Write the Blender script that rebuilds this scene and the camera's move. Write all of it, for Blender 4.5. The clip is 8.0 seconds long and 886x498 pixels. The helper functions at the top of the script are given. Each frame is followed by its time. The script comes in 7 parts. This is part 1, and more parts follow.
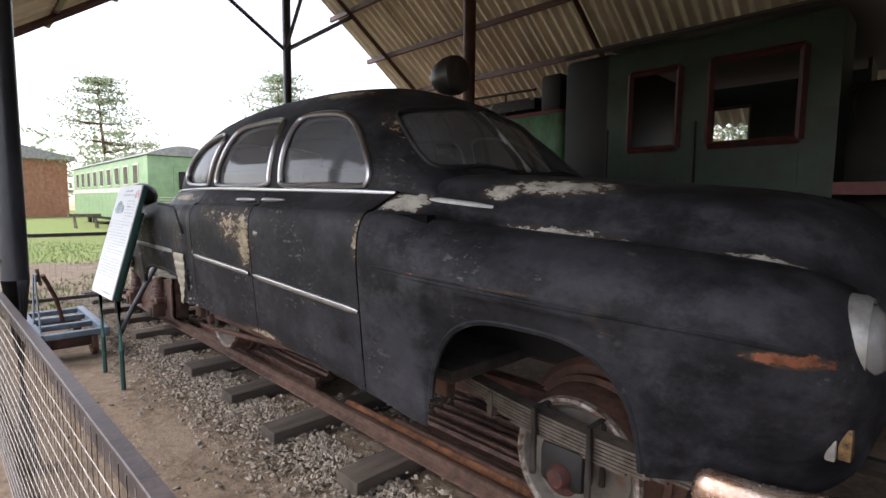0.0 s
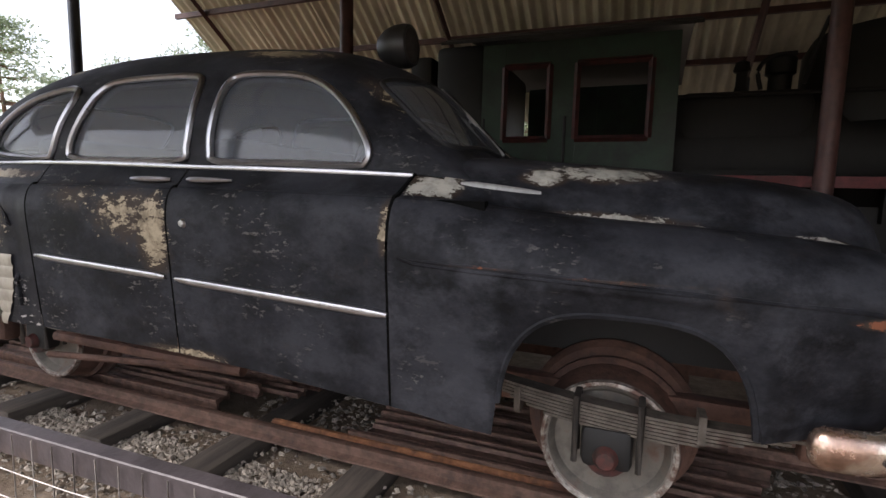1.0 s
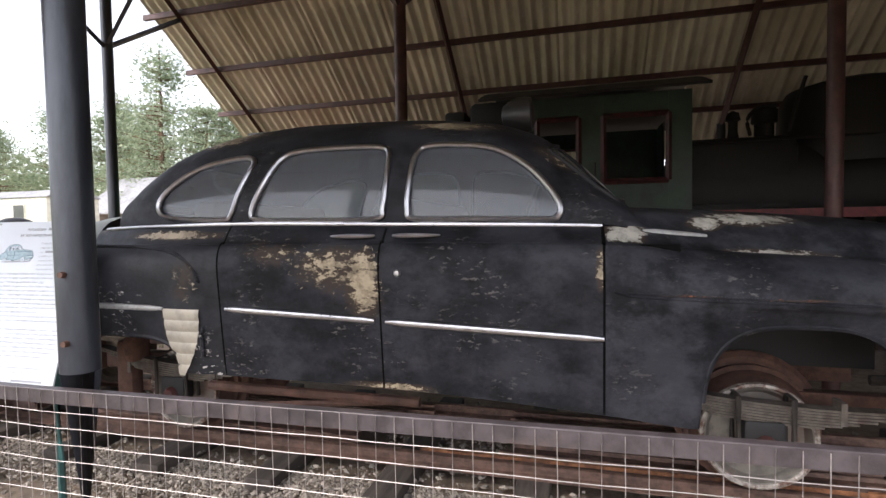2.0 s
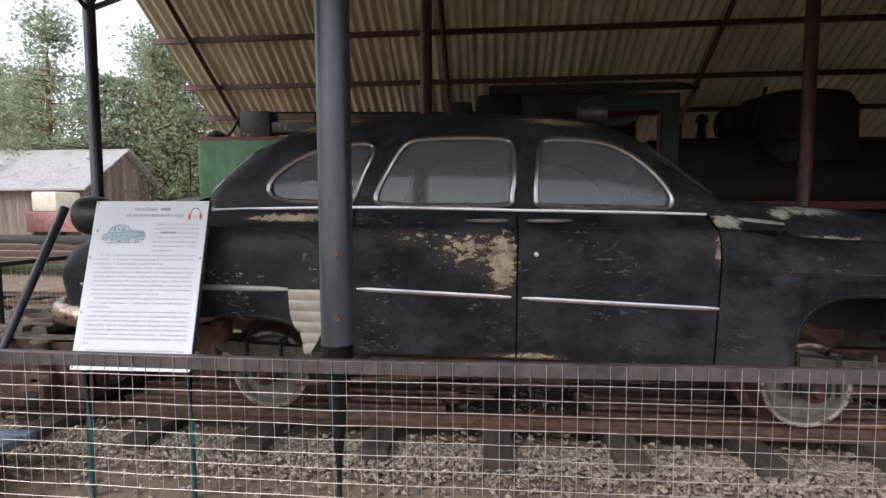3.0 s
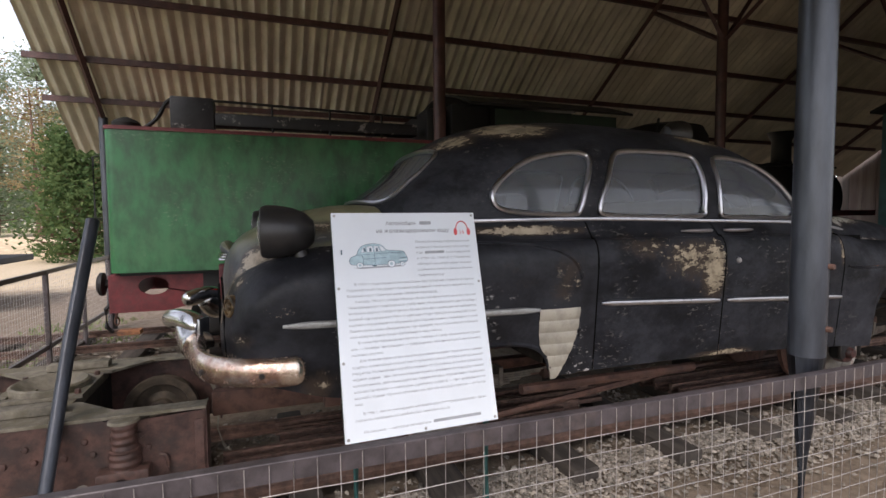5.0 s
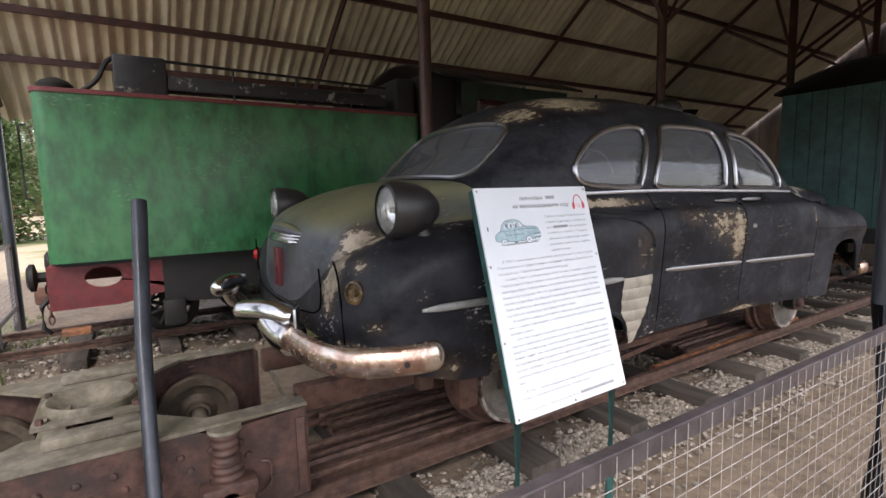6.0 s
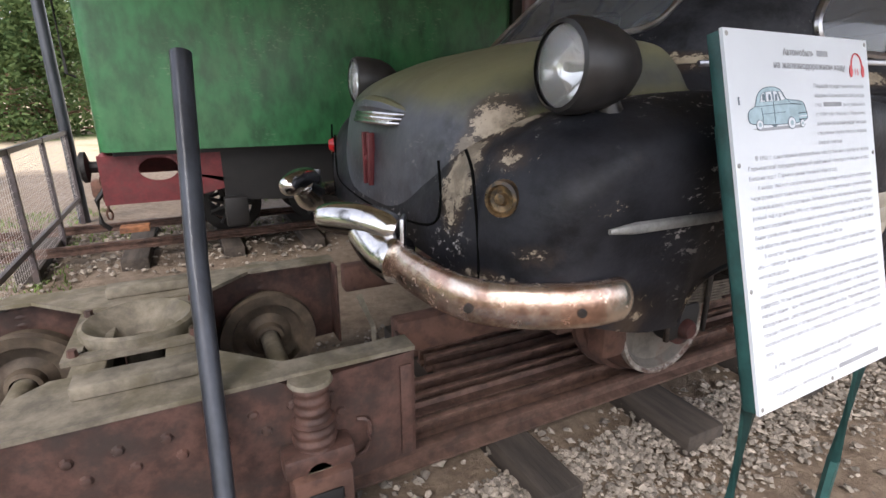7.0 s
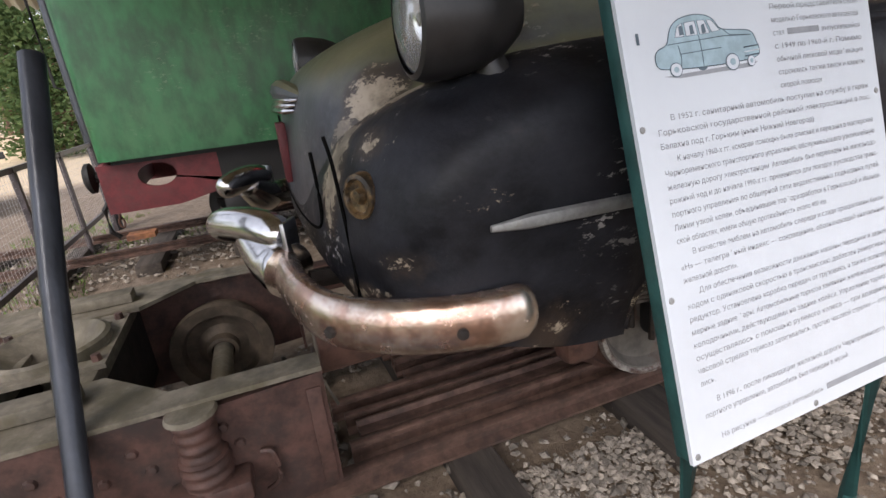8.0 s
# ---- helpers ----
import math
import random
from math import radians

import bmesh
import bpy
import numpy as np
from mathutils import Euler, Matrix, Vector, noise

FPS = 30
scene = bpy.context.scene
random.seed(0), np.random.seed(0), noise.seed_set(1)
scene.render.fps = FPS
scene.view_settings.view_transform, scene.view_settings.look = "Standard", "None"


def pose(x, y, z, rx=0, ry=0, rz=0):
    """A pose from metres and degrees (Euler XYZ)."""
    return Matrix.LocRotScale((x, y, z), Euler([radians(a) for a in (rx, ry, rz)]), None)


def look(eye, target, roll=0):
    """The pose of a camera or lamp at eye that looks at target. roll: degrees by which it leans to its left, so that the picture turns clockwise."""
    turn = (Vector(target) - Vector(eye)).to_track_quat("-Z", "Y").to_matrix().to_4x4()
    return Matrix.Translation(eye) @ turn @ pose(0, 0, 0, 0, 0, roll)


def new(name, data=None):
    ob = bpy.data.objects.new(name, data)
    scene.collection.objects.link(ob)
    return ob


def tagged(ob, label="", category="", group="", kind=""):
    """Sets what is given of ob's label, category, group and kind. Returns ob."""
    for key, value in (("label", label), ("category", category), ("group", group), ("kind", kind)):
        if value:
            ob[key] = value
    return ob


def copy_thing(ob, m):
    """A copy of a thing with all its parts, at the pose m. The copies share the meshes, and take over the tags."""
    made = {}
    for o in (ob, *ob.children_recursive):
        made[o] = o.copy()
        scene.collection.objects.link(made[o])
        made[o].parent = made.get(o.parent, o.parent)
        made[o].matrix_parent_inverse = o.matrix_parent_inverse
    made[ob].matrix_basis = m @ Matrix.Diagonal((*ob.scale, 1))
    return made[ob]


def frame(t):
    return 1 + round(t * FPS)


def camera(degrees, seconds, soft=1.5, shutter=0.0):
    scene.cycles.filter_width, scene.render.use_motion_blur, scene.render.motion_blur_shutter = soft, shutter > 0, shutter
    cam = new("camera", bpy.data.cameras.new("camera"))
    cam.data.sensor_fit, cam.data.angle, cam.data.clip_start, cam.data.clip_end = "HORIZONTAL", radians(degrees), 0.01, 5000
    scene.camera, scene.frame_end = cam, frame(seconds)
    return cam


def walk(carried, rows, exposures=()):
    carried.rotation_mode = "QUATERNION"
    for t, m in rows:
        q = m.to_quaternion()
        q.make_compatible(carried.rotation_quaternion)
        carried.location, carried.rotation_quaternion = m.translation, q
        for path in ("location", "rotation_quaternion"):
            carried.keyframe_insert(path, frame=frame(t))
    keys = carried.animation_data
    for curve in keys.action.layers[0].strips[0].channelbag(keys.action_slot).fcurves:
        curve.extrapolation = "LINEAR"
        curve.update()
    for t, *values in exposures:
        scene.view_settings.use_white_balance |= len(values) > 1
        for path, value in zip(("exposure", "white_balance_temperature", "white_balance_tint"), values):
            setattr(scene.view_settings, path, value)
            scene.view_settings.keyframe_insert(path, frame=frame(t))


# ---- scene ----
cam = camera(83.1, 8.0)
PATH = [
    (0, (-0.004, 0.032, 1.404), (-1.416, 1.436, 1.22), 0.6),
    (0.5, (-0.44, -0.1, 1.379), (-1.538, 1.557, 1.157), 1.0),
    (1, (-0.843, -0.286, 1.389), (-1.565, 1.565, 1.159), 1.4),
    (1.5, (-1.143, -0.681, 1.411), (-1.56, 1.271, 1.277), -0.0),
    (2, (-1.698, -0.975, 1.44), (-2.224, 0.953, 1.358), -0.9),
    (2.2, (-1.899, -1.131, 1.428), (-2.374, 0.81, 1.333), -0.1),
    (3.5, (-3.326, -1.424, 1.472), (-3.305, 0.57, 1.309), -0.7),
    (4, (-3.965, -1.344, 1.481), (-3.724, 0.634, 1.31), -0.3),
    (4.5, (-4.566, -1.173, 1.465), (-4.162, 0.78, 1.314), -1.9),
    (5, (-5.054, -0.933, 1.488), (-4.369, 0.942, 1.366), -0.4),
    (5.2, (-5.25, -0.846, 1.499), (-4.47, 0.99, 1.356), -0.1),
    (6.3, (-5.976, -0.246, 1.506), (-4.869, 1.398, 1.241), -1.4),
    (6.5, (-5.976, -0.079, 1.478), (-4.948, 1.6, 1.124), -2.8),
    (7, (-5.854, 0.287, 1.372), (-4.993, 1.995, 0.785), -0.1),
    (7.5, (-5.598, 0.343, 1.321), (-4.808, 2.04, 0.618), -5.3),
    (8, (-5.362, 0.334, 1.339), (-4.733, 2.115, 0.682), -6.1),
]
EXPOSURES = [(0, 1.53, 6550, 16), (0.5, 1.36, 6550, 16), (1, 1.38, 6550, 16), (2, 1.7, 6550, 16), (3.5, 0.98, 6550, 16), (5, 1.12, 6550, 16), (6.5, 1.65, 6550, 16), (7, 1.65, 6550, 16), (8, 1.25, 6550, 16)]
walk(cam, [(t, look(eye, target, roll)) for t, eye, target, roll in PATH], EXPOSURES)

SKY, SUN = 0.14, 1.5


# ---- world and light ----
world = bpy.data.worlds.new("overcast_sky")
scene.world = world
world.use_nodes = True
wn = world.node_tree
wn.nodes.clear()
w_sky = wn.nodes.new("ShaderNodeTexSky")
w_sky.sky_type, w_sky.sun_disc = "NISHITA", False
w_sky.sun_elevation, w_sky.sun_rotation = radians(48), radians(200)
w_hsv = wn.nodes.new("ShaderNodeHueSaturation")
w_hsv.inputs["Saturation"].default_value = 0.36
w_bg = wn.nodes.new("ShaderNodeBackground")
w_bg.inputs["Strength"].default_value = SKY
w_out = wn.nodes.new("ShaderNodeOutputWorld")
wn.links.new(w_sky.outputs["Color"], w_hsv.inputs["Color"])
wn.links.new(w_hsv.outputs["Color"], w_bg.inputs["Color"])
wn.links.new(w_bg.outputs["Background"], w_out.inputs["Surface"])
sun = new("sun", bpy.data.lights.new("sun", "SUN"))
sun.data.energy, sun.data.angle, sun.data.color = SUN, radians(25), (1.0, 0.96, 0.9)
sun.matrix_world = look((-14, -12, 20), (0, 3, 0))


# ---- materials ----
def mixer(nt, a, b, fac, blend="MIX"):
    """A colour mix node; a and b are colours or sockets, fac a number or a socket."""
    n = nt.nodes.new("ShaderNodeMix")
    n.data_type, n.blend_type = "RGBA", blend
    for sock, val in ((n.inputs[0], fac), (n.inputs[6], a), (n.inputs[7], b)):
        if isinstance(val, bpy.types.NodeSocket):
            nt.links.new(val, sock)
        elif isinstance(val, (tuple, list)):
            sock.default_value = (*val, 1.0)
        else:
            sock.default_value = val
    return n.outputs[2]


def calc(nt, op, a, b=0.0, clamp=False):
    n = nt.nodes.new("ShaderNodeMath")
    n.operation, n.use_clamp = op, clamp
    for sock, val in zip(n.inputs, (a, b)):
        if isinstance(val, bpy.types.NodeSocket):
            nt.links.new(val, sock)
        else:
            sock.default_value = val
    return n.outputs[0]


def grain(nt, co, scale, detail=4.0, rough=0.6, stretch=None):
    n = nt.nodes.new("ShaderNodeTexNoise")
    n.inputs["Scale"].default_value, n.inputs["Detail"].default_value, n.inputs["Roughness"].default_value = scale, detail, rough
    if stretch:
        m = nt.nodes.new("ShaderNodeMapping")
        m.inputs["Scale"].default_value = stretch
        nt.links.new(co, m.inputs["Vector"])
        co = m.outputs["Vector"]
    nt.links.new(co, n.inputs["Vector"])
    return n.outputs["Fac"]


def step(nt, v, lo, hi):
    n = nt.nodes.new("ShaderNodeMapRange")
    n.interpolation_type = "SMOOTHSTEP"
    nt.links.new(v, n.inputs["Value"])
    n.inputs["From Min"].default_value, n.inputs["From Max"].default_value = lo, hi
    return n.outputs["Result"]


def blob(nt, co, centre, radii):
    """1 at the centre, falling to 0 at the radii."""
    m = nt.nodes.new("ShaderNodeMapping")
    m.vector_type = "TEXTURE"
    m.inputs["Location"].default_value, m.inputs["Scale"].default_value = centre, radii
    nt.links.new(co, m.inputs["Vector"])
    ln = nt.nodes.new("ShaderNodeVectorMath")
    ln.operation = "LENGTH"
    nt.links.new(m.outputs["Vector"], ln.inputs[0])
    return calc(nt, "SUBTRACT", 1.0, ln.outputs["Value"], True)


def mat(name, base, rough=0.6, metal=0.0, scale=9.0, var=0.3, stain=None, amount=0.45, stain_scale=2.5, bump=0.15,
        bump_scale=40.0, stretch=None, random_tint=0.0, island=False, spec=0.5, spots=(), spot_colour=(0.4, 0.35, 0.25), rough_var=0.15, soft=0.1, speckle=0.0, chip=(0.2, 0.185, 0.17), blotch=0.0, moss=0.0):
    m = bpy.data.materials.new(name)
    m.use_nodes = True
    nt = m.node_tree
    b = nt.nodes["Principled BSDF"]
    co = nt.nodes.new("ShaderNodeTexCoord").outputs["Object"]
    fine = grain(nt, co, scale, 5.0, 0.65, stretch)
    lo, hi = tuple(c * (1 - var) for c in base), tuple(min(1.0, c * (1 + var)) for c in base)
    colour = mixer(nt, lo, hi, step(nt, fine, 0.3, 0.7))
    if stain:
        big = grain(nt, co, stain_scale, 6.0, 0.7, stretch)
        colour = mixer(nt, colour, stain, step(nt, big, 1 - amount - soft, 1 - amount + soft + 0.02))
    if speckle:
        flecks = step(nt, grain(nt, co, 38.0, 5.0, 0.7, (0.6, 1, 1.4)), 0.58, 0.62)
        patchy = step(nt, grain(nt, co, 2.3, 4.0, 0.6), 0.5, 0.62)
        colour = mixer(nt, colour, chip, calc(nt, "MULTIPLY", calc(nt, "MULTIPLY", flecks, patchy), speckle))
    if blotch:
        worn = step(nt, grain(nt, co, 5.0, 10.0, 0.7, (0.85, 1, 1.1)), 0.45, 0.7)
        colour = mixer(nt, colour, tuple(c * 3.6 + 0.014 for c in base), calc(nt, "MULTIPLY", worn, blotch))
    if moss:
        up = nt.nodes.new("ShaderNodeSeparateXYZ")
        nt.links.new(nt.nodes.new("ShaderNodeNewGeometry").outputs["Normal"], up.inputs[0])
        lie = calc(nt, "ADD", up.outputs[2], calc(nt, "MULTIPLY", calc(nt, "SUBTRACT", grain(nt, co, 2.6, 6.0, 0.65), 0.5), 1.1))
        colour = mixer(nt, colour, (0.18, 0.175, 0.095), calc(nt, "MULTIPLY", step(nt, lie, 0.3, 0.95), moss))
    if random_tint:
        if island:
            r = nt.nodes.new("ShaderNodeNewGeometry").outputs["Random Per Island"]
        else:
            r = nt.nodes.new("ShaderNodeObjectInfo").outputs["Random"]
        k = calc(nt, "ADD", calc(nt, "MULTIPLY", r, 2 * random_tint), 1 - random_tint)
        comb = nt.nodes.new("ShaderNodeCombineColor")
        for s in comb.inputs[:3]:
            nt.links.new(k, s)
        colour = mixer(nt, colour, comb.outputs[0], 1.0, "MULTIPLY")
    rough_sock = None
    if spots:
        total = None
        for centre, radii, weight in spots:
            s = calc(nt, "MULTIPLY", blob(nt, co, centre, radii), weight)
            total = s if total is None else calc(nt, "MAXIMUM", total, s)
        chips = grain(nt, co, 26.0, 10.0, 0.78, (0.7, 1.0, 1.3))
        mask = step(nt, calc(nt, "ADD", calc(nt, "MULTIPLY", total, 0.36), chips), 0.66, 0.685)
        mask = calc(nt, "MULTIPLY", mask, step(nt, total, 0.0, 0.12))
        tone = mixer(nt, tuple(0.45 * c for c in spot_colour), spot_colour, step(nt, grain(nt, co, 9.0, 6.0, 0.7), 0.38, 0.6))
        brown = calc(nt, "MULTIPLY", step(nt, calc(nt, "ADD", total, grain(nt, co, 7.0, 6.0, 0.7)), 0.6, 0.95), 0.8)
        colour = mixer(nt, colour, (0.05, 0.035, 0.025), brown)
        colour = mixer(nt, colour, tone, mask)
    nt.links.new(colour, b.inputs["Base Color"])
    rr = calc(nt, "ADD", rough - rough_var / 2, calc(nt, "MULTIPLY", fine, rough_var), True)
    nt.links.new(rr, b.inputs["Roughness"])
    b.inputs["Metallic"].default_value = metal
    b.inputs["Specular IOR Level"].default_value = spec
    if bump:
        bn = nt.nodes.new("ShaderNodeBump")
        bn.inputs["Strength"].default_value, bn.inputs["Distance"].default_value = bump, 0.01
        nt.links.new(grain(nt, co, bump_scale, 4.0, 0.6, stretch), bn.inputs["Height"])
        nt.links.new(bn.outputs["Normal"], b.inputs["Normal"])
    return m


CAR_AT = (-2.7, 2.08, 0.17)


def car_spot(x, y, z, rx, ry, rz, weight=1.0):
    return ((x - CAR_AT[0], y - CAR_AT[1], z - CAR_AT[2]), (rx, ry, rz), weight)


M = {}
PAINT = dict(rough=0.6, scale=9.0, var=0.6, stain=(0.03, 0.031, 0.037), amount=0.47, stain_scale=3.2, bump=0.22, bump_scale=22, stretch=(0.85, 1, 1.2), rough_var=0.5, spec=0.17, soft=0.1, speckle=0.45, blotch=0.85)
M["car"] = mat("faded_black_paint", (0.0095, 0.0098, 0.0122), spots=[
    car_spot(-2.67, 1.16, 1.2, 0.13, 0.3, 0.22, 1.0), car_spot(-2.85, 1.16, 1.27, 0.3, 0.3, 0.16, 0.62), car_spot(-3.1, 1.16, 1.33, 0.36, 0.3, 0.1, 0.35),
    car_spot(-3.82, 1.2, 1.425, 0.42, 0.3, 0.034, 1.1), car_spot(-5.02, 1.47, 1.31, 0.14, 0.07, 0.08, 0.8), car_spot(-5.19, 1.5, 1.16, 0.14, 0.07, 0.17, 0.75),
    car_spot(-3.72, 1.62, 2.0, 0.34, 0.3, 0.12, 1.1), car_spot(-4.08, 1.65, 1.92, 0.2, 0.25, 0.1, 0.9), car_spot(-4.4, 1.45, 1.47, 0.25, 0.14, 0.05, 0.9), car_spot(-1.75, 1.5, 1.8, 0.25, 0.1, 0.16, 0.55), car_spot(-2.3, 1.58, 1.98, 0.4, 0.14, 0.06, 0.9),
    car_spot(-1.61, 1.16, 1.26, 0.03, 0.2, 0.14, 0.7), car_spot(-5.12, 1.4, 0.9, 0.16, 0.25, 0.08, 0.6), car_spot(-4.6, 1.13, 0.8, 0.2, 0.2, 0.1, 0.4), car_spot(-5.1, 1.3, 1.02, 0.15, 0.15, 0.08, 0.5), car_spot(-5.0, 1.25, 1.27, 0.2, 0.15, 0.12, 0.5), car_spot(-5.15, 1.42, 1.05, 0.12, 0.14, 0.16, 0.55), car_spot(-4.5, 1.14, 1.2, 0.4, 0.2, 0.2, 0.36), car_spot(-3.65, 1.14, 1.2, 0.12, 0.2, 0.18, 0.3), car_spot(-2.55, 1.18, 0.7, 0.3, 0.2, 0.03, 0.8)],
    spot_colour=(0.4, 0.33, 0.23), **{**PAINT, "blotch": 0.45})
M["wing"] = mat("faded_black_wing_paint", (0.0095, 0.0098, 0.0122), spots=[
    car_spot(-0.22, 1.3, 1.078, 0.13, 0.15, 0.025, 1.0), car_spot(-0.9, 1.15, 1.15, 0.3, 0.2, 0.01, 0.42), car_spot(-1.3, 1.15, 1.16, 0.2, 0.2, 0.01, 0.4)], spot_colour=(0.2, 0.075, 0.04), **PAINT)
M["hood"] = mat("faded_black_hood_paint", (0.0095, 0.0098, 0.0122), spots=[
    car_spot(-1.505, 1.34, 1.41, 0.12, 0.22, 0.085, 1.35), car_spot(-1.0, 1.6, 1.455, 0.32, 0.17, 0.05, 1.25), car_spot(-1.16, 1.5, 1.445, 0.12, 0.1, 0.05, 1.1),
    car_spot(-0.3, 1.48, 1.26, 0.3, 0.06, 0.03, 1.1), car_spot(-0.12, 1.55, 1.22, 0.08, 0.1, 0.1, 0.7), car_spot(-0.9, 1.43, 1.315, 0.7, 0.04, 0.03, 0.7)], spot_colour=(0.48, 0.46, 0.4), **PAINT)
M["rear"] = mat("chipped_black_wing_paint", (0.0095, 0.0098, 0.0125), spots=[
    car_spot(-3.82, 1.2, 1.425, 0.42, 0.3, 0.034, 1.1), car_spot(-5.02, 1.47, 1.31, 0.16, 0.09, 0.09, 1.1), car_spot(-5.19, 1.49, 1.17, 0.14, 0.1, 0.22, 1.15), car_spot(-5.19, 1.36, 0.9, 0.12, 0.2, 0.05, 0.62),
    car_spot(-5.1, 1.25, 1.0, 0.1, 0.12, 0.07, 0.6), car_spot(-5.13, 1.33, 1.22, 0.12, 0.1, 0.06, 0.6), car_spot(-4.4, 1.45, 1.47, 0.25, 0.14, 0.05, 0.9), car_spot(-4.85, 1.2, 0.8, 0.12, 0.2, 0.12, 0.45), car_spot(-4.98, 1.18, 1.12, 0.09, 0.1, 0.04, 0.5), car_spot(-3.65, 1.14, 1.2, 0.12, 0.2, 0.18, 0.3)],
    spot_colour=(0.42, 0.35, 0.26), **{**PAINT, "rough": 0.5, "spec": 0.26, "blotch": 0.3, "stain": (0.021, 0.022, 0.027), "chip": (0.42, 0.4, 0.38), "speckle": 1.0})
# base and stain lightened blue-grey: sky sheen put into the colour, beneath moss
M["trunk"] = mat("mossy_sheen_black_paint", (0.034, 0.037, 0.046), 0.36, 0, 7, 0.6, (0.085, 0.092, 0.105), 0.47, 2.4, 0.12, 30, spec=0.5, rough_var=0.3, soft=0.16, speckle=0.7, chip=(0.3, 0.29, 0.28), blotch=0.5, moss=0.9, spots=[
    car_spot(-5.08, 1.5, 1.3, 0.16, 0.08, 0.1, 1.05), car_spot(-5.18, 1.52, 1.2, 0.12, 0.07, 0.14, 1.0), car_spot(-4.75, 1.5, 1.44, 0.25, 0.08, 0.06, 0.7)], spot_colour=(0.4, 0.33, 0.25))
# near-black colour paints the shade inside shut lines and behind the doors
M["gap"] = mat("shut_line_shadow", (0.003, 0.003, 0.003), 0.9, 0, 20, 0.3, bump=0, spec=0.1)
M["bright_chrome"] = mat("pitted_bright_chrome", (0.66, 0.65, 0.64), 0.16, 1.0, 40, 0.1, (0.36, 0.3, 0.24), 0.26, 14, 0.05, 90, rough_var=0.2)
M["hub"] = mat("greasy_dark_red_iron", (0.075, 0.022, 0.018), 0.6, 0.2, 16, 0.4, (0.03, 0.022, 0.02), 0.5, 9)
M["chrome"] = mat("dull_chrome", (0.42, 0.42, 0.44), 0.3, 1.0, 30, 0.1, (0.4, 0.35, 0.3), 0.2, 12, 0.03, 80)
M["guard"] = mat("cream_worn_metal", (0.36, 0.33, 0.27), 0.5, 0.2, 12, 0.2, (0.2, 0.17, 0.13), 0.35, 6, 0.05, 60)
M["alloy"] = mat("worn_aluminium", (0.33, 0.33, 0.32), 0.5, 0.6, 30, 0.2, (0.3, 0.27, 0.22), 0.3, 8, 0.05, 80)
M["copper"] = mat("rust_stained_chrome", (0.5, 0.33, 0.255), 0.25, 0.92, 22, 0.3, (0.8, 0.7, 0.6), 0.47, 7, 0.1, 130, rough_var=0.25, soft=0.1, speckle=1.0, chip=(0.88, 0.84, 0.78))
M["rubber"] = mat("black_rubber", (0.015, 0.015, 0.016), 0.6, 0, 20, 0.3)
M["lampblack"] = mat("worn_black_enamel", (0.018, 0.017, 0.017), 0.42, 0, 12, 0.4, (0.05, 0.045, 0.04), 0.3, 4, 0.04, 50)
M["dark"] = mat("grimy_underside", (0.03, 0.024, 0.02), 0.85, 0, 14, 0.5, (0.07, 0.045, 0.03), 0.35, 5, 0.3, 30)
M["spring"] = mat("greasy_spring_steel", (0.11, 0.095, 0.08), 0.55, 0.4, 20, 0.4, (0.06, 0.035, 0.03), 0.4, 8, 0.15, 50)
M["wheel"] = mat("dusty_steel_wheel", (0.16, 0.145, 0.125), 0.55, 0.4, 12, 0.3, (0.13, 0.08, 0.06), 0.42, 6, 0.12, 60)
M["tread"] = mat("worn_white_wheel_edge", (0.36, 0.33, 0.29), 0.5, 0.3, 40, 0.4, (0.1, 0.05, 0.035), 0.5, 18, 0.12, 60)
M["rust"] = mat("brown_rust", (0.105, 0.052, 0.036), 0.8, 0.1, 16, 0.45, (0.05, 0.03, 0.026), 0.45, 4, 0.3, 60)
M["rail"] = mat("rusty_rail_steel", (0.12, 0.07, 0.052), 0.65, 0.25, 18, 0.4, (0.06, 0.038, 0.032), 0.4, 5, 0.2, 70, random_tint=0.25)
M["orange_rust"] = mat("orange_rust", (0.3, 0.13, 0.06), 0.8, 0.1, 18, 0.4, (0.12, 0.06, 0.04), 0.45, 5, 0.25, 60)
M["bogie_top"] = mat("mossy_steel_plate", (0.165, 0.145, 0.11), 0.75, 0.0, 14, 0.4, (0.105, 0.09, 0.055), 0.46, 4.5, 0.15, 60)
M["bogie_side"] = mat("red_brown_steel", (0.078, 0.04, 0.031), 0.6, 0.1, 14, 0.5, (0.04, 0.028, 0.024), 0.46, 4, 0.2, 60)
M["bogie_wheel"] = mat("grimy_brown_wheel_iron", (0.085, 0.065, 0.045), 0.7, 0.1, 12, 0.4, (0.05, 0.035, 0.026), 0.45, 5, 0.2, 50)
M["red"] = mat("dull_red_paint", (0.12, 0.017, 0.02), 0.55, 0, 10, 0.3, (0.1, 0.03, 0.03), 0.4, 3)
M["dark_red"] = mat("darkened_red_wood", (0.06, 0.015, 0.014), 0.6, 0, 14, 0.4, (0.03, 0.016, 0.014), 0.45, 5)
M["redlens"] = mat("red_glass_lens", (0.35, 0.01, 0.012), 0.15, 0, 30, 0.2, bump=0)
M["amber"] = mat("grimy_amber_lens", (0.16, 0.1, 0.045), 0.3, 0.3, 30, 0.6, (0.03, 0.022, 0.015), 0.5, 24)
M["post"] = mat("blue_black_painted_steel", (0.04, 0.045, 0.056), 0.32, 0.2, 10, 0.35, (0.09, 0.07, 0.062), 0.36, 3.5, 0.12, 50, stretch=(1, 1, 0.25))
M["redpost"] = mat("brown_red_painted_steel", (0.075, 0.032, 0.028), 0.5, 0.1, 10, 0.3, (0.05, 0.03, 0.028), 0.4, 3)
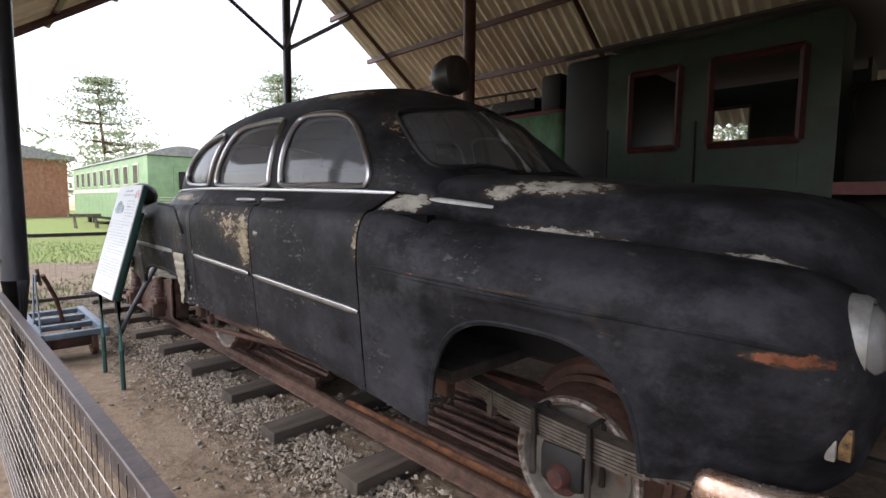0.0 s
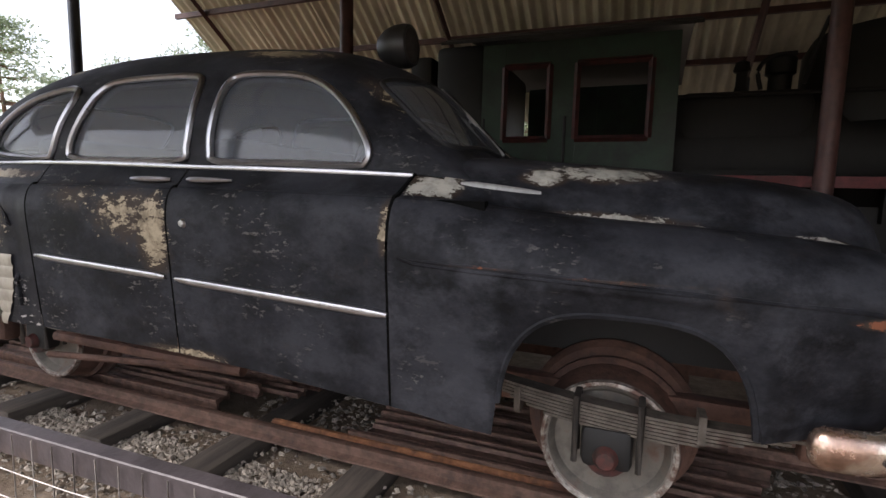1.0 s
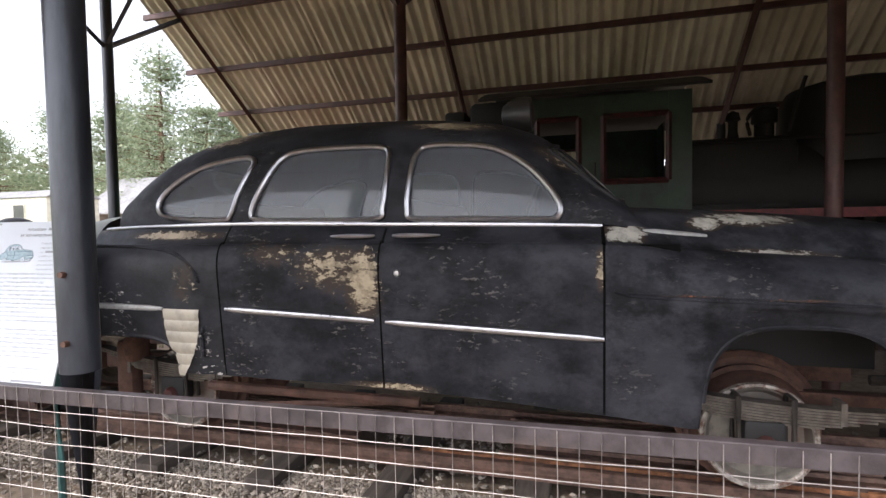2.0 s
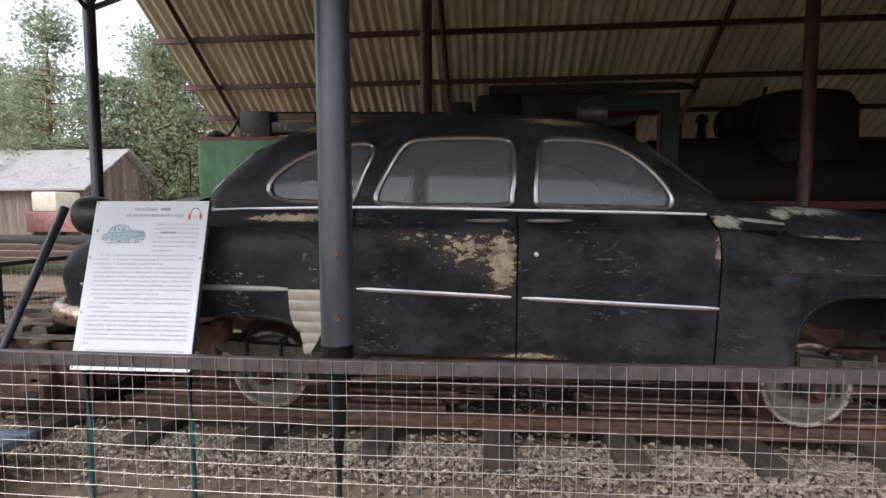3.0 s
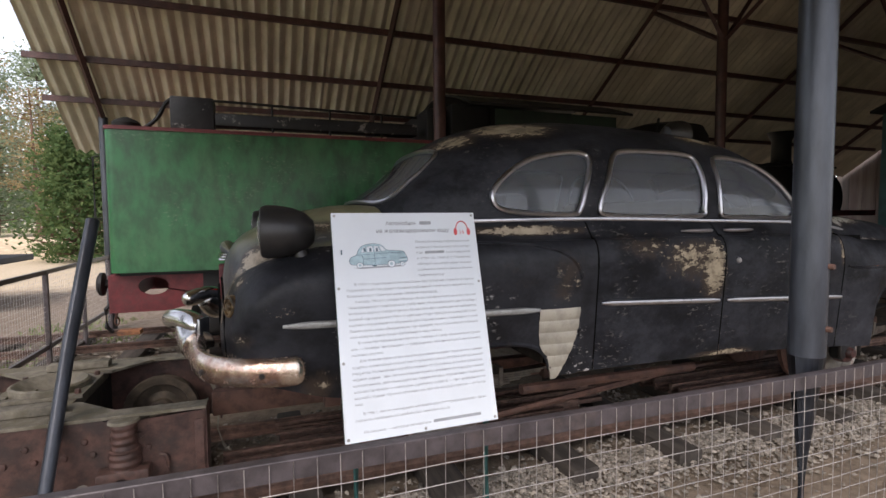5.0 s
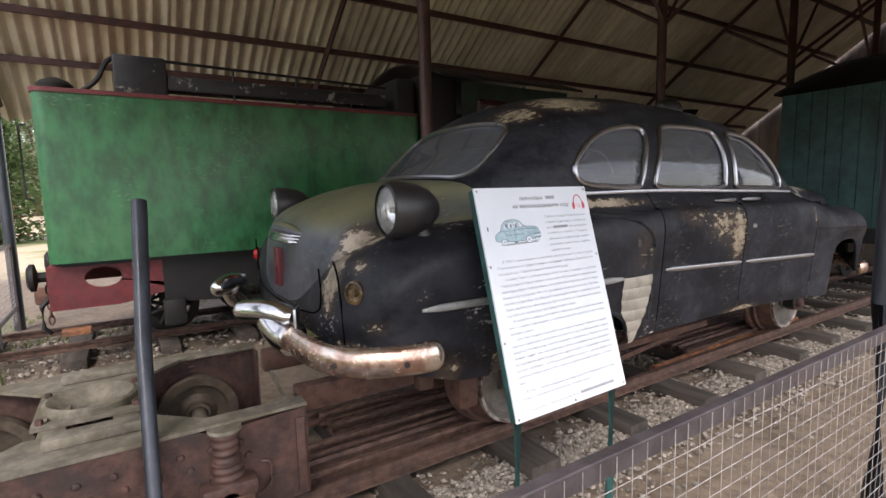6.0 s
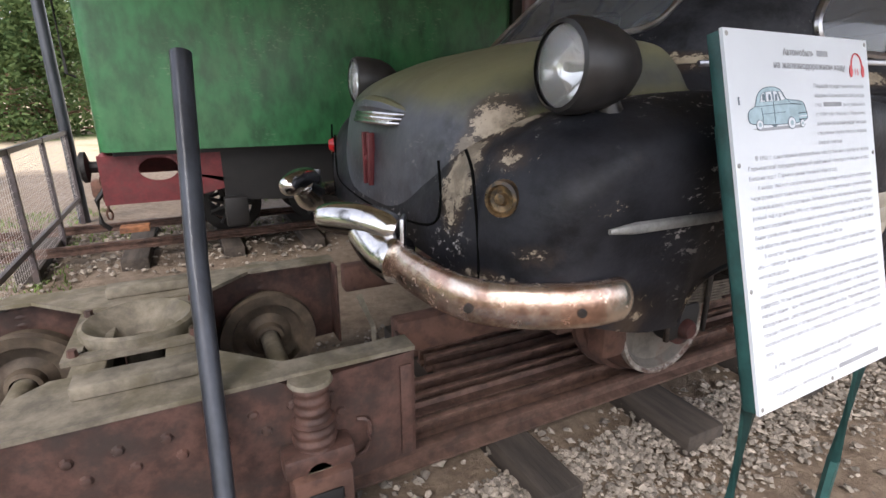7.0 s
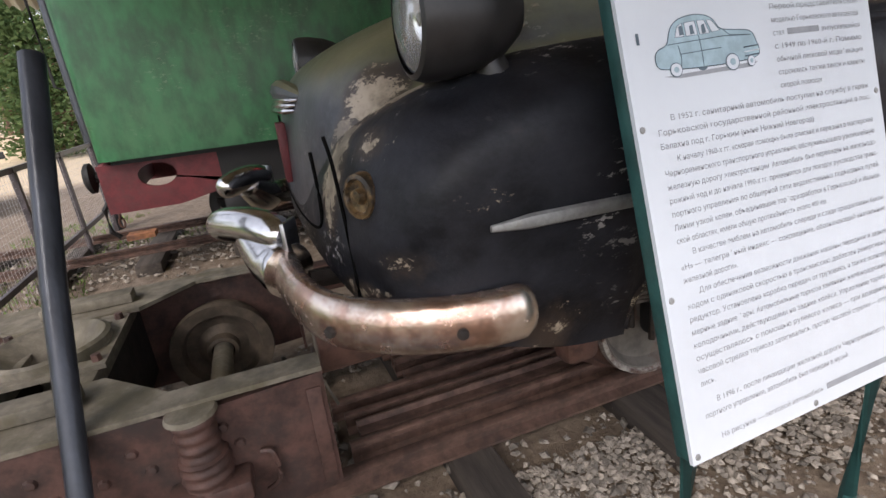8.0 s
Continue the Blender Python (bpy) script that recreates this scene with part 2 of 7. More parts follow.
M["fence"] = mat("dark_painted_angle_iron", (0.06, 0.05, 0.053), 0.42, 0.2, 14, 0.35, (0.1, 0.075, 0.068), 0.38, 6, 0.15, 60)
M["wire"] = mat("galvanised_wire", (0.36, 0.33, 0.31), 0.5, 0.6, 40, 0.25, (0.16, 0.1, 0.08), 0.35, 3)
M["green_leg"] = mat("dark_green_painted_steel", (0.02, 0.075, 0.07), 0.45, 0, 14, 0.25, (0.04, 0.06, 0.05), 0.3, 6)
M["board"] = mat("white_printed_board", (0.62, 0.66, 0.7), 0.4, 0, 3, 0.03, bump=0.01)
M["ink"] = mat("grey_print", (0.3, 0.315, 0.335), 0.6, 0, 30, 0.1, bump=0)
M["ink_red"] = mat("red_print", (0.6, 0.09, 0.1), 0.6, 0, 30, 0.1, bump=0)
M["ink_blue"] = mat("pale_blue_print", (0.33, 0.45, 0.5), 0.6, 0, 30, 0.15, bump=0)
M["ink_dark"] = mat("dark_blue_print", (0.1, 0.14, 0.17), 0.6, 0, 30, 0.15, bump=0)
M["asbestos"] = mat("asbestos_cement_sheet", (0.66, 0.6, 0.47), 0.9, 0, 5, 0.16, (0.48, 0.42, 0.3), 0.42, 1.1, 0.15, 60, stretch=(1, 0.35, 0.35), random_tint=0.12)
M["tender"] = mat("green_tender_paint", (0.019, 0.105, 0.038), 0.36, 0, 7, 0.45, (0.045, 0.15, 0.06), 0.42, 3.0, 0.05, 50, stretch=(1, 1, 0.5), rough_var=0.3, soft=0.13, speckle=0.4, chip=(0.18, 0.25, 0.15))
M["cab"] = mat("dark_green_cab_paint", (0.011, 0.032, 0.018), 0.55, 0, 5, 0.3, (0.007, 0.016, 0.011), 0.45, 2)
M["loco"] = mat("sooty_black_paint", (0.007, 0.0065, 0.0065), 0.65, 0, 8, 0.4, (0.014, 0.012, 0.01), 0.35, 3, 0.1, 40)
M["loco_worn"] = mat("chipped_black_paint", (0.016, 0.016, 0.019), 0.5, 0, 10, 0.4, (0.3, 0.28, 0.26), 0.39, 8, 0.1, 40, soft=0.02)
M["sleeper"] = mat("weathered_sleeper_wood", (0.05, 0.04, 0.032), 0.85, 0, 16, 0.45, (0.13, 0.12, 0.11), 0.27, 3, 0.5, 40, stretch=(1, 0.12, 1), random_tint=0.3)
M["stone"] = mat("ballast_stone", (0.23, 0.2, 0.165), 0.85, 0, 30, 0.25, (0.17, 0.14, 0.11), 0.4, 9, 0.3, 90, random_tint=0.5, island=True)
M["wood"] = mat("grey_barn_boards", (0.2, 0.165, 0.145), 0.85, 0, 12, 0.35, (0.11, 0.08, 0.07), 0.45, 3, 0.3, 40, stretch=(1, 1, 0.1), random_tint=0.25)
M["slate"] = mat("grey_roofing", (0.3, 0.3, 0.31), 0.85, 0, 6, 0.2, (0.2, 0.2, 0.2), 0.4, 1)
M["coach"] = mat("light_green_coach_paint", (0.22, 0.34, 0.19), 0.55, 0, 2, 0.15, (0.3, 0.38, 0.26), 0.4, 0.8)
M["cream"] = mat("cream_paint", (0.6, 0.58, 0.48), 0.6, 0, 3, 0.15)
M["teal"] = mat("dull_teal_boards", (0.035, 0.085, 0.085), 0.6, 0, 6, 0.3, (0.02, 0.04, 0.04), 0.4, 2)
M["brick"] = mat("orange_brickwork", (0.42, 0.19, 0.11), 0.85, 0, 4, 0.25, (0.5, 0.3, 0.2), 0.4, 1, random_tint=0.2)
M["mortar"] = mat("pale_mortar", (0.42, 0.36, 0.3), 0.9, 0, 4, 0.2)
M["bark"] = mat("pine_bark", (0.17, 0.1, 0.065), 0.9, 0, 6, 0.4, (0.09, 0.07, 0.055), 0.45, 1.5, 0.5, 14)
M["grassblade"] = mat("short_grass", (0.14, 0.22, 0.05), 0.75, 0, 2, 0.35, (0.17, 0.16, 0.07), 0.4, 0.8, 0, random_tint=0.4, island=True)
M["seat"] = mat("grey_seat_cloth", (0.14, 0.135, 0.125), 0.85, 0, 20, 0.25, (0.08, 0.075, 0.07), 0.4, 4)
M["pink"] = mat("faded_red_wagon_paint", (0.3, 0.15, 0.14), 0.7, 0, 5, 0.3)
M["bluegrey"] = mat("blue_grey_painted_iron", (0.14, 0.19, 0.25), 0.45, 0.2, 12, 0.25)


def leaf_mat(name, base, other):
    """Thin leaves that let some light through."""
    m = bpy.data.materials.new(name)
    m.use_nodes = True
    nt = m.node_tree
    nt.nodes.remove(nt.nodes["Principled BSDF"])
    r = nt.nodes.new("ShaderNodeNewGeometry").outputs["Random Per Island"]
    colour = mixer(nt, base, other, r)
    d, t = nt.nodes.new("ShaderNodeBsdfDiffuse"), nt.nodes.new("ShaderNodeBsdfTranslucent")
    both = nt.nodes.new("ShaderNodeMixShader")
    both.inputs[0].default_value = 0.5
    nt.links.new(colour, d.inputs["Color"])
    nt.links.new(colour, t.inputs["Color"])
    nt.links.new(d.outputs[0], both.inputs[1])
    nt.links.new(t.outputs[0], both.inputs[2])
    nt.links.new(both.outputs[0], nt.nodes["Material Output"].inputs["Surface"])
    return m


# pine needles paled so that distance haze is part of their colour
M["hazy_needles"] = leaf_mat("hazed_pine_needles", (0.2, 0.26, 0.16), (0.4, 0.45, 0.32))
M["autumn"] = leaf_mat("autumn_leaves", (0.26, 0.18, 0.09), (0.45, 0.36, 0.2))
M["leafgreen"] = leaf_mat("spruce_needles", (0.07, 0.12, 0.05), (0.15, 0.2, 0.08))


def glass_mat(name, tint, film, film_colour):
    """Clear glass under a diffuse film: dust on windows, a painted sky gleam on lamps."""
    m = bpy.data.materials.new(name)
    m.use_nodes = True
    nt = m.node_tree
    out = nt.nodes["Material Output"]
    nt.nodes.remove(nt.nodes["Principled BSDF"])
    co = nt.nodes.new("ShaderNodeTexCoord").outputs["Object"]
    clear = nt.nodes.new("ShaderNodeBsdfTransparent")
    clear.inputs["Color"].default_value = (*tint, 1)
    coating = nt.nodes.new("ShaderNodeBsdfDiffuse")
    coating.inputs["Color"].default_value = (*film_colour, 1)
    gloss = nt.nodes.new("ShaderNodeBsdfGlossy")
    gloss.inputs["Roughness"].default_value = 0.06
    a = nt.nodes.new("ShaderNodeMixShader")
    amount = calc(nt, "ADD", film - 0.06, calc(nt, "MULTIPLY", grain(nt, co, 3.0, 5.0, 0.6), 0.12), True)
    nt.links.new(amount, a.inputs[0])
    nt.links.new(clear.outputs[0], a.inputs[1])
    nt.links.new(coating.outputs[0], a.inputs[2])
    fres = nt.nodes.new("ShaderNodeFresnel")
    fres.inputs["IOR"].default_value = 1.5
    b = nt.nodes.new("ShaderNodeMixShader")
    nt.links.new(fres.outputs[0], b.inputs[0])
    nt.links.new(a.outputs[0], b.inputs[1])
    nt.links.new(gloss.outputs[0], b.inputs[2])
    nt.links.new(b.outputs[0], out.inputs["Surface"])
    return m


M["dusty_glass"] = glass_mat("dusty_car_glass", (0.8, 0.85, 0.88), 0.64, (0.13, 0.14, 0.155))
# the near-white film paints the sky's reflection onto the lamp lenses
M["clear_glass"] = glass_mat("sky_whitened_lamp_glass", (0.95, 0.96, 0.96), 0.24, (0.85, 0.86, 0.85))
M["far_glass"] = glass_mat("coach_window_glass", (0.3, 0.34, 0.34), 0.4, (0.3, 0.32, 0.3))
M["mirror"] = mat("lamp_reflector", (0.9, 0.9, 0.88), 0.12, 1.0, 30, 0.05, bump=0)


def ground_material():
    m = bpy.data.materials.new("yard_ground")
    m.use_nodes = True
    nt = m.node_tree
    b = nt.nodes["Principled BSDF"]
    co = nt.nodes.new("ShaderNodeTexCoord").outputs["Object"]
    n1, n2, n3 = grain(nt, co, 14, 6, 0.7), grain(nt, co, 1.3, 6, 0.7), grain(nt, co, 0.25, 5, 0.6)
    dirt = mixer(nt, (0.125, 0.09, 0.062), (0.235, 0.18, 0.13), step(nt, n1, 0.3, 0.7))
    dirt = mixer(nt, dirt, (0.27, 0.22, 0.17), calc(nt, "MULTIPLY", step(nt, n2, 0.45, 0.7), 0.5))
    grass = mixer(nt, (0.13, 0.2, 0.045), (0.22, 0.26, 0.08), step(nt, n1, 0.3, 0.7))
    grass = mixer(nt, grass, (0.28, 0.25, 0.14), calc(nt, "MULTIPLY", step(nt, n2, 0.5, 0.7), 0.5))
    sand = mixer(nt, (0.46, 0.36, 0.24), (0.6, 0.49, 0.35), step(nt, n1, 0.3, 0.7))
    sep = nt.nodes.new("ShaderNodeSeparateXYZ")
    nt.links.new(co, sep.inputs[0])
    wob = calc(nt, "MULTIPLY", calc(nt, "SUBTRACT", n2, 0.5), 3.0)
    away = step(nt, calc(nt, "ADD", calc(nt, "MULTIPLY", sep.outputs[0], -1.0), wob), 8.2, 9.6)
    colour = mixer(nt, dirt, grass, away)
    behind = step(nt, calc(nt, "ADD", sep.outputs[1], wob), 7.2, 9.0)
    colour = mixer(nt, colour, mixer(nt, grass, sand, step(nt, n3, 0.35, 0.5)), behind)
    nt.links.new(colour, b.inputs["Base Color"])
    b.inputs["Roughness"].default_value = 0.95
    bn = nt.nodes.new("ShaderNodeBump")
    bn.inputs["Strength"].default_value, bn.inputs["Distance"].default_value = 0.6, 0.03
    nt.links.new(grain(nt, co, 25, 6, 0.7), bn.inputs["Height"])
    nt.links.new(bn.outputs["Normal"], b.inputs["Normal"])
    return m


M["ground"] = ground_material()


# ---- shape helpers ----
def thing(name, at, label, category, group="", kind=""):
    ob = new(name)
    ob.location = at
    ob.empty_display_size = 0.1
    return tagged(ob, label, category, group, kind)


def origin_of(ob):
    v = Vector(ob.location)
    while ob.parent:
        ob = ob.parent
        v += Vector(ob.location)
    return v


def finish(name, bm, material, sharp=35.0):
    bmesh.ops.recalc_face_normals(bm, faces=bm.faces[:])
    me = bpy.data.meshes.new(name)
    bm.to_mesh(me)
    bm.free()
    me.materials.append(M[material] if isinstance(material, str) else material)
    me.polygons.foreach_set("use_smooth", [True] * len(me.polygons))
    me.set_sharp_from_angle(angle=radians(sharp))
    return me


def part(name, bm, material, parent, label="", sharp=35.0):
    """Links a bmesh, drawn in world coordinates, as one mesh under a thing or a part."""
    bmesh.ops.translate(bm, verts=bm.verts[:], vec=-origin_of(parent))
    ob = new(name, finish(name, bm, material, sharp))
    ob.parent = parent
    return tagged(ob, label)


def solo(name, bm, material, label="", category="", group="", kind="", sharp=35.0):
    """A thing of one mesh, its origin at the middle of its base."""
    cs = [v.co for v in bm.verts]
    at = Vector(((min(c.x for c in cs) + max(c.x for c in cs)) / 2, (min(c.y for c in cs) + max(c.y for c in cs)) / 2, min(c.z for c in cs)))
    bmesh.ops.translate(bm, verts=bm.verts[:], vec=-at)
    ob = new(name, finish(name, bm, material, sharp))
    ob.location = at
    return tagged(ob, label, category, group, kind)


def box(bm, centre, size, turn=None, bevel=0.0):
    m = Matrix.Translation(centre) @ (turn or Matrix()) @ Matrix.Diagonal((*size, 1))
    geo = bmesh.ops.create_cube(bm, size=1.0, matrix=m)
    if bevel:
        edges = list({e for v in geo["verts"] for e in v.link_edges})
        bmesh.ops.bevel(bm, geom=edges, offset=bevel, segments=2, affect="EDGES", profile=0.5)
    return bm


def cuboid(x0, x1, y0, y1, z0, z1, bevel=0.0, bm=None):
    return box(bm or bmesh.new(), ((x0 + x1) / 2, (y0 + y1) / 2, (z0 + z1) / 2), (abs(x1 - x0), abs(y1 - y0), abs(z1 - z0)), None, bevel)


def tube(pts, r, seg=10, closed=False, bm=None, flat=1.0, up=(0, 0, 1)):
    """A tube along points; r is a radius or one for each point; flat squeezes it along its side."""
    bm = bm or bmesh.new()
    pts = [Vector(p) for p in pts]
    n = len(pts)
    rs = r if isinstance(r, (list, tuple)) else [r] * n
    rings = []
    for i, p in enumerate(pts):
        a, b = (pts[i - 1], pts[(i + 1) % n]) if closed else (pts[max(i - 1, 0)], pts[min(i + 1, n - 1)])
        d = (b - a).normalized()
        side = d.cross(Vector(up))
        if side.length < 1e-3:
            side = d.cross(Vector((1, 0, 0)))
        side.normalize()
        top = side.cross(d).normalized()
        rings.append([bm.verts.new(p + rs[i] * (math.cos(2 * math.pi * k / seg) * side * flat + math.sin(2 * math.pi * k / seg) * top)) for k in range(seg)])
    for i in range(n if closed else n - 1):
        a, b = rings[i], rings[(i + 1) % n]
        for k in range(seg):
            bm.faces.new((a[k], a[(k + 1) % seg], b[(k + 1) % seg], b[k]))
    if not closed:
        bm.faces.new(rings[0][::-1])
        bm.faces.new(rings[-1])
    return bm


def lathe(profile, at, axis, seg=24, bm=None):
    """Turns (radius, height) points round an axis through at."""
    bm = bm or bmesh.new()
    q = Vector((0, 0, 1)).rotation_difference(Vector(axis).normalized()).to_matrix()
    rings = []
    for r, h in profile:
        if r < 1e-5:
            rings.append([bm.verts.new(Vector(at) + q @ Vector((0, 0, h)))])
        else:
            rings.append([bm.verts.new(Vector(at) + q @ Vector((r * math.cos(2 * math.pi * k / seg), r * math.sin(2 * math.pi * k / seg), h))) for k in range(seg)])
    for a, b in zip(rings, rings[1:]):
        for k in range(seg):
            j = (k + 1) % seg
            if len(a) == 1 and len(b) > 1:
                bm.faces.new((a[0], b[k], b[j]))
            elif len(b) == 1 and len(a) > 1:
                bm.faces.new((a[k], a[j], b[0]))
            elif len(a) > 1:
                bm.faces.new((a[k], a[j], b[j], b[k]))
    return bm


def prism(outline, to3, depth, bm=None):
    """Extrudes a flat outline; to3(a, b, d) places it."""
    bm = bm or bmesh.new()
    f = [bm.verts.new(to3(a, b, 0.0)) for a, b in outline]
    g = [bm.verts.new(to3(a, b, depth)) for a, b in outline]
    n = len(f)
    bm.faces.new(f)
    bm.faces.new(g[::-1])
    for i in range(n):
        bm.faces.new((f[i], g[i], g[(i + 1) % n], f[(i + 1) % n]))
    return bm


def curve_at(table, x):
    """A smooth curve through (x, value) pairs, with no overshoot."""
    if x <= table[0][0]:
        return table[0][1]
    if x >= table[-1][0]:
        return table[-1][1]
    i = max(k for k in range(len(table) - 1) if table[k][0] <= x)
    s = [(table[k + 1][1] - table[k][1]) / (table[k + 1][0] - table[k][0]) for k in range(len(table) - 1)]

    def slope(k):
        if k == 0 or k == len(table) - 1:
            return s[min(k, len(s) - 1)]
        return 0.0 if s[k - 1] * s[k] <= 0 else 2 * s[k - 1] * s[k] / (s[k - 1] + s[k])
    (x0, y0), (x1, y1) = table[i], table[i + 1]
    h, t = x1 - x0, (x - x0) / (x1 - x0)
    return y0 * (1 + 2 * t) * (1 - t) ** 2 + h * slope(i) * t * (1 - t) ** 2 + y1 * t * t * (3 - 2 * t) + h * slope(i + 1) * t * t * (t - 1)


def smooth_path(pts, per=6, closed=False):
    """A Catmull-Rom path through points of any dimension."""
    n, out = len(pts), []
    for i in range(n if closed else n - 1):
        p = [pts[(i + k) % n] if closed else pts[min(max(i + k, 0), n - 1)] for k in (-1, 0, 1, 2)]
        for j in range(per):
            t = j / per
            out.append(tuple(0.5 * (2 * b + (c - a) * t + (2 * a - 5 * b + 4 * c - d) * t * t + (3 * b - a - 3 * c + d) * t ** 3) for a, b, c, d in zip(*p)))
    if not closed:
        out.append(tuple(pts[-1]))
    return out


def inside(poly, a, b):
    hit, n = False, len(poly)
    for i in range(n):
        (x0, y0), (x1, y1) = poly[i], poly[(i + 1) % n]
        if (y0 > b) != (y1 > b) and a < (x1 - x0) * (b - y0) / (y1 - y0) + x0:
            hit = not hit
    return hit


# ---- ground, tracks, shed ----
bm = bmesh.new()
grid_n = 60
gv = [[None] * (grid_n + 1) for _ in range(grid_n + 1)]
for i in range(grid_n + 1):
    for j in range(grid_n + 1):
        a, b = 2 * i / grid_n - 1, 2 * j / grid_n - 1
        x, y = -5 + 700 * a * abs(a) ** 1.8, 4 + 700 * b * abs(b) ** 1.8
        gv[i][j] = bm.verts.new((x, y, 0.0 if math.hypot(x + 4, y - 3) < 12 else 0.25 * (noise.noise((x * 0.05, y * 0.05, 0)))))
for i in range(grid_n):
    for j in range(grid_n):
        bm.faces.new((gv[i][j], gv[i + 1][j], gv[i + 1][j + 1], gv[i][j + 1]))
solo("ground", bm, "ground", "trodden brown earth with grass and sand beyond", "ground", kind="structure")

TRACKS = ((2.08, -8.6, 9.0), (5.66, -11.0, 9.0))


def rail_mesh(length, head=0.045, foot=0.08, height=0.075):
    """A rail of flat-bottomed section along x."""
    o = [(-foot / 2, 0), (foot / 2, 0), (foot / 2, 0.01), (0.008, 0.022), (0.008, height - 0.026), (head / 2, height - 0.02), (head / 2, height - 0.003), (head / 2 - 0.006, height),
         (-head / 2 + 0.006, height), (-head / 2, height - 0.003), (-head / 2, height - 0.02), (-0.008, height - 0.026), (-0.008, 0.022), (-foot / 2, 0.01)]
    return prism(o, lambda a, b, d: Vector((d - length / 2, a, b)), length)


for yc, x0, x1 in TRACKS:
    t = thing("railway_track", ((x0 + x1) / 2, yc, 0.0), "narrow-gauge railway track of rusty rails on worn wooden sleepers", "track", "tracks", "structure")
    for s in (-1, 1):
        bm = rail_mesh(x1 - x0)
        bmesh.ops.translate(bm, verts=bm.verts[:], vec=((x0 + x1) / 2, yc + s * 0.395, 0.097))
        part("rail", bm, "rail", t)
    rng = random.Random(5)
    x = x0 + 0.2
    while x < x1:
        dx = -4.88 + round((x + 4.88) / 0.735) * 0.735
        L, w = 1.52 + rng.uniform(-0.06, 0.06), 0.18 + rng.uniform(-0.02, 0.03)
        m = Matrix.Rotation(rng.uniform(-0.03, 0.03), 4, "Z")
        part("sleeper", box(bmesh.new(), (dx, yc + rng.uniform(-0.03, 0.03), 0.028), (w, L, 0.14 + rng.uniform(-0.004, 0.004)), m, 0.012), "sleeper", t)
        x += 0.735

# spare rails lying between the running rails
rng = random.Random(9)
for start, length in ((-5.26, 2.25), (-2.12, 1.82)):
    for k, y in enumerate((1.80, 1.885, 1.97, 2.055, 2.14, 2.225, 2.31, 2.39)):
        L = length + rng.uniform(-0.12, 0.12)
        bm = rail_mesh(L, 0.03, 0.05, 0.08)
        if k in (1, 4):
            bmesh.ops.rotate(bm, verts=bm.verts[:], cent=(0, 0, 0.037), matrix=Matrix.Rotation(math.pi / 2, 3, "X"))
        late = 0.28 if k > 3 and start < -5 else 0.0
        bmesh.ops.translate(bm, verts=bm.verts[:], vec=(start + late + rng.uniform(-0.03, 0.06) + L / 2, y, 0.098 + 0.012 * (k % 2)))
        solo("spare_rail", bm, "rail", "rusty old rail lying between the running rails", "rail", "spare rails")
solo("iron_pipe", tube([(-2.6, 1.78, 0.125), (-0.2, 1.8, 0.125)], 0.03, 10), "orange_rust", "orange rusted iron pipe lying along the track", "pipe")


def stones(name, area, count, seed, lo, hi, material, label):
    """Loose stones strewn over an area; z follows the sleepers' level."""
    rng = random.Random(seed)
    verts, faces = [], []
    base = [Vector(v) for v in ((1, 0, 0), (-1, 0, 0), (0, 1, 0), (0, -1, 0), (0, 0, 1), (0.5, 0.6, 0.6), (-0.6, 0.4, 0.7), (0.1, -0.7, 0.7))]
    tri = ((0, 5, 2), (2, 5, 6), (2, 6, 1), (1, 6, 7), (1, 7, 3), (3, 7, 0), (0, 7, 5), (5, 4, 6), (6, 4, 7), (7, 4, 5))
    for _ in range(count):
        p = area(rng)
        if p is None:
            continue
        r = lo + (hi - lo) * rng.random() ** 2.2
        m = Matrix.Rotation(rng.uniform(0, 6.3), 3, "Z") @ Matrix.Rotation(rng.uniform(-0.5, 0.5), 3, "X") @ Matrix.Diagonal((r * rng.uniform(0.8, 1.4), r * rng.uniform(0.6, 1.1), r * rng.uniform(0.5, 0.9)))
        n0 = len(verts)
        for v in base:
            q = m @ (v * rng.uniform(0.8, 1.2))
            verts.append((p[0] + q.x, p[1] + q.y, p[2] + q.z))
        faces += [tuple(n0 + i for i in f) for f in tri]
    me = bpy.data.meshes.new(name)
    me.from_pydata(verts, [], faces)
    me.materials.append(M[material])
    return tagged(new(name, me), label, "gravel", kind="stuff")


def shoulder_area(yc, half, x0, x1):
    def area(rng):
        x, y = rng.uniform(x0, x1), yc + rng.gauss(0, 1) * half * 0.55
        if yc < 3 and (-5.25 < x < -2.95 or -2.15 < x < -0.35) and abs(y - yc) < 0.4 and rng.random() < 0.93:
            return None
        if abs(y - yc) > half * (0.93 + 0.12 * noise.noise((x * 1.3, yc, 0))):
            return None
        return x, y, 0.035 * max(0.0, 1 - ((y - yc) / half) ** 2) + 0.004
    return area


def near_area(rng):
    x, y = rng.uniform(-8.5, 2.0), 1.55 - abs(rng.gauss(0, 0.24))
    return (x, y, 0.02 + 0.02 * max(0, (y - 0.9))) if noise.noise((x * 0.9, y * 1.5, 3)) > -0.35 - (y - 1.2) else None


stones("track_ballast", shoulder_area(2.08, 0.95, -8.5, 4.5), 14000, 3, 0.006, 0.026, "stone", "grey and tan crushed stone between the sleepers")
stones("track_ballast", near_area, 24000, 8, 0.005, 0.021, "stone", "small grey stones spilling onto the earth")
stones("track_ballast", shoulder_area(5.66, 1.1, -11, 0), 6000, 4, 0.01, 0.035, "stone", "grey stones between the sleepers of the far track")
stones("loose_stones", lambda r: (r.uniform(-9, 3), r.uniform(-3, 1.4), 0.0), 1500, 6, 0.004, 0.02, "stone", "scattered pebbles on bare earth")

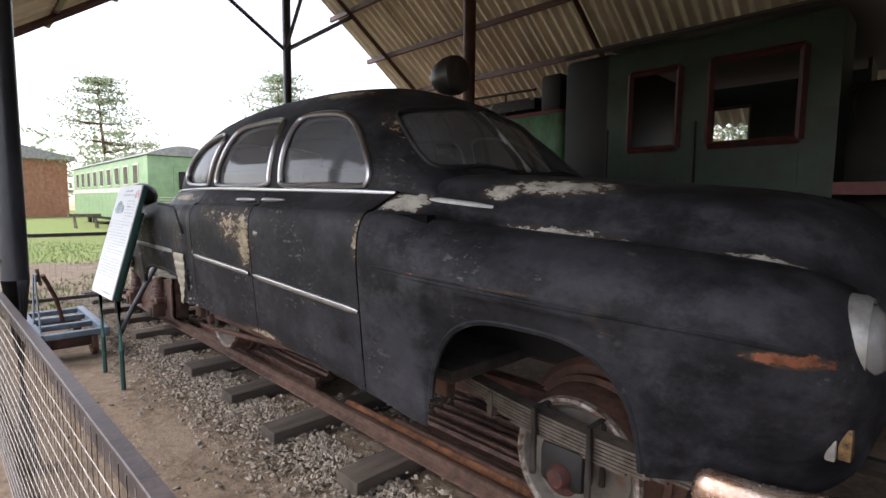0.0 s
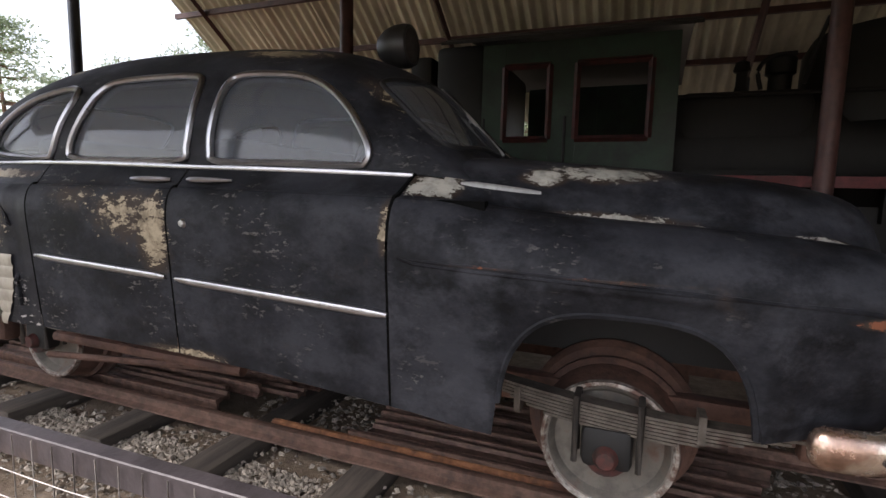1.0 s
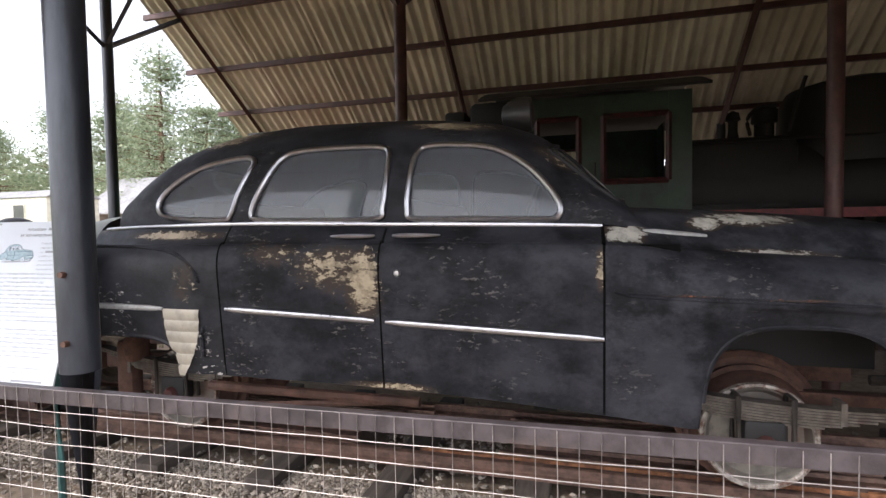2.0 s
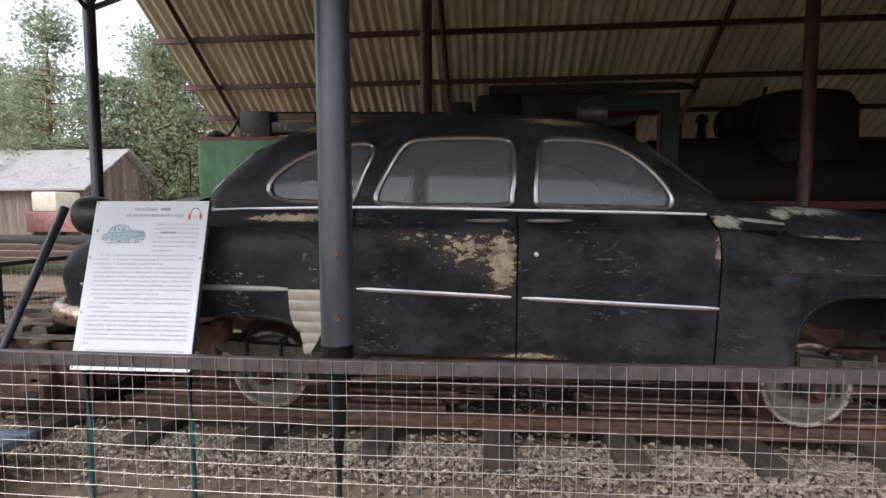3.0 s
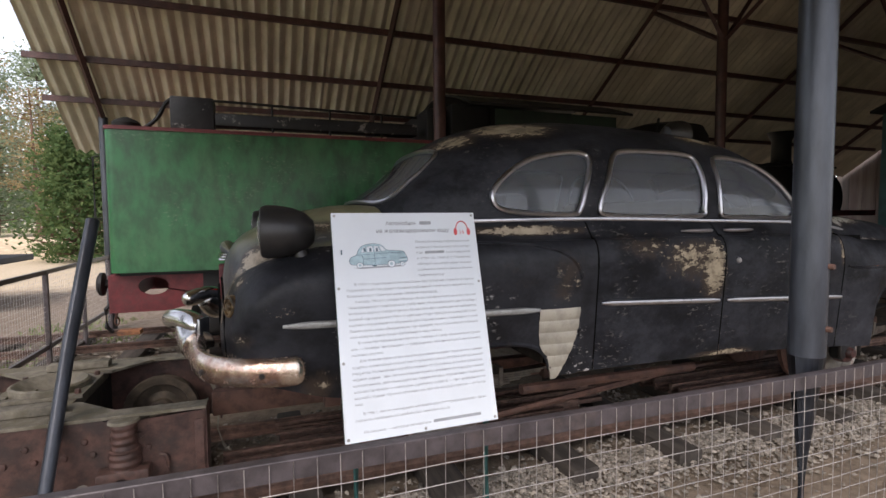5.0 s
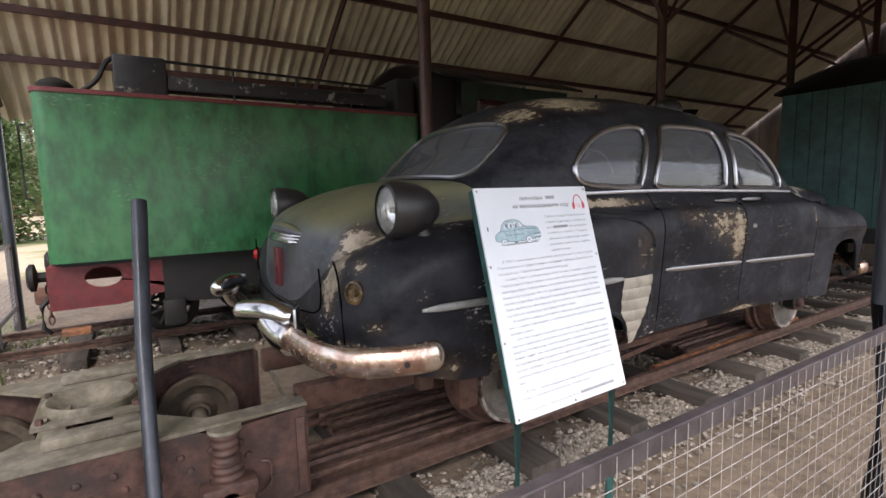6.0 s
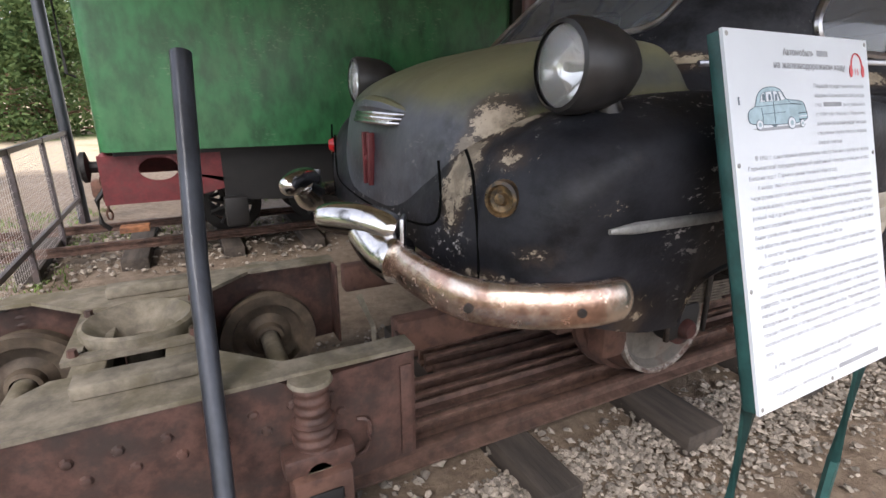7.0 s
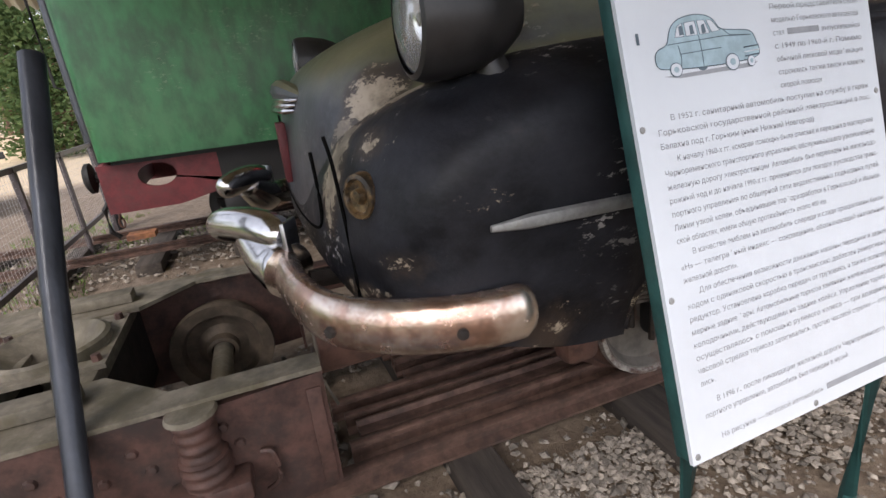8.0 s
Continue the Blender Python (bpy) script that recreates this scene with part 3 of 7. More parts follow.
# grass blades in the yard beyond the shed's end
rng = random.Random(2)
verts, faces = [], []


def tuft(x, y, h):
    for _ in range(3):
        a, n0 = rng.uniform(0, 6.3), len(verts)
        dx, dy = 0.006 * math.cos(a), 0.006 * math.sin(a)
        lx, ly = rng.uniform(-0.5, 0.5) * h, rng.uniform(-0.5, 0.5) * h
        verts.extend([(x - dx, y - dy, 0), (x + dx, y + dy, 0), (x + lx, y + ly, h)])
        faces.append((n0, n0 + 1, n0 + 2))


for _ in range(22000):
    x, y = -7.6 - rng.random() ** 1.6 * 22, rng.uniform(-6, 5)
    if noise.noise((x * 0.4, y * 0.4, 1)) > -0.25:
        tuft(x, y, rng.uniform(0.02, 0.07))
for _ in range(7000):
    x, y = rng.uniform(-10, -3.5), rng.uniform(3.1, 7.8)
    if noise.noise((x * 0.9, y * 0.9, 7)) > 0.1:
        tuft(x, y, rng.uniform(0.02, 0.06))
me = bpy.data.meshes.new("grass")
me.from_pydata(verts, [], faces)
me.materials.append(M["grassblade"])
tagged(new("grass", me), "short green and straw-coloured grass", "grass", kind="stuff")

# shed frame
RIDGE_Y, RIDGE_Z, PITCH = 3.66, 5.35, 0.70
FRONT_Y, BACK_Y = 0.26, 7.05
FRAMES_X = (-7.0, -3.38, 0.27, 3.9, 7.55)


def roof_z(y):
    return RIDGE_Z - PITCH * abs(y - RIDGE_Y)


for x in FRAMES_X:
    fx = x + (0.12 if x == -3.38 else 0.0)
    pt = thing("shed_post", (fx, FRONT_Y, 0.0), "blue-black painted steel pipe post of the open shed", "post", "shed posts", "structure")
    part("pipe", tube([(fx, FRONT_Y, 0.0), (fx + 0.004, FRONT_Y, 1.0), (fx, FRONT_Y, roof_z(FRONT_Y) - 0.1)], 0.057, 20), "post", pt)
    for z in (1.1, 1.315):
        part("bolt", lathe([(0.0, 0.016), (0.009, 0.016), (0.011, 0.0)], (fx + 0.02, FRONT_Y - 0.054, z), (0.2, -1, 0), 8), "rust", pt)
    solo("shed_post", tube([(x, 3.72, 0.0), (x, 3.72, RIDGE_Z - 0.1)], 0.06, 16), "post" if x < -5 else "redpost", "dark painted steel pipe post under the ridge", "post", "shed posts", "structure")
    solo("shed_post", tube([(x, BACK_Y, 0.0), (x, BACK_Y, roof_z(BACK_Y) - 0.1)], 0.057, 16), "post", "dark painted steel pipe post at the back of the shed", "post", "shed posts", "structure")
    t = thing("roof_truss", (x, RIDGE_Y, roof_z(FRONT_Y)), "brown-red welded steel roof truss", "truss", "roof trusses", "structure")
    for y1 in (FRONT_Y - 0.35, BACK_Y + 0.35):
        part("rafter", tube([(x, RIDGE_Y, RIDGE_Z - 0.12), (x, y1, roof_z(y1) - 0.12)], 0.04, 4, up=(1, 0, 0)), "redpost", t)
        y2 = RIDGE_Y + (y1 - RIDGE_Y) * 0.32
        part("brace", tube([(x, 3.70, RIDGE_Z - 1.75), (x, y2, roof_z(y2) - 0.14)], 0.03, 4, up=(1, 0, 0)), "redpost" if x > -5 else "post", t)
    for s in (-1, 1):
        if FRAMES_X[0] <= x + s * 1.2 <= FRAMES_X[-1] + 0.1:
            part("brace", tube([(x, 3.70, RIDGE_Z - 1.75), (x + s * 1.2, 3.70, RIDGE_Z - 0.2)], 0.028, 4), "redpost" if x > -5 else "post", t)
for k, y in enumerate((5.62, 6.32, 6.86, 4.85, 4.1, 3.2, 2.45, 1.7, 1.0, 0.35)):
    solo("purlin", box(bmesh.new(), (0.6, y, roof_z(y) - 0.055), (16.4, 0.05, 0.07)), "redpost", "brown-red steel roof purlin", "purlin", "purlins", "structure")

# corrugated sheets, laid in overlapping rows
def sheet(x0, y0, y1, drop):
    bm, rows = bmesh.new(), []
    width, n = 1.16, 64
    for y in (y0, (y0 + y1) / 2, y1):
        f = (y - y0) / (y1 - y0)
        rows.append([bm.verts.new((x0 + width * i / n, y, roof_z(y) + 0.028 * math.sin(2 * math.pi * i / n * 8) + 0.02 + drop * f)) for i in range(n + 1)])
    for a, b in zip(rows, rows[1:]):
        for i in range(n):
            bm.faces.new((a[i], a[i + 1], b[i + 1], b[i]))
    lower = bmesh.ops.extrude_face_region(bm, geom=bm.faces[:])
    bmesh.ops.translate(bm, verts=[v for v in lower["geom"] if isinstance(v, bmesh.types.BMVert)], vec=(0, 0, 0.009))
    return bm


roof = thing("shed_roof", (0.6, RIDGE_Y, roof_z(0.0)), "gable roof of grey-yellow corrugated asbestos sheets", "roof", kind="structure")
for side in (1, -1):
    for row in range(3):
        s0, s1 = 0.02 + row * 1.3, 0.02 + (row + 1) * 1.3 + 0.12
        for k in range(15):
            x0 = -7.5 + k * 1.1
            bm = sheet(0.0, RIDGE_Y + side * s0, RIDGE_Y + side * s1, -0.02 - 0.0)
            bmesh.ops.translate(bm, verts=bm.verts[:], vec=(x0, 0, 0.012 * (k % 2) - 0.014 * row))
            part("roof_sheet", bm, "asbestos", roof)
solo("ridge_cap", tube([(-7.5, RIDGE_Y, RIDGE_Z + 0.02), (9.1, RIDGE_Y, RIDGE_Z + 0.02)], 0.09, 10), "asbestos", "grey ridge capping", "ridge", kind="structure")

# ---- the wire fence ----
FZ = 0.968


def fence_y(x):
    """The fence's line: along the posts' outside, running in to the corner post at its end."""
    return 0.172 if x < -3.3 else 0.172 + 0.072 * (x + 3.3) / 3.5


def fence(x0, x1, label):
    f = thing("wire_fence", ((x0 + x1) / 2, fence_y(x0), 0.0), label, "fence", "fences", "structure")
    stops = [x0, -6.3, -3.3, -2.0, -0.9, x1]
    for name, lo, hi, deep in (("top_rail", FZ - 0.044, FZ, 0.024), ("bottom_rail", 0.06, 0.1, 0.03)):
        bm, rings = bmesh.new(), []
        for k, x in enumerate(stops):
            y, dz = fence_y(x), 0.004 * math.sin(k * 2.1)
            rings.append([bm.verts.new((x, y + a, z + dz)) for a, z in ((-0.004, lo), (-0.004, hi - 0.002), (-0.002, hi), (deep, hi), (deep, hi - 0.005), (0.001, hi - 0.005), (0.001, lo))])
        for p, q in zip(rings, rings[1:]):
            for k in range(7):
                bm.faces.new((p[k], p[(k + 1) % 7], q[(k + 1) % 7], q[k]))
        bm.faces.new(rings[0])
        bm.faces.new(rings[-1][::-1])
        part(name, bm, "fence", f, "worn angle-iron rail" if name == "top_rail" else "")
    bm, sp = bmesh.new(), 0.05
    k = 0
    while x0 + k * sp < x1:
        x = x0 + k * sp
        y = fence_y(x) - 0.008
        tube([(x, y, 0.08), (x + 0.004 * math.sin(k * 1.7), y - 0.002, 0.5), (x, y, FZ - 0.003)], 0.0012, 4, bm=bm)
        k += 1
    for z in [0.1 + i * sp for i in range(17)]:
        pts = [(x0 + (x1 - x0) * i / 120, fence_y(x0 + (x1 - x0) * i / 120) - 0.0105, z + 0.004 * noise.noise((i * 0.35, z * 9, 2))) for i in range(121)]
        tube(pts, 0.0012, 4, bm=bm)
    tagged(part("wire_mesh", bm, "wire", f, "square galvanised wire mesh"), kind="stuff")
    return f


fence(-9.2, 0.22, "low fence of square wire mesh under a dark angle-iron rail")

# closed far end of the shed
for name, a0, a1 in (("wall_east", -0.9, 8.2),):
    wl = thing(name, (9.2, 3.6, 0.0), "dark board wall closing the far end of the shed", "wall", kind="structure")
    for k in range(30):
        y = a0 + (a1 - a0) * k / 30
        part("board", cuboid(9.15, 9.18, y, y + 0.296, 0.0, roof_z(y + 0.15) + 0.16), "wood", wl)


# ---- the spare bogie behind the car ----
def build_bogie():
    g = thing("freight_bogie", (-6.15, 2.08, 0.17), "rusty old two-axle freight bogie with mossy top plates", "bogie")
    yc, xa, xb = 2.08, -6.83, -5.31
    for s in (1, -1):
        y = yc - s * 0.50
        # side frame: deeper in the middle
        o = [(xa, 0.34), (xa + 0.32, 0.30), (xa + 0.42, 0.20), (xb - 0.42, 0.20), (xb - 0.34, 0.24), (xb, 0.26), (xb, 0.64), (xb - 0.36, 0.62), (xb - 0.42, 0.645), (xa + 0.42, 0.645), (xa + 0.34, 0.62), (xa, 0.62)]
        part("side_frame", prism(o, lambda a, b, d: Vector((a, y - s * 0.012 + s * d, b)), 0.025), "bogie_side", g, "red-brown pressed steel side frame")
        o = [(xa, 0.0), (xa, 0.085), (xa + 0.38, 0.085), (xa + 0.56, 0.26), (xb - 0.56, 0.26), (xb - 0.38, 0.085), (xb, 0.085), (xb, 0.0)]
        part("top_flange", prism(o, lambda a, b, d: Vector((a, y + s * (b - 0.02), 0.646 + d)), 0.014), "bogie_top", g, "mossy top plate")
        part("side_bearer", cuboid(-6.2, -5.9, y + s * 0.09, y + s * 0.17, 0.662, 0.70, 0.005), "bogie_top", g)
        for bx in (xb - 0.325, xa + 0.325):
            sp = part("axle_spring", tube([(bx, y - s * 0.035, 0.42 + 0.0056 * i) for i in range(40)], [0.05 + 0.003 * math.sin(i * 1.1) + (0.012 if i < 18 else 0.0) for i in range(40)], 14), "bogie_side", g, "red-brown ringed spring casing")
            part("spring_seat", lathe([(0.0, 0.012), (0.058, 0.012), (0.063, 0.0), (0.0, 0.0)], (bx, y - s * 0.035, 0.638), (0, 0, 1), 20), "bogie_top", sp)
            part("axle_box", cuboid(bx - 0.085, bx + 0.085, y - s * 0.13, y - s * 0.01, 0.24, 0.385, 0.015), "rust", g)
            part("box_lid", cuboid(bx - 0.05, bx + 0.05, y - s * 0.14, y - s * 0.13, 0.25, 0.34, 0.006), "loco", g)
            part("box_cover", cuboid(bx - 0.1, bx + 0.1, y - s * 0.1, y - s * 0.012, 0.375, 0.44, 0.012), "bogie_side", sp)
            part("hook", tube(smooth_path([(bx + 0.13, y - s * 0.02, 0.46), (bx + 0.16, y - s * 0.03, 0.45), (bx + 0.16, y - s * 0.03, 0.36), (bx + 0.125, y - s * 0.02, 0.33)], 4), 0.008, 6), "bogie_side", g)
        for k in range(7):
            for z in (0.56, 0.5):
                part("rivet", lathe([(0.0, 0.012), (0.012, 0.008), (0.016, 0.0)], (xa + 0.62 + k * 0.105 + (0.03 if z < 0.53 else 0), y - s * 0.012, z), (0, -s, 0), 8), "bogie_side", g)
        part("end_plate", cuboid(xb - 0.012, xb, y - s * 0.012, y + s * 0.13, 0.26, 0.646, 0.003), "bogie_side", g)
        part("gusset", cuboid(xb - 0.05, xb - 0.012, y - s * 0.02, y - s * 0.012, 0.28, 0.6, 0.002), "bogie_side", g)
    for bx in (-6.19, -5.95):
        part("cross_bar", cuboid(bx - 0.045, bx + 0.045, yc - 0.36, yc + 0.36, 0.60, 0.655, 0.006), "bogie_top", g)
    part("cross_girder", cuboid(-6.22, -6.2, yc - 0.45, yc + 0.45, 0.3, 0.6), "dark", g)
    part("cross_girder", cuboid(-5.94, -5.92, yc - 0.45, yc + 0.45, 0.3, 0.6), "dark", g)
    sq = lathe([(0.2, 0.0), (0.265, 0.0), (0.265, 0.016), (0.2, 0.016), (0.2, 0.0)], (0, 0, 0), (0, 0, 1), 4)
    bmesh.ops.rotate(sq, verts=sq.verts[:], cent=(0, 0, 0), matrix=Matrix.Rotation(math.pi / 4, 3, "Z"))
    bmesh.ops.translate(sq, verts=sq.verts[:], vec=(-6.07, yc, 0.657))
    pl = part("centre_plate", sq, "bogie_top", g)
    part("pivot_bowl", lathe([(0.168, -0.02), (0.168, 0.025), (0.155, 0.032), (0.142, 0.026), (0.075, -0.045), (0.055, -0.05), (0.055, -0.12), (0.0, -0.12)], (-6.07, yc, 0.672), (0, 0, 1), 32), "bogie_top", pl, "round cast pivot bowl")
    for bx in (-6.23, -5.91):
        for by in (-0.1, 0.1):
            part("bolt", lathe([(0.0, 0.022), (0.013, 0.022), (0.015, 0.0)], (bx, yc + by * 1.55, 0.672), (0, 0, 1), 6), "bogie_side", pl)
    for wx in (xb - 0.33, xa + 0.33):
        part("axle", tube([(wx, yc - 0.6, 0.375), (wx, yc - 0.2, 0.375), (wx, yc + 0.2, 0.375), (wx, yc + 0.6, 0.375)], [0.036, 0.04, 0.04, 0.036], 14), "bogie_top", g, "bare olive-brown axle")
        for s in (1, -1):
            part("wheel", lathe([(0.045, -0.09), (0.06, -0.085), (0.066, -0.05), (0.1, -0.03), (0.142, -0.035), (0.155, -0.072), (0.2, -0.078), (0.205, -0.05), (0.182, -0.035), (0.178, 0.05), (0.142, 0.05), (0.08, 0.03), (0.06, 0.07), (0.0, 0.07)], (wx, yc - s * 0.4, 0.375), (0, -s, 0), 40), "bogie_wheel", g, "grimy brown flanged bogie wheel")
    for ob in g.children:
        ob.location.z -= 0.022
    # a bent strap at the end
    part("strap", tube([(xb - 0.03, yc - 0.05, 0.64), (xb + 0.02, yc - 0.06, 0.5), (xb + 0.01, yc - 0.1, 0.36), (xb + 0.05, yc - 0.16, 0.26)], 0.012, 4, flat=0.3), "bogie_top", g)
    return g


build_bogie()
# the bar leaning against the bogie
solo("steel_bar", tube([(-5.90, 1.22, 0.0), (-5.89, 1.35, 0.28), (-5.87, 1.72, 0.95), (-5.834, 2.0, 1.49)], [0.024, 0.024, 0.028, 0.03], 14), "post", "dark blue-black steel bar leaning over the bogie", "bar")


# ---- locomotive and tender on the far track ----
def rounded_box(x0, x1, y0, y1, z0, z1, r, seg=5):
    o = []
    for cx, cy, a0 in ((x1 - r, y1 - r, 0), (x0 + r, y1 - r, 90), (x0 + r, y0 + r, 180), (x1 - r, y0 + r, 270)):
        o += [(cx + r * math.cos(radians(a0 + 90 * i / seg)), cy + r * math.sin(radians(a0 + 90 * i / seg))) for i in range(seg + 1)]
    return prism(o, lambda a, b, d: Vector((a, b, z0 + d)), z1 - z0)


def spoked_wheel(parent, x, y, s, r, material="loco"):
    w = part("wheel", lathe([(r - 0.06, -0.03), (r, -0.03), (r + 0.03, -0.05), (r + 0.03, -0.07), (r - 0.06, -0.07), (r - 0.06, -0.03)], (x, y, 0.17 + r), (0, -s, 0), 36), material, parent)
    bm = lathe([(0.0, 0.05), (0.07, 0.05), (0.08, -0.06), (0.0, -0.06)], (x, y, 0.17 + r), (0, -s, 0), 16)
    for k in range(9):
        a = 2 * math.pi * k / 9
        tube([(x + 0.05 * math.cos(a), y, 0.17 + r + 0.05 * math.sin(a)), (x + (r - 0.04) * math.cos(a), y, 0.17 + r + (r - 0.04) * math.sin(a))], 0.022, 6, bm=bm)
    part("spokes", bm, material, w)


def build_tender():
    yc, y0, y1 = 5.66, 4.65, 6.67
    t = thing("locomotive_tender", (-4.7, yc, 0.17), "bright green painted steam locomotive tender with a red underframe", "tender")
    part("tank", rounded_box(-6.43, -2.9, y0, y1, 0.98, 2.36, 0.09), "tender", t, "green tank side with scuffed paint")
    part("tank_edge", rounded_box(-6.44, -2.89, y0 - 0.012, y1 + 0.012, 2.36, 2.395, 0.1), "red", t, "rusty red top edge")
    part("valance", cuboid(-6.35, -3.0, y0 + 0.06, y0 + 0.12, 0.945, 0.98), "loco", t)
    for s in (1, -1):
        y = yc - s * 0.92
        o = [(-5.62, 0.55), (-5.62, 0.95), (-3.0, 0.95), (-3.0, 0.6), (-3.5, 0.52), (-5.2, 0.52)]
        part("frame_plate", prism(o, lambda a, b, d: Vector((a, y + d, b)), 0.03), "loco", t)
        # the red end of the frame, with an oval lightening hole
        bm = bmesh.new()
        n, loops = 40, []
        for d in (0.0, 0.03):
            hole, edge = [], []
            for i in range(n):
                q = 2 * math.pi * i / n
                hole.append(bm.verts.new((-6.07 + 0.135 * math.cos(q), y + d, 0.835 + 0.09 * math.sin(q))))
                k = 1 / max(abs(math.cos(q)), abs(math.sin(q)))
                ex, ez = -6.04 + 0.42 * k * math.cos(q), 0.765 + 0.185 * k * math.sin(q)
                edge.append(bm.verts.new((ex, y + d, ez + (0.07 * max(0.0, (ex + 5.95) / 0.33) if ez < 0.7 else 0.0))))
            loops.append((hole, edge))
        for i in range(n):
            j = (i + 1) % n
            (h0, e0), (h1, e1) = loops
            for f in ((h0[i], h0[j], e0[j], e0[i]), (h1[i], e1[i], e1[j], h1[j]), (h0[i], h1[i], h1[j], h0[j]), (e0[i], e0[j], e1[j], e1[i])):
                bm.faces.new(f)
        part("frame_end", bm, "red", t, "dull red frame plate with an oval hole")
        for wx in (-5.55, -4.75, -3.7):
            spoked_wheel(t, wx, yc - s * 0.4, s, 0.24)
            part("axle_box", cuboid(wx - 0.09, wx + 0.09, y - s * 0.1, y, 0.34, 0.58, 0.015), "loco", t)
        part("buffer_post", tube([(-6.40, yc - s * 0.62, 0.84), (-6.58, yc - s * 0.62, 0.84)], 0.045, 10), "loco", t)
        part("buffer", lathe([(0.0, 0.03), (0.09, 0.02), (0.12, 0.0), (0.12, -0.03), (0.05, -0.05)], (-6.6, yc - s * 0.62, 0.84), (-1, 0, 0), 20), "loco", t)
        part("handrail", tube([(-6.47, yc - s * 0.99, 2.1), (-6.52, yc - s * 0.99, 2.09), (-6.52, yc - s * 0.99, 1.52), (-6.47, yc - s * 0.99, 1.5)], 0.011, 6), "loco", t)
    part("buffer_beam", cuboid(-6.45, -6.38, y0 + 0.12, y1 - 0.12, 0.62, 0.96, 0.01), "red", t, "red buffer beam")
    for i in range(6):
        z = 0.78 - i * 0.07
        ring = [(-6.5 + 0.02 * math.cos(a) * (i % 2), yc - 0.5 + 0.02 * math.cos(a) * (1 - i % 2), z + 0.045 * math.sin(a)) for a in [2 * math.pi * k / 10 for k in range(10)]]
        part("chain_link", tube(ring, 0.009, 6, True, up=(0.3, 0.9, 0.1)), "rust", t)
    part("coupler", cuboid(-6.66, -6.44, yc - 0.08, yc + 0.08, 0.5, 0.66, 0.03), "rust", t)
    part("brake_hose", tube([(-6.45, yc - 0.75, 0.7), (-6.53, yc - 0.76, 0.6), (-6.53, yc - 0.76, 0.42), (-6.48, yc - 0.74, 0.36)], 0.02, 8), "loco", t)
    part("step", cuboid(-6.4, -6.2, y0 + 0.06, y0 + 0.2, 0.36, 0.4), "orange_rust", t)
    # top fittings
    part("filler_box", cuboid(-5.86, -5.46, y0 + 0.04, y0 + 0.3, 2.39, 2.72, 0.02), "loco_worn", t, "chipped black box on the tank")
    part("long_box", cuboid(-5.46, -3.3, y0 + 0.06, y0 + 0.26, 2.45, 2.58, 0.015), "loco_worn", t, "long chipped black toolbox")
    part("top_rail", tube([(-5.46, y0 + 0.08, 2.70), (-3.3, y0 + 0.08, 2.66)], 0.014, 6), "loco", t)
    for x in (-4.9, -4.3, -3.72):
        part("rail_post", tube([(x, y0 + 0.08, 2.39), (x, y0 + 0.08, 2.68)], 0.012, 6), "loco", t)
    part("hose", tube(smooth_path([(-6.1, y0 + 0.1, 2.39), (-5.98, y0 + 0.1, 2.5), (-5.9, y0 + 0.12, 2.66), (-5.8, y0 + 0.14, 2.72)], 5), 0.02, 8), "loco", t)
    part("lamp_bracket", lathe([(0.0, 0.0), (0.12, 0.02), (0.13, 0.06), (0.1, 0.09), (0.03, 0.12), (0.0, 0.12)], (-6.28, y0 + 0.25, 2.395), (0, 0, 1), 16), "loco", t)
    part("rear_panel", cuboid(-3.2, -2.95, y0 + 0.02, y1 - 0.02, 2.39, 2.78, 0.04), "loco", t)
    return t


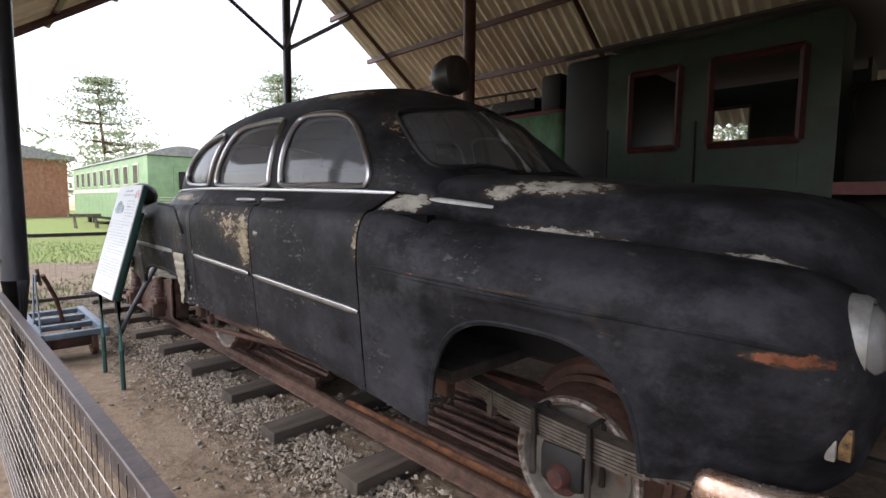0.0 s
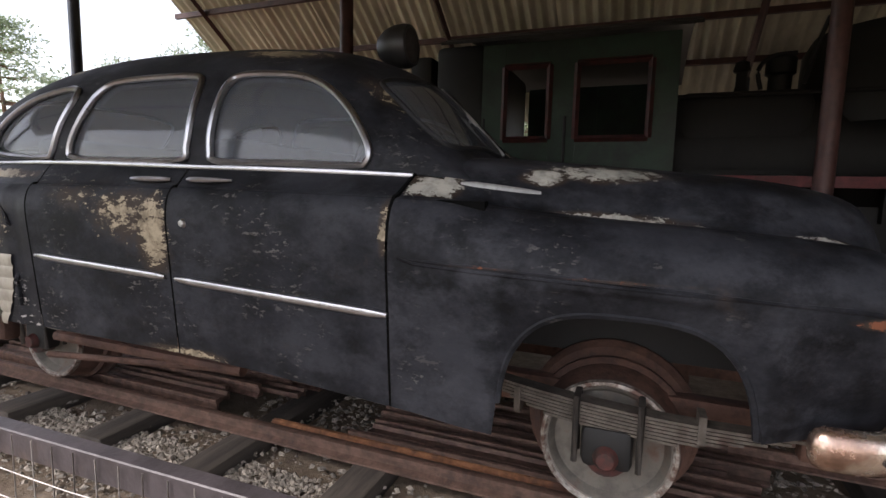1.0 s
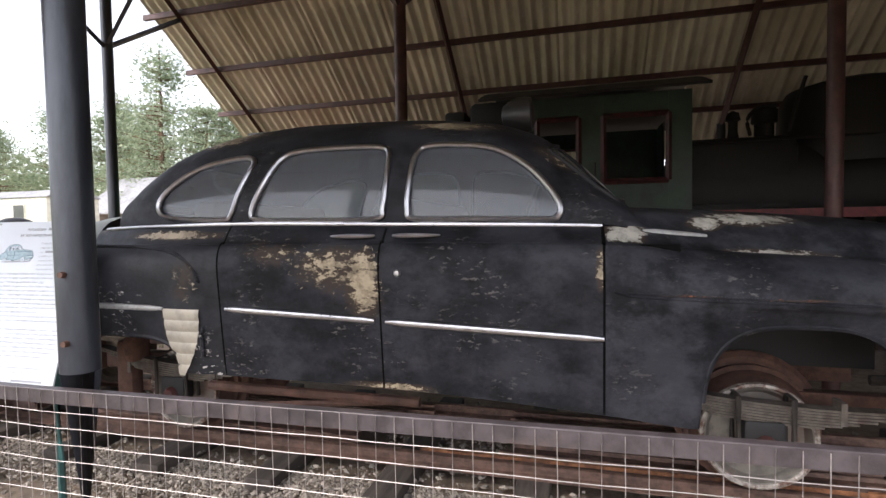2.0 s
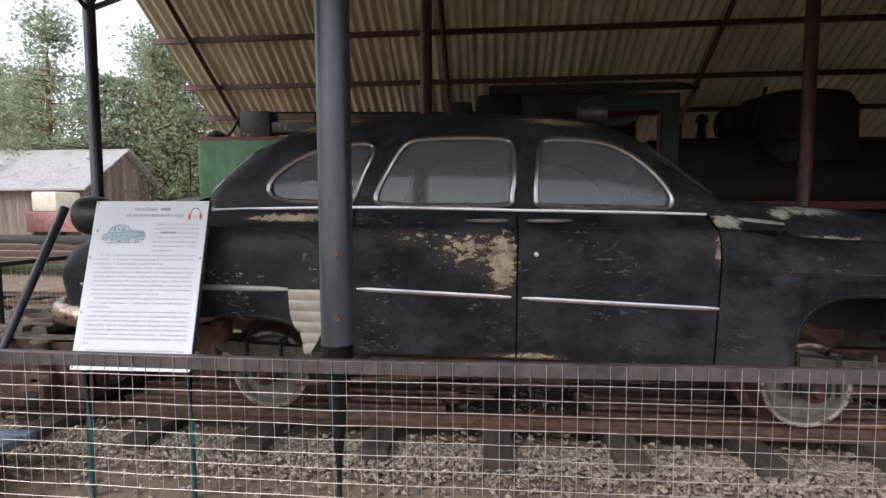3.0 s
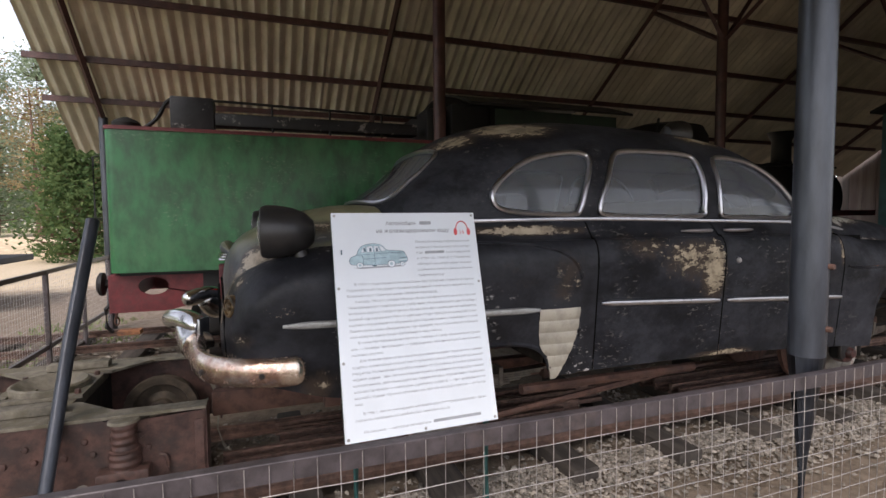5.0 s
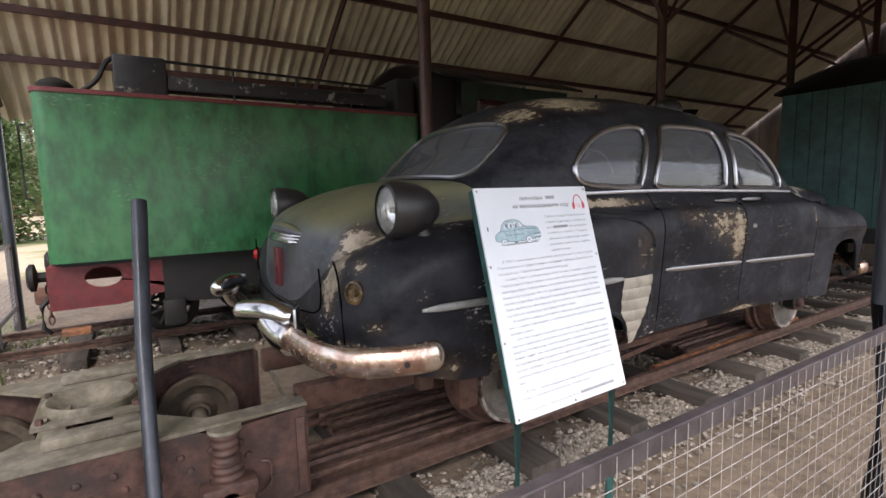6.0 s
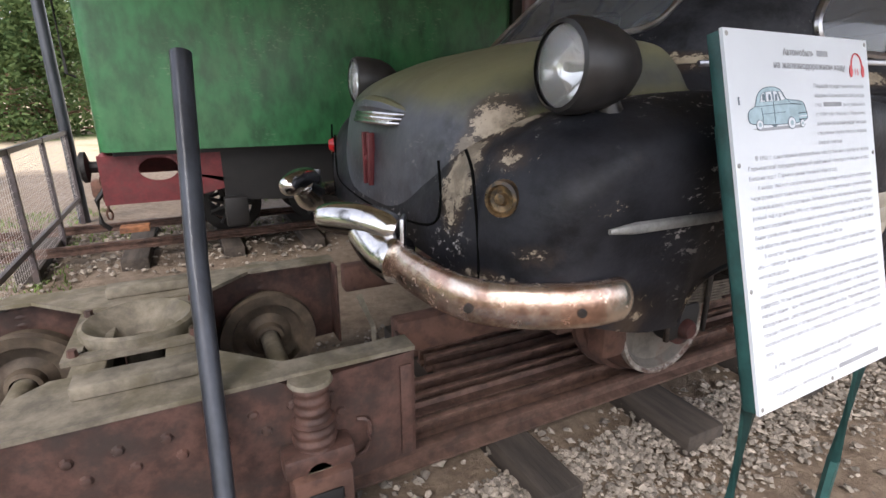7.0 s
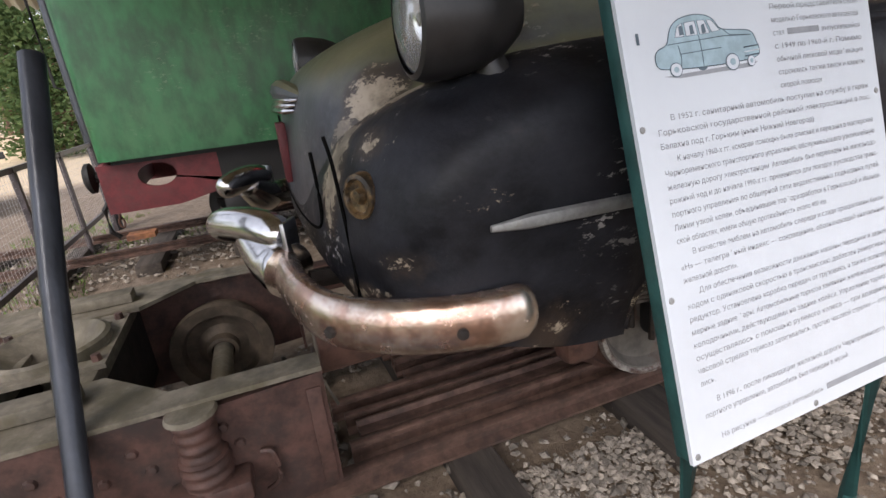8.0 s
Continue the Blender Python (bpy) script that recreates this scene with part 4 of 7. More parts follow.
def build_loco():
    yc, y0 = 5.66, 4.56
    t = thing("steam_locomotive", (0.3, yc, 0.17), "black steam locomotive with a dark green cab under the shed roof", "locomotive")
    # cab side with two openings
    def cab_wall(y, s):
        cols, rows = (-2.36, -2.13, -1.70, -1.45, -0.82, -0.60), (1.05, 1.9, 2.58, 2.80)
        for i in range(5):
            for j in range(3):
                if j == 1 and (i in (1, 3) if s > 0 else i == 1):
                    continue
                part("cab_panel", cuboid(cols[i] + (0.001 if i else 0), cols[i + 1], y, y + s * 0.03, rows[j], rows[j + 1]), "cab", t)
        for a, b in ((-2.13, -1.70), (-1.45, -0.82))[:2 if s > 0 else 1]:
            pts = [(a, y - s * 0.012, 1.9), (b, y - s * 0.012, 1.9), (b, y - s * 0.012, 2.58), (a, y - s * 0.012, 2.58)]
            for p, q in zip(pts, pts[1:] + pts[:1]):
                part("window_frame", tube([p, q], 0.03, 4, up=(0, 1, 0)), "dark_red", t, "darkened red wooden window frame")
        for x in (-2.32, -1.54):
            part("handrail", tube([(x, y - s * 0.05, 1.3), (x, y - s * 0.06, 2.1)], 0.014, 6), "loco", t)
    cab_wall(y0, 1)
    cab_wall(2 * yc - y0, -1)
    part("cab_front", cuboid(-0.63, -0.60, y0 + 0.03, yc - 0.6, 1.05, 2.8), "cab", t)
    part("cab_front", cuboid(-0.63, -0.60, yc + 0.6, 2 * yc - y0 - 0.03, 1.05, 2.8), "cab", t)
    part("cab_floor", cuboid(-2.36, -0.6, y0 + 0.03, 2 * yc - y0 - 0.03, 1.0, 1.05), "loco", t)
    o = [(y0 - 0.14 + (2 * (yc - y0) + 0.28) * i / 16, 2.80 + 0.30 * math.sin(math.pi * i / 16)) for i in range(17)]
    o += [(a, b + 0.03) for a, b in o[::-1]]
    part("cab_roof", prism(o, lambda a, b, d: Vector((-2.75 + d, a, b)), 2.3), "loco", t, "arched black cab roof")
    part("bunker", cuboid(-2.9, -2.36, y0 + 0.1, yc + 0.9, 1.0, 2.86, 0.06), "loco", t)
    # boiler and fittings
    boiler = [(0.0, 0.0), (0.62, 0.0), (0.62, 4.3), (0.66, 4.3), (0.66, 5.3), (0.6, 5.36), (0.0, 5.4)]
    part("boiler", lathe(boiler, (-0.62, yc, 1.80), (1, 0, 0), 40), "loco", t, "sooty black boiler")
    part("firebox", cuboid(-0.6, 0.55, yc - 0.6, yc + 0.6, 0.9, 2.38, 0.12), "loco", t)
    part("sand_dome", lathe([(0.7, -0.35), (0.68, 0.35), (0.6, 0.5), (0.4, 0.56), (0.0, 0.58)], (1.22, yc, 2.42), (0, 0, 1), 36), "loco", t, "wide black steam dome")
    part("chimney", lathe([(0.2, 0.0), (0.16, 0.15), (0.16, 0.5), (0.22, 0.62), (0.24, 0.66), (0.0, 0.66)], (4.0, yc, 2.36), (0, 0, 1), 24), "loco", t)
    part("air_pump", lathe([(0.0, 0.0), (0.11, 0.0), (0.12, 0.04), (0.1, 0.06), (0.1, 0.2), (0.13, 0.22), (0.13, 0.36), (0.09, 0.4), (0.0, 0.42)], (0.33, yc - 0.15, 2.36), (0, 0, 1), 18), "loco", t)
    part("whistle", lathe([(0.0, 0.0), (0.07, 0.0), (0.05, 0.08), (0.05, 0.2), (0.08, 0.22), (0.06, 0.3), (0.0, 0.33)], (0.0, yc - 0.2, 2.4), (0, 0, 1), 14), "loco", t)
    part("lever", tube([(0.42, yc - 0.6, 2.4), (0.5, yc - 0.62, 2.75), (0.56, yc - 0.62, 2.95)], 0.02, 6), "loco", t)
    part("pipe", tube(smooth_path([(0.15, yc - 0.3, 2.42), (0.12, yc - 0.3, 2.6), (0.22, yc - 0.3, 2.72), (0.42, yc - 0.3, 2.74)], 5), 0.02, 8), "loco", t)
    part("rail_pipe", tube([(-0.6, yc - 0.66, 2.32), (4.4, yc - 0.7, 2.32)], 0.018, 6), "loco", t)
    part("running_board", cuboid(-0.6, 4.8, y0 + 0.02, 2 * yc - y0 - 0.02, 1.50, 1.54), "loco", t)
    for s in (1, -1):
        part("side_sheet", cuboid(-0.6, 4.6, yc - s * 0.62, yc - s * 0.6, 0.62, 1.34), "loco", t)
        for x in (0.2, 1.1, 2.0, 2.9):
            part("bracket", cuboid(x - 0.05, x + 0.05, yc - s * 0.7, yc - s * 0.62, 1.2, 1.5), "loco", t)
    part("board_edge", cuboid(-0.6, 4.8, y0 - 0.005, y0 + 0.018, 1.49, 1.58), "red", t, "dull red running-board edge")
    for s in (1, -1):
        for wx in (-0.2, 0.75, 1.7, 2.65):
            spoked_wheel(t, wx, yc - s * 0.4, s, 0.36, "loco")
        part("side_rod", cuboid(-0.25, 2.7, yc - s * 0.56, yc - s * 0.52, 0.42, 0.5, 0.005), "rust", t)
        part("cylinder", tube([(3.4, yc - s * 0.72, 0.62), (4.2, yc - s * 0.72, 0.62)], 0.24, 20), "loco", t)
    part("frame", cuboid(-2.3, 4.7, yc - 0.3, yc + 0.3, 0.6, 0.98), "loco", t)
    part("side_tank", cuboid(0.05, 0.35, y0 + 0.1, y0 + 0.3, 1.2, 1.6, 0.03), "loco", t)
    return t


build_tender()
build_loco()


# ---- a closed goods van ahead of the car ----
def build_van():
    v = thing("goods_van", (4.4, 2.08, 0.17), "closed dull teal wooden van standing further along the track", "wagon")
    for s in (1, -1):
        for k in range(22):
            part("board", cuboid(2.3 + k * 0.2, 2.3 + k * 0.2 + 0.192, 2.08 - s * 1.05, 2.08 - s * 1.02, 0.9, 2.75), "teal", v)
    for k in range(11):
        y = 1.06 + k * 0.187
        if k in (2, 3):
            part("board", cuboid(2.27, 2.3, y, y + 0.18, 0.9, 1.85), "teal", v)
            part("board", cuboid(2.27, 2.3, y, y + 0.18, 2.4, 2.75), "teal", v)
        else:
            part("board", cuboid(2.27, 2.3, y, y + 0.18, 0.9, 2.75), "teal", v)
    w = part("window", cuboid(2.28, 2.288, 1.434, 1.80, 1.85, 2.4), "far_glass", v)
    o = [(1.0 + 2.16 * i / 12, 2.75 + 0.28 * math.sin(math.pi * i / 12)) for i in range(13)]
    o += [(a, b + 0.03) for a, b in o[::-1]]
    part("van_roof", prism(o, lambda a, b, d: Vector((2.1 + d, a, b)), 4.8), "loco", v)
    part("underframe", cuboid(2.2, 6.8, 1.2, 2.96, 0.7, 0.9, 0.02), "loco", v)
    for wx in (2.9, 6.0):
        for s in (1, -1):
            spoked_wheel(v, wx, 2.08 - s * 0.4, s, 0.26)


build_van()


# ---- the information board ----
def build_sign():
    tl, tr, bl, br = Vector((-4.80, 1.058, 1.512)), Vector((-4.187, 1.07, 1.512)), Vector((-4.782, 0.825, 0.682)), Vector((-4.17, 0.838, 0.682))
    ax = ((tr - tl) + (br - bl)).normalized()
    up = ((tl - bl) + (tr - br)).normalized()
    up = (up - ax * up.dot(ax)).normalized()
    nrm = ax.cross(up)
    w, h = 0.612, 0.862
    c = (tl + tr + bl + br) / 4
    t = thing("information_board", (c.x, 1.0, 0.0), "white printed information board on two dark green steel legs", "sign")

    def at(a, b, d=0.0):
        """a to the right and b down from the board's top left corner, d out of its face."""
        return c + ax * (a - w / 2) + up * (h / 2 - b) + nrm * d
    bm = bmesh.new()
    rot = Matrix((ax, up, nrm)).transposed().to_4x4()
    box(bm, c - nrm * 0.004, (w, h, 0.008), rot)
    board = part("board", bm, "board", t)
    bm = bmesh.new()
    box(bm, c - nrm * 0.024, (w - 0.004, h - 0.004, 0.03), rot, 0.002)
    part("backing_frame", bm, "green_leg", t)
    for a in (0.045, w - 0.03):
        top, foot = at(a, 0.2, -0.05), at(a, h, -0.05)
        part("leg", tube([top, foot, (foot.x, foot.y + 0.004, 0.3), (foot.x, foot.y + 0.008, 0.0)], 0.017, 6), "green_leg", t)
    for a, b in ((0.012, 0.012), (w - 0.012, 0.012), (0.012, h - 0.012), (w - 0.012, h - 0.012), (0.012, 0.3), (0.012, 0.58), (w - 0.012, 0.3), (w / 2, h - 0.01)):
        part("screw", lathe([(0.0, 0.003), (0.005, 0.0015), (0.006, 0.0)], at(a, b), nrm, 8), "alloy", t)

    def text(words, a, b, size, material="ink", width=None, align="LEFT", heavy=0.0):
        cu = bpy.data.curves.new("lettering", "FONT")
        cu.body, cu.size, cu.align_x, cu.resolution_u, cu.offset = words, size, "LEFT", 2, heavy
        ob = bpy.data.objects.new("lettering", cu)
        scene.collection.objects.link(ob)
        bpy.context.view_layer.update()
        me = bpy.data.meshes.new_from_object(ob.evaluated_get(bpy.context.evaluated_depsgraph_get()))
        bpy.data.objects.remove(ob)
        xs = [v.co.x for v in me.vertices]
        if not xs:
            return
        x0, x1 = min(xs), max(xs)
        k = (width / (x1 - x0)) if width else 1.0
        k = min(k, 1.6)
        shift = {"LEFT": -x0 * k, "CENTRE": -(x0 + x1) / 2 * k}[align]
        o = origin_of(board)
        for v in me.vertices:
            v.co = at(a + v.co.x * k + shift, b - v.co.y, 0.0012) - o
        me.materials.append(M[material])
        ob = new("lettering", me)
        ob.parent = board

    def bar(a, b, wd, ht, material="ink"):
        bm = bmesh.new()
        bm.faces.new([bm.verts.new(at(*q, 0.0012)) for q in ((a, b), (a, b + ht), (a + wd, b + ht), (a + wd, b))])
        part("print_bar", bm, material, board)

    text("Автомобиль", 0.215, 0.052, 0.022, heavy=0.0006)
    bar(0.36, 0.037, 0.05, 0.014)
    text("на железнодорожном ходу", 0.175, 0.083, 0.022, width=0.315, heavy=0.0006)
    column = ["Первой представительской", "моделью Горьковского автозавода", None, "с 1949 по 1960-й г. Помимо", "обычной легковой модификации", "строились также такси и кареты", "скорой помощи"]
    for i, s in enumerate(column):
        b = 0.128 + i * 0.0232
        if s is None:
            text("стал", 0.335, b, 0.0135)
            bar(0.372, b - 0.011, 0.085, 0.011)
            text("выпускавшийся", 0.465, b, 0.0135, width=0.11)
        else:
            text(s, 0.335, b, 0.0135, width=0.24 if i < 6 else 0.11)
    lines = ["   В 1952 г. санитарный автомобиль поступил на службу в гараж", "Горьковской государственной районной электростанции в пос.", "Балахна под г. Горьким (ныне Нижний Новгород).",
             "   К началу 1960-х гг. «скорая помощь» была списана и передана в мастерские", "Чернораменского транспортного управления, обслуживающего узкоколейную", "железную дорогу электростанции. Автомобиль был переведен на железнодо-",
             "рожный ход и до начала 1990-х гг. применялся для поездок руководства транс-", "портного управления по обширной сети ведомственных подъездных путей.", "Линии узкой колеи, объединявшие торфоразработки в Горьковской и Иванов-",
             "ской областях, имели общую протяжённость около 400 км.", "   В качестве эмблем на автомобиль спереди и сзади прикреплены буквы", "«Н» — телеграфный индекс — сокращение, обозначающий «начальник", "железной дороги».",
             "   Для обеспечения возможности движения машины передним и задним", "ходом с одинаковой скоростью в трансмиссию добавлен реверсивный", "редуктор. Установлена коробка передач от грузовика, а также полнораз-",
             "мерные задние фары. Автомобильные тормоза заменены железнодорожными", "колодочными, действующими на задние колёса. Управление тормозом", "осуществлялось с помощью рулевого колеса — при вращении по", "часовой стрелке тормоза затягивались, против часовой стрелки — отпуска-",
             "лись.", "   В 1996 г., после ликвидации железной дороги Чернораменского транс-", "портного управления, автомобиль был передан в музей."]
    for i, s in enumerate(lines):
        b = 0.292 + i * 0.0222 + (0.012 if i > 20 else 0)
        short = len(s) < 57
        ind = 0.03 if s.startswith("   ") else 0.0
        text(s.strip(), 0.042 + ind, b, 0.0135, width=None if len(s) < 30 else (0.535 - ind if not short else 0.37))
    text("На рисунке — легковой автомобиль", 0.07, 0.835, 0.0135, width=0.26)
    bar(0.34, 0.824, 0.2, 0.011)
    # headphones
    cx, cy = 0.548, 0.066
    arc = [at(cx + 0.027 * math.cos(a), cy - 0.036 * math.sin(a) + 0.008, 0.001) for a in [math.pi * i / 14 for i in range(15)]]
    part("headphone_band", tube(arc, 0.0022, 4, up=nrm, flat=1.0), "ink_red", board)
    for s in (-1, 1):
        o = [(cx + s * 0.03 + 0.008 * math.cos(a), cy + 0.018 + 0.016 * math.sin(a)) for a in [2 * math.pi * i / 14 for i in range(14)]]
        part("headphone_cup", prism(o, lambda a, b, d: at(a, b, 0.0008 + d), 0.001), "ink_red", board)
    text("16", cx, cy + 0.027, 0.024, "ink_red", align="CENTRE")
    # printed drawing of a saloon
    def flat(outline, material, d=0.0008):
        part("print_shape", prism(outline, lambda a, b, e: at(a, b, d + e), 0.0003), material, board)
    X = lambda u: 0.06 + u * 0.235
    Y = lambda v: 0.125 + v * 0.1

    def oval(u, v, ru, rv, material, d):
        flat([(X(u + ru * math.cos(2 * math.pi * i / 20)), Y(v + rv * math.sin(2 * math.pi * i / 20))) for i in range(20)], material, d)
    flat([(X(0.06), Y(0.97)), (X(0.5), Y(0.93)), (X(0.97), Y(0.9)), (X(0.9), Y(0.98)), (X(0.2), Y(1.02))], "ink", 0.0004)
    oval(0.42, 0.86, 0.05, 0.08, "ink_dark", 0.0006)
    body = [(0.02, 0.82), (0.0, 0.68), (0.03, 0.55), (0.12, 0.46), (0.17, 0.22), (0.25, 0.08), (0.38, 0.02), (0.5, 0.04), (0.58, 0.12), (0.65, 0.29), (0.88, 0.34), (0.95, 0.4), (0.98, 0.55), (1.0, 0.72), (0.95, 0.82), (0.8, 0.86), (0.56, 0.88), (0.3, 0.88), (0.1, 0.86)]
    outline = [(X(a), Y(b)) for a, b in smooth_path(body, 4, True)]
    flat(outline, "ink_blue")
    glasses = ([(0.2, 0.37), (0.23, 0.2), (0.28, 0.14), (0.285, 0.36)], [(0.305, 0.36), (0.3, 0.14), (0.4, 0.12), (0.415, 0.35)], [(0.435, 0.35), (0.42, 0.12), (0.49, 0.12), (0.53, 0.34)], [(0.55, 0.33), (0.51, 0.12), (0.56, 0.13), (0.63, 0.31)])
    for q in glasses:
        flat([(X(a), Y(b)) for a, b in q], "board", 0.0013)
        part("print_line", tube([at(X(a), Y(b), 0.0016) for a, b in q], 0.0006, 4, True, up=nrm), "ink_dark", board)
    for u in (0.26, 0.36, 0.47):
        flat([(X(u - 0.015), Y(0.34)), (X(u - 0.015), Y(0.2)), (X(u + 0.015), Y(0.18)), (X(u + 0.025), Y(0.33))], "ink_dark", 0.0017)
    for line in ([(0.12, 0.47), (0.4, 0.44), (0.66, 0.41), (0.9, 0.43)], [(0.22, 0.64), (0.5, 0.61), (0.62, 0.6)], [(0.66, 0.3), (0.72, 0.4), (0.93, 0.43)], [(0.22, 0.5), (0.235, 0.7), (0.22, 0.86)], [(0.42, 0.36), (0.43, 0.6), (0.43, 0.86)]):
        part("print_line", tube([at(X(a), Y(b), 0.0014) for a, b in line], 0.0007, 4, up=nrm), "ink_dark", board)
    for u, v, ru, rv in ((0.17, 0.88, 0.058, 0.12), (0.71, 0.86, 0.07, 0.15), (0.9, 0.88, 0.04, 0.1)):
        oval(u, v, ru, rv, "ink_dark", 0.0012)
        oval(u, v, ru * 0.86, rv * 0.86, "board", 0.0017)
        oval(u, v, ru * 0.4, rv * 0.4, "ink_blue", 0.0021)
    for v in (0.62, 0.7, 0.77):
        part("print_line", tube([at(X(0.84), Y(v + 0.02), 0.0024), at(X(0.99), Y(v), 0.0024)], 0.0012, 4, up=nrm), "ink_dark" if v != 0.7 else "board", board)
    part("print_line", tube([at(a, b, 0.001) for a, b in outline], 0.0009, 4, True, up=nrm), "ink_dark", board)
    bar(0.028, 0.15, 0.006, 0.018, "ink_dark")


build_sign()

# ---- low iron frame lying by the fence ----
fr = thing("hand_trolley", (-5.8, 0.75, 0.0), "low blue-grey iron hand trolley with an A-shaped bracket beside the fence", "trolley")
for x in (-6.35, -5.98, -5.6, -5.22):
    part("cross_piece", cuboid(x - 0.035, x + 0.035, 0.552, 0.948, 0.225, 0.272, 0.006), "bluegrey", fr)
for y in (0.52, 0.98):
    part("long_piece", cuboid(-6.4, -5.17, y - 0.03, y + 0.03, 0.22, 0.28, 0.008), "bluegrey", fr)
for x in (-6.2, -5.4):
    part("axle_block", cuboid(x - 0.06, x + 0.06, 0.6, 0.9, 0.1, 0.222, 0.02), "rust", fr)
    for y in (0.58, 0.92):
        part("wheel", lathe([(0.0, 0.025), (0.05, 0.025), (0.06, 0.012), (0.1, 0.015), (0.11, 0.022), (0.12, 0.015), (0.12, -0.02), (0.0, -0.02)], (x, y, 0.12), (0, -1, 0), 20), "rust", fr)
bracket = part("bracket", prism([(-5.58, 0.70), (-5.55, 0.755), (-5.46, 0.755), (-5.43, 0.70), (-5.46, 0.69), (-5.55, 0.69)], lambda a, b, d: Vector((a, 0.545 + d, b)), 0.012), "bluegrey", fr, "A-shaped bracket of bent blue-grey flat bar")
for sx in (-1, 1):
    part("strut", prism([(-5.505 + sx * 0.035, 0.75), (-5.505 + sx * 0.085, 0.735), (-5.505 + sx * 0.27, 0.28), (-5.505 + sx * 0.2, 0.28)], lambda a, b, d: Vector((a, 0.535 + d, b)), 0.009), "bluegrey", bracket)
part("bolt", lathe([(0.0, 0.012), (0.012, 0.01), (0.014, 0.0)], (-5.505, 0.544, 0.722), (0, -1, 0), 6), "rust", bracket)
part("pin", tube([(-5.505, 0.58, 0.66), (-5.505, 0.56, 0.8)], 0.014, 8), "wheel", bracket)
part("drawbar", tube([(-5.51, 0.6, 0.74), (-5.66, 0.7, 0.5), (-5.75, 0.75, 0.27)], 0.018, 8), "rust", bracket)


# ---- the yard beyond: fences, barn, coaches, brick house, trees ----
def side_fence(x, y0, y1, label):
    f = thing("yard_fence", (x, (y0 + y1) / 2, 0.0), label, "fence", "fences", "structure")
    for z in (0.28, 1.0):
        part("rail", cuboid(x - 0.015, x + 0.015, y0, y1, z - 0.02, z + 0.02), "fence", f)
    y = y0
    while y <= y1 + 0.01:
        part("fence_post", cuboid(x - 0.02, x + 0.02, y - 0.02, y + 0.02, 0.0, 1.02), "fence", f)
        y += (y1 - y0) / 3
    bm = bmesh.new()
    k = 0
    while y0 + k * 0.05 < y1:
        tube([(x, y0 + k * 0.05, 0.12), (x, y0 + k * 0.05, 1.0)], 0.0014, 3, bm=bm)
        k += 1
    for z in [0.12 + 0.05 * i for i in range(18)]:
        tube([(x, y0, z), (x, y1, z)], 0.0014, 3, bm=bm)
    tagged(part("wire_mesh", bm, "wire", f), kind="stuff")


side_fence(-7.0, 0.32, 3.66, "wire mesh fence panel closing the open end of the shed")
side_fence(-7.0, 3.78, 6.98, "wire mesh fence panel closing the open end of the shed")

lw = thing("flat_wagon", (-12.5, 9.6, 0.0), "low brown timber wagon standing beyond the fence", "wagon")
part("deck", cuboid(-16.5, -9.2, 9.0, 10.9, 0.75, 0.86, 0.01), "loco", lw)
for k in range(3):
    part("side_board", cuboid(-16.4, -9.3, 8.96, 9.0, 0.3 + k * 0.15, 0.44 + k * 0.15, 0.004), "bogie_side", lw)
for x in (-15.5, -14.6, -11.0, -10.1):
    part("wheel", lathe([(0.0, 0.05), (0.25, 0.05), (0.28, -0.05), (0.0, -0.05)], (x, 9.4, 0.27), (0, 1, 0), 18), "loco", lw)


def coach(x0, x1, y0, y1, paint, name, label, windows=8, z0=0.55, z1=3.1):
    c = thing(name, ((x0 + x1) / 2, (y0 + y1) / 2, 0.0), label, "coach")
    part("body", cuboid(x0, x1, y0, y1, z0, z1, 0.06), paint, c)
    o = [(y0 - 0.06 + (y1 - y0 + 0.12) * i / 12, z1 + 0.4 * math.sin(math.pi * i / 12)) for i in range(13)]
    part("roof", prism(o, lambda a, b, d: Vector((x0 - 0.1 + d, a, b)), x1 - x0 + 0.2), "slate", c)
    part("band", cuboid(x0 + 0.02, x1 - 0.02, y0 - 0.02, y0 - 0.001, 1.72, 1.9), "cream", c)
    for k in range(6):
        part("rib", cuboid(x0 + 0.02, x1 - 0.02, y0 - 0.018, y0 - 0.001, 0.75 + k * 0.15, 0.79 + k * 0.15), paint, c)
    for k in range(windows):
        x = x0 + 0.8 + (x1 - x0 - 1.6) * (k + 0.5) / windows
        w = part("window", cuboid(x - 0.36, x + 0.36, y0 - 0.03, y0 - 0.001, 2.0, 2.82, 0.01), "cream", c)
        part("pane", cuboid(x - 0.3, x + 0.3, y0 - 0.045, y0 - 0.031, 2.06, 2.76), "far_glass", w)
    part("end_door", cuboid(x1 + 0.001, x1 + 0.03, (y0 + y1) / 2 - 0.4, (y0 + y1) / 2 + 0.4, 0.8, 2.7), paint, c)
    part("end_window", cuboid(x1 + 0.031, x1 + 0.04, (y0 + y1) / 2 - 0.22, (y0 + y1) / 2 + 0.22, 1.8, 2.5, 0.05), "loco", c)
    for k in range(3):
        part("grab_rail", tube([(x1 + 0.04, y0 + 0.3, 1.3 + 0.1 * k), (x1 + 0.04, y1 - 0.3, 1.3 + 0.1 * k)], 0.015, 6), "cream", c)
    part("underframe", cuboid(x0 + 0.3, x1 - 0.3, y0 + 0.2, y1 - 0.2, 0.4, 0.56), "loco", c)
    for x in (x0 + 1.2, x0 + 2.6, x1 - 2.6, x1 - 1.2):
        for y in (y0 + 0.5, y1 - 0.5):
            part("wheel", lathe([(0.0, 0.05), (0.33, 0.05), (0.36, -0.05), (0.0, -0.05)], (x, y, 0.36), (0, 1, 0), 18), "loco", c)
    return c


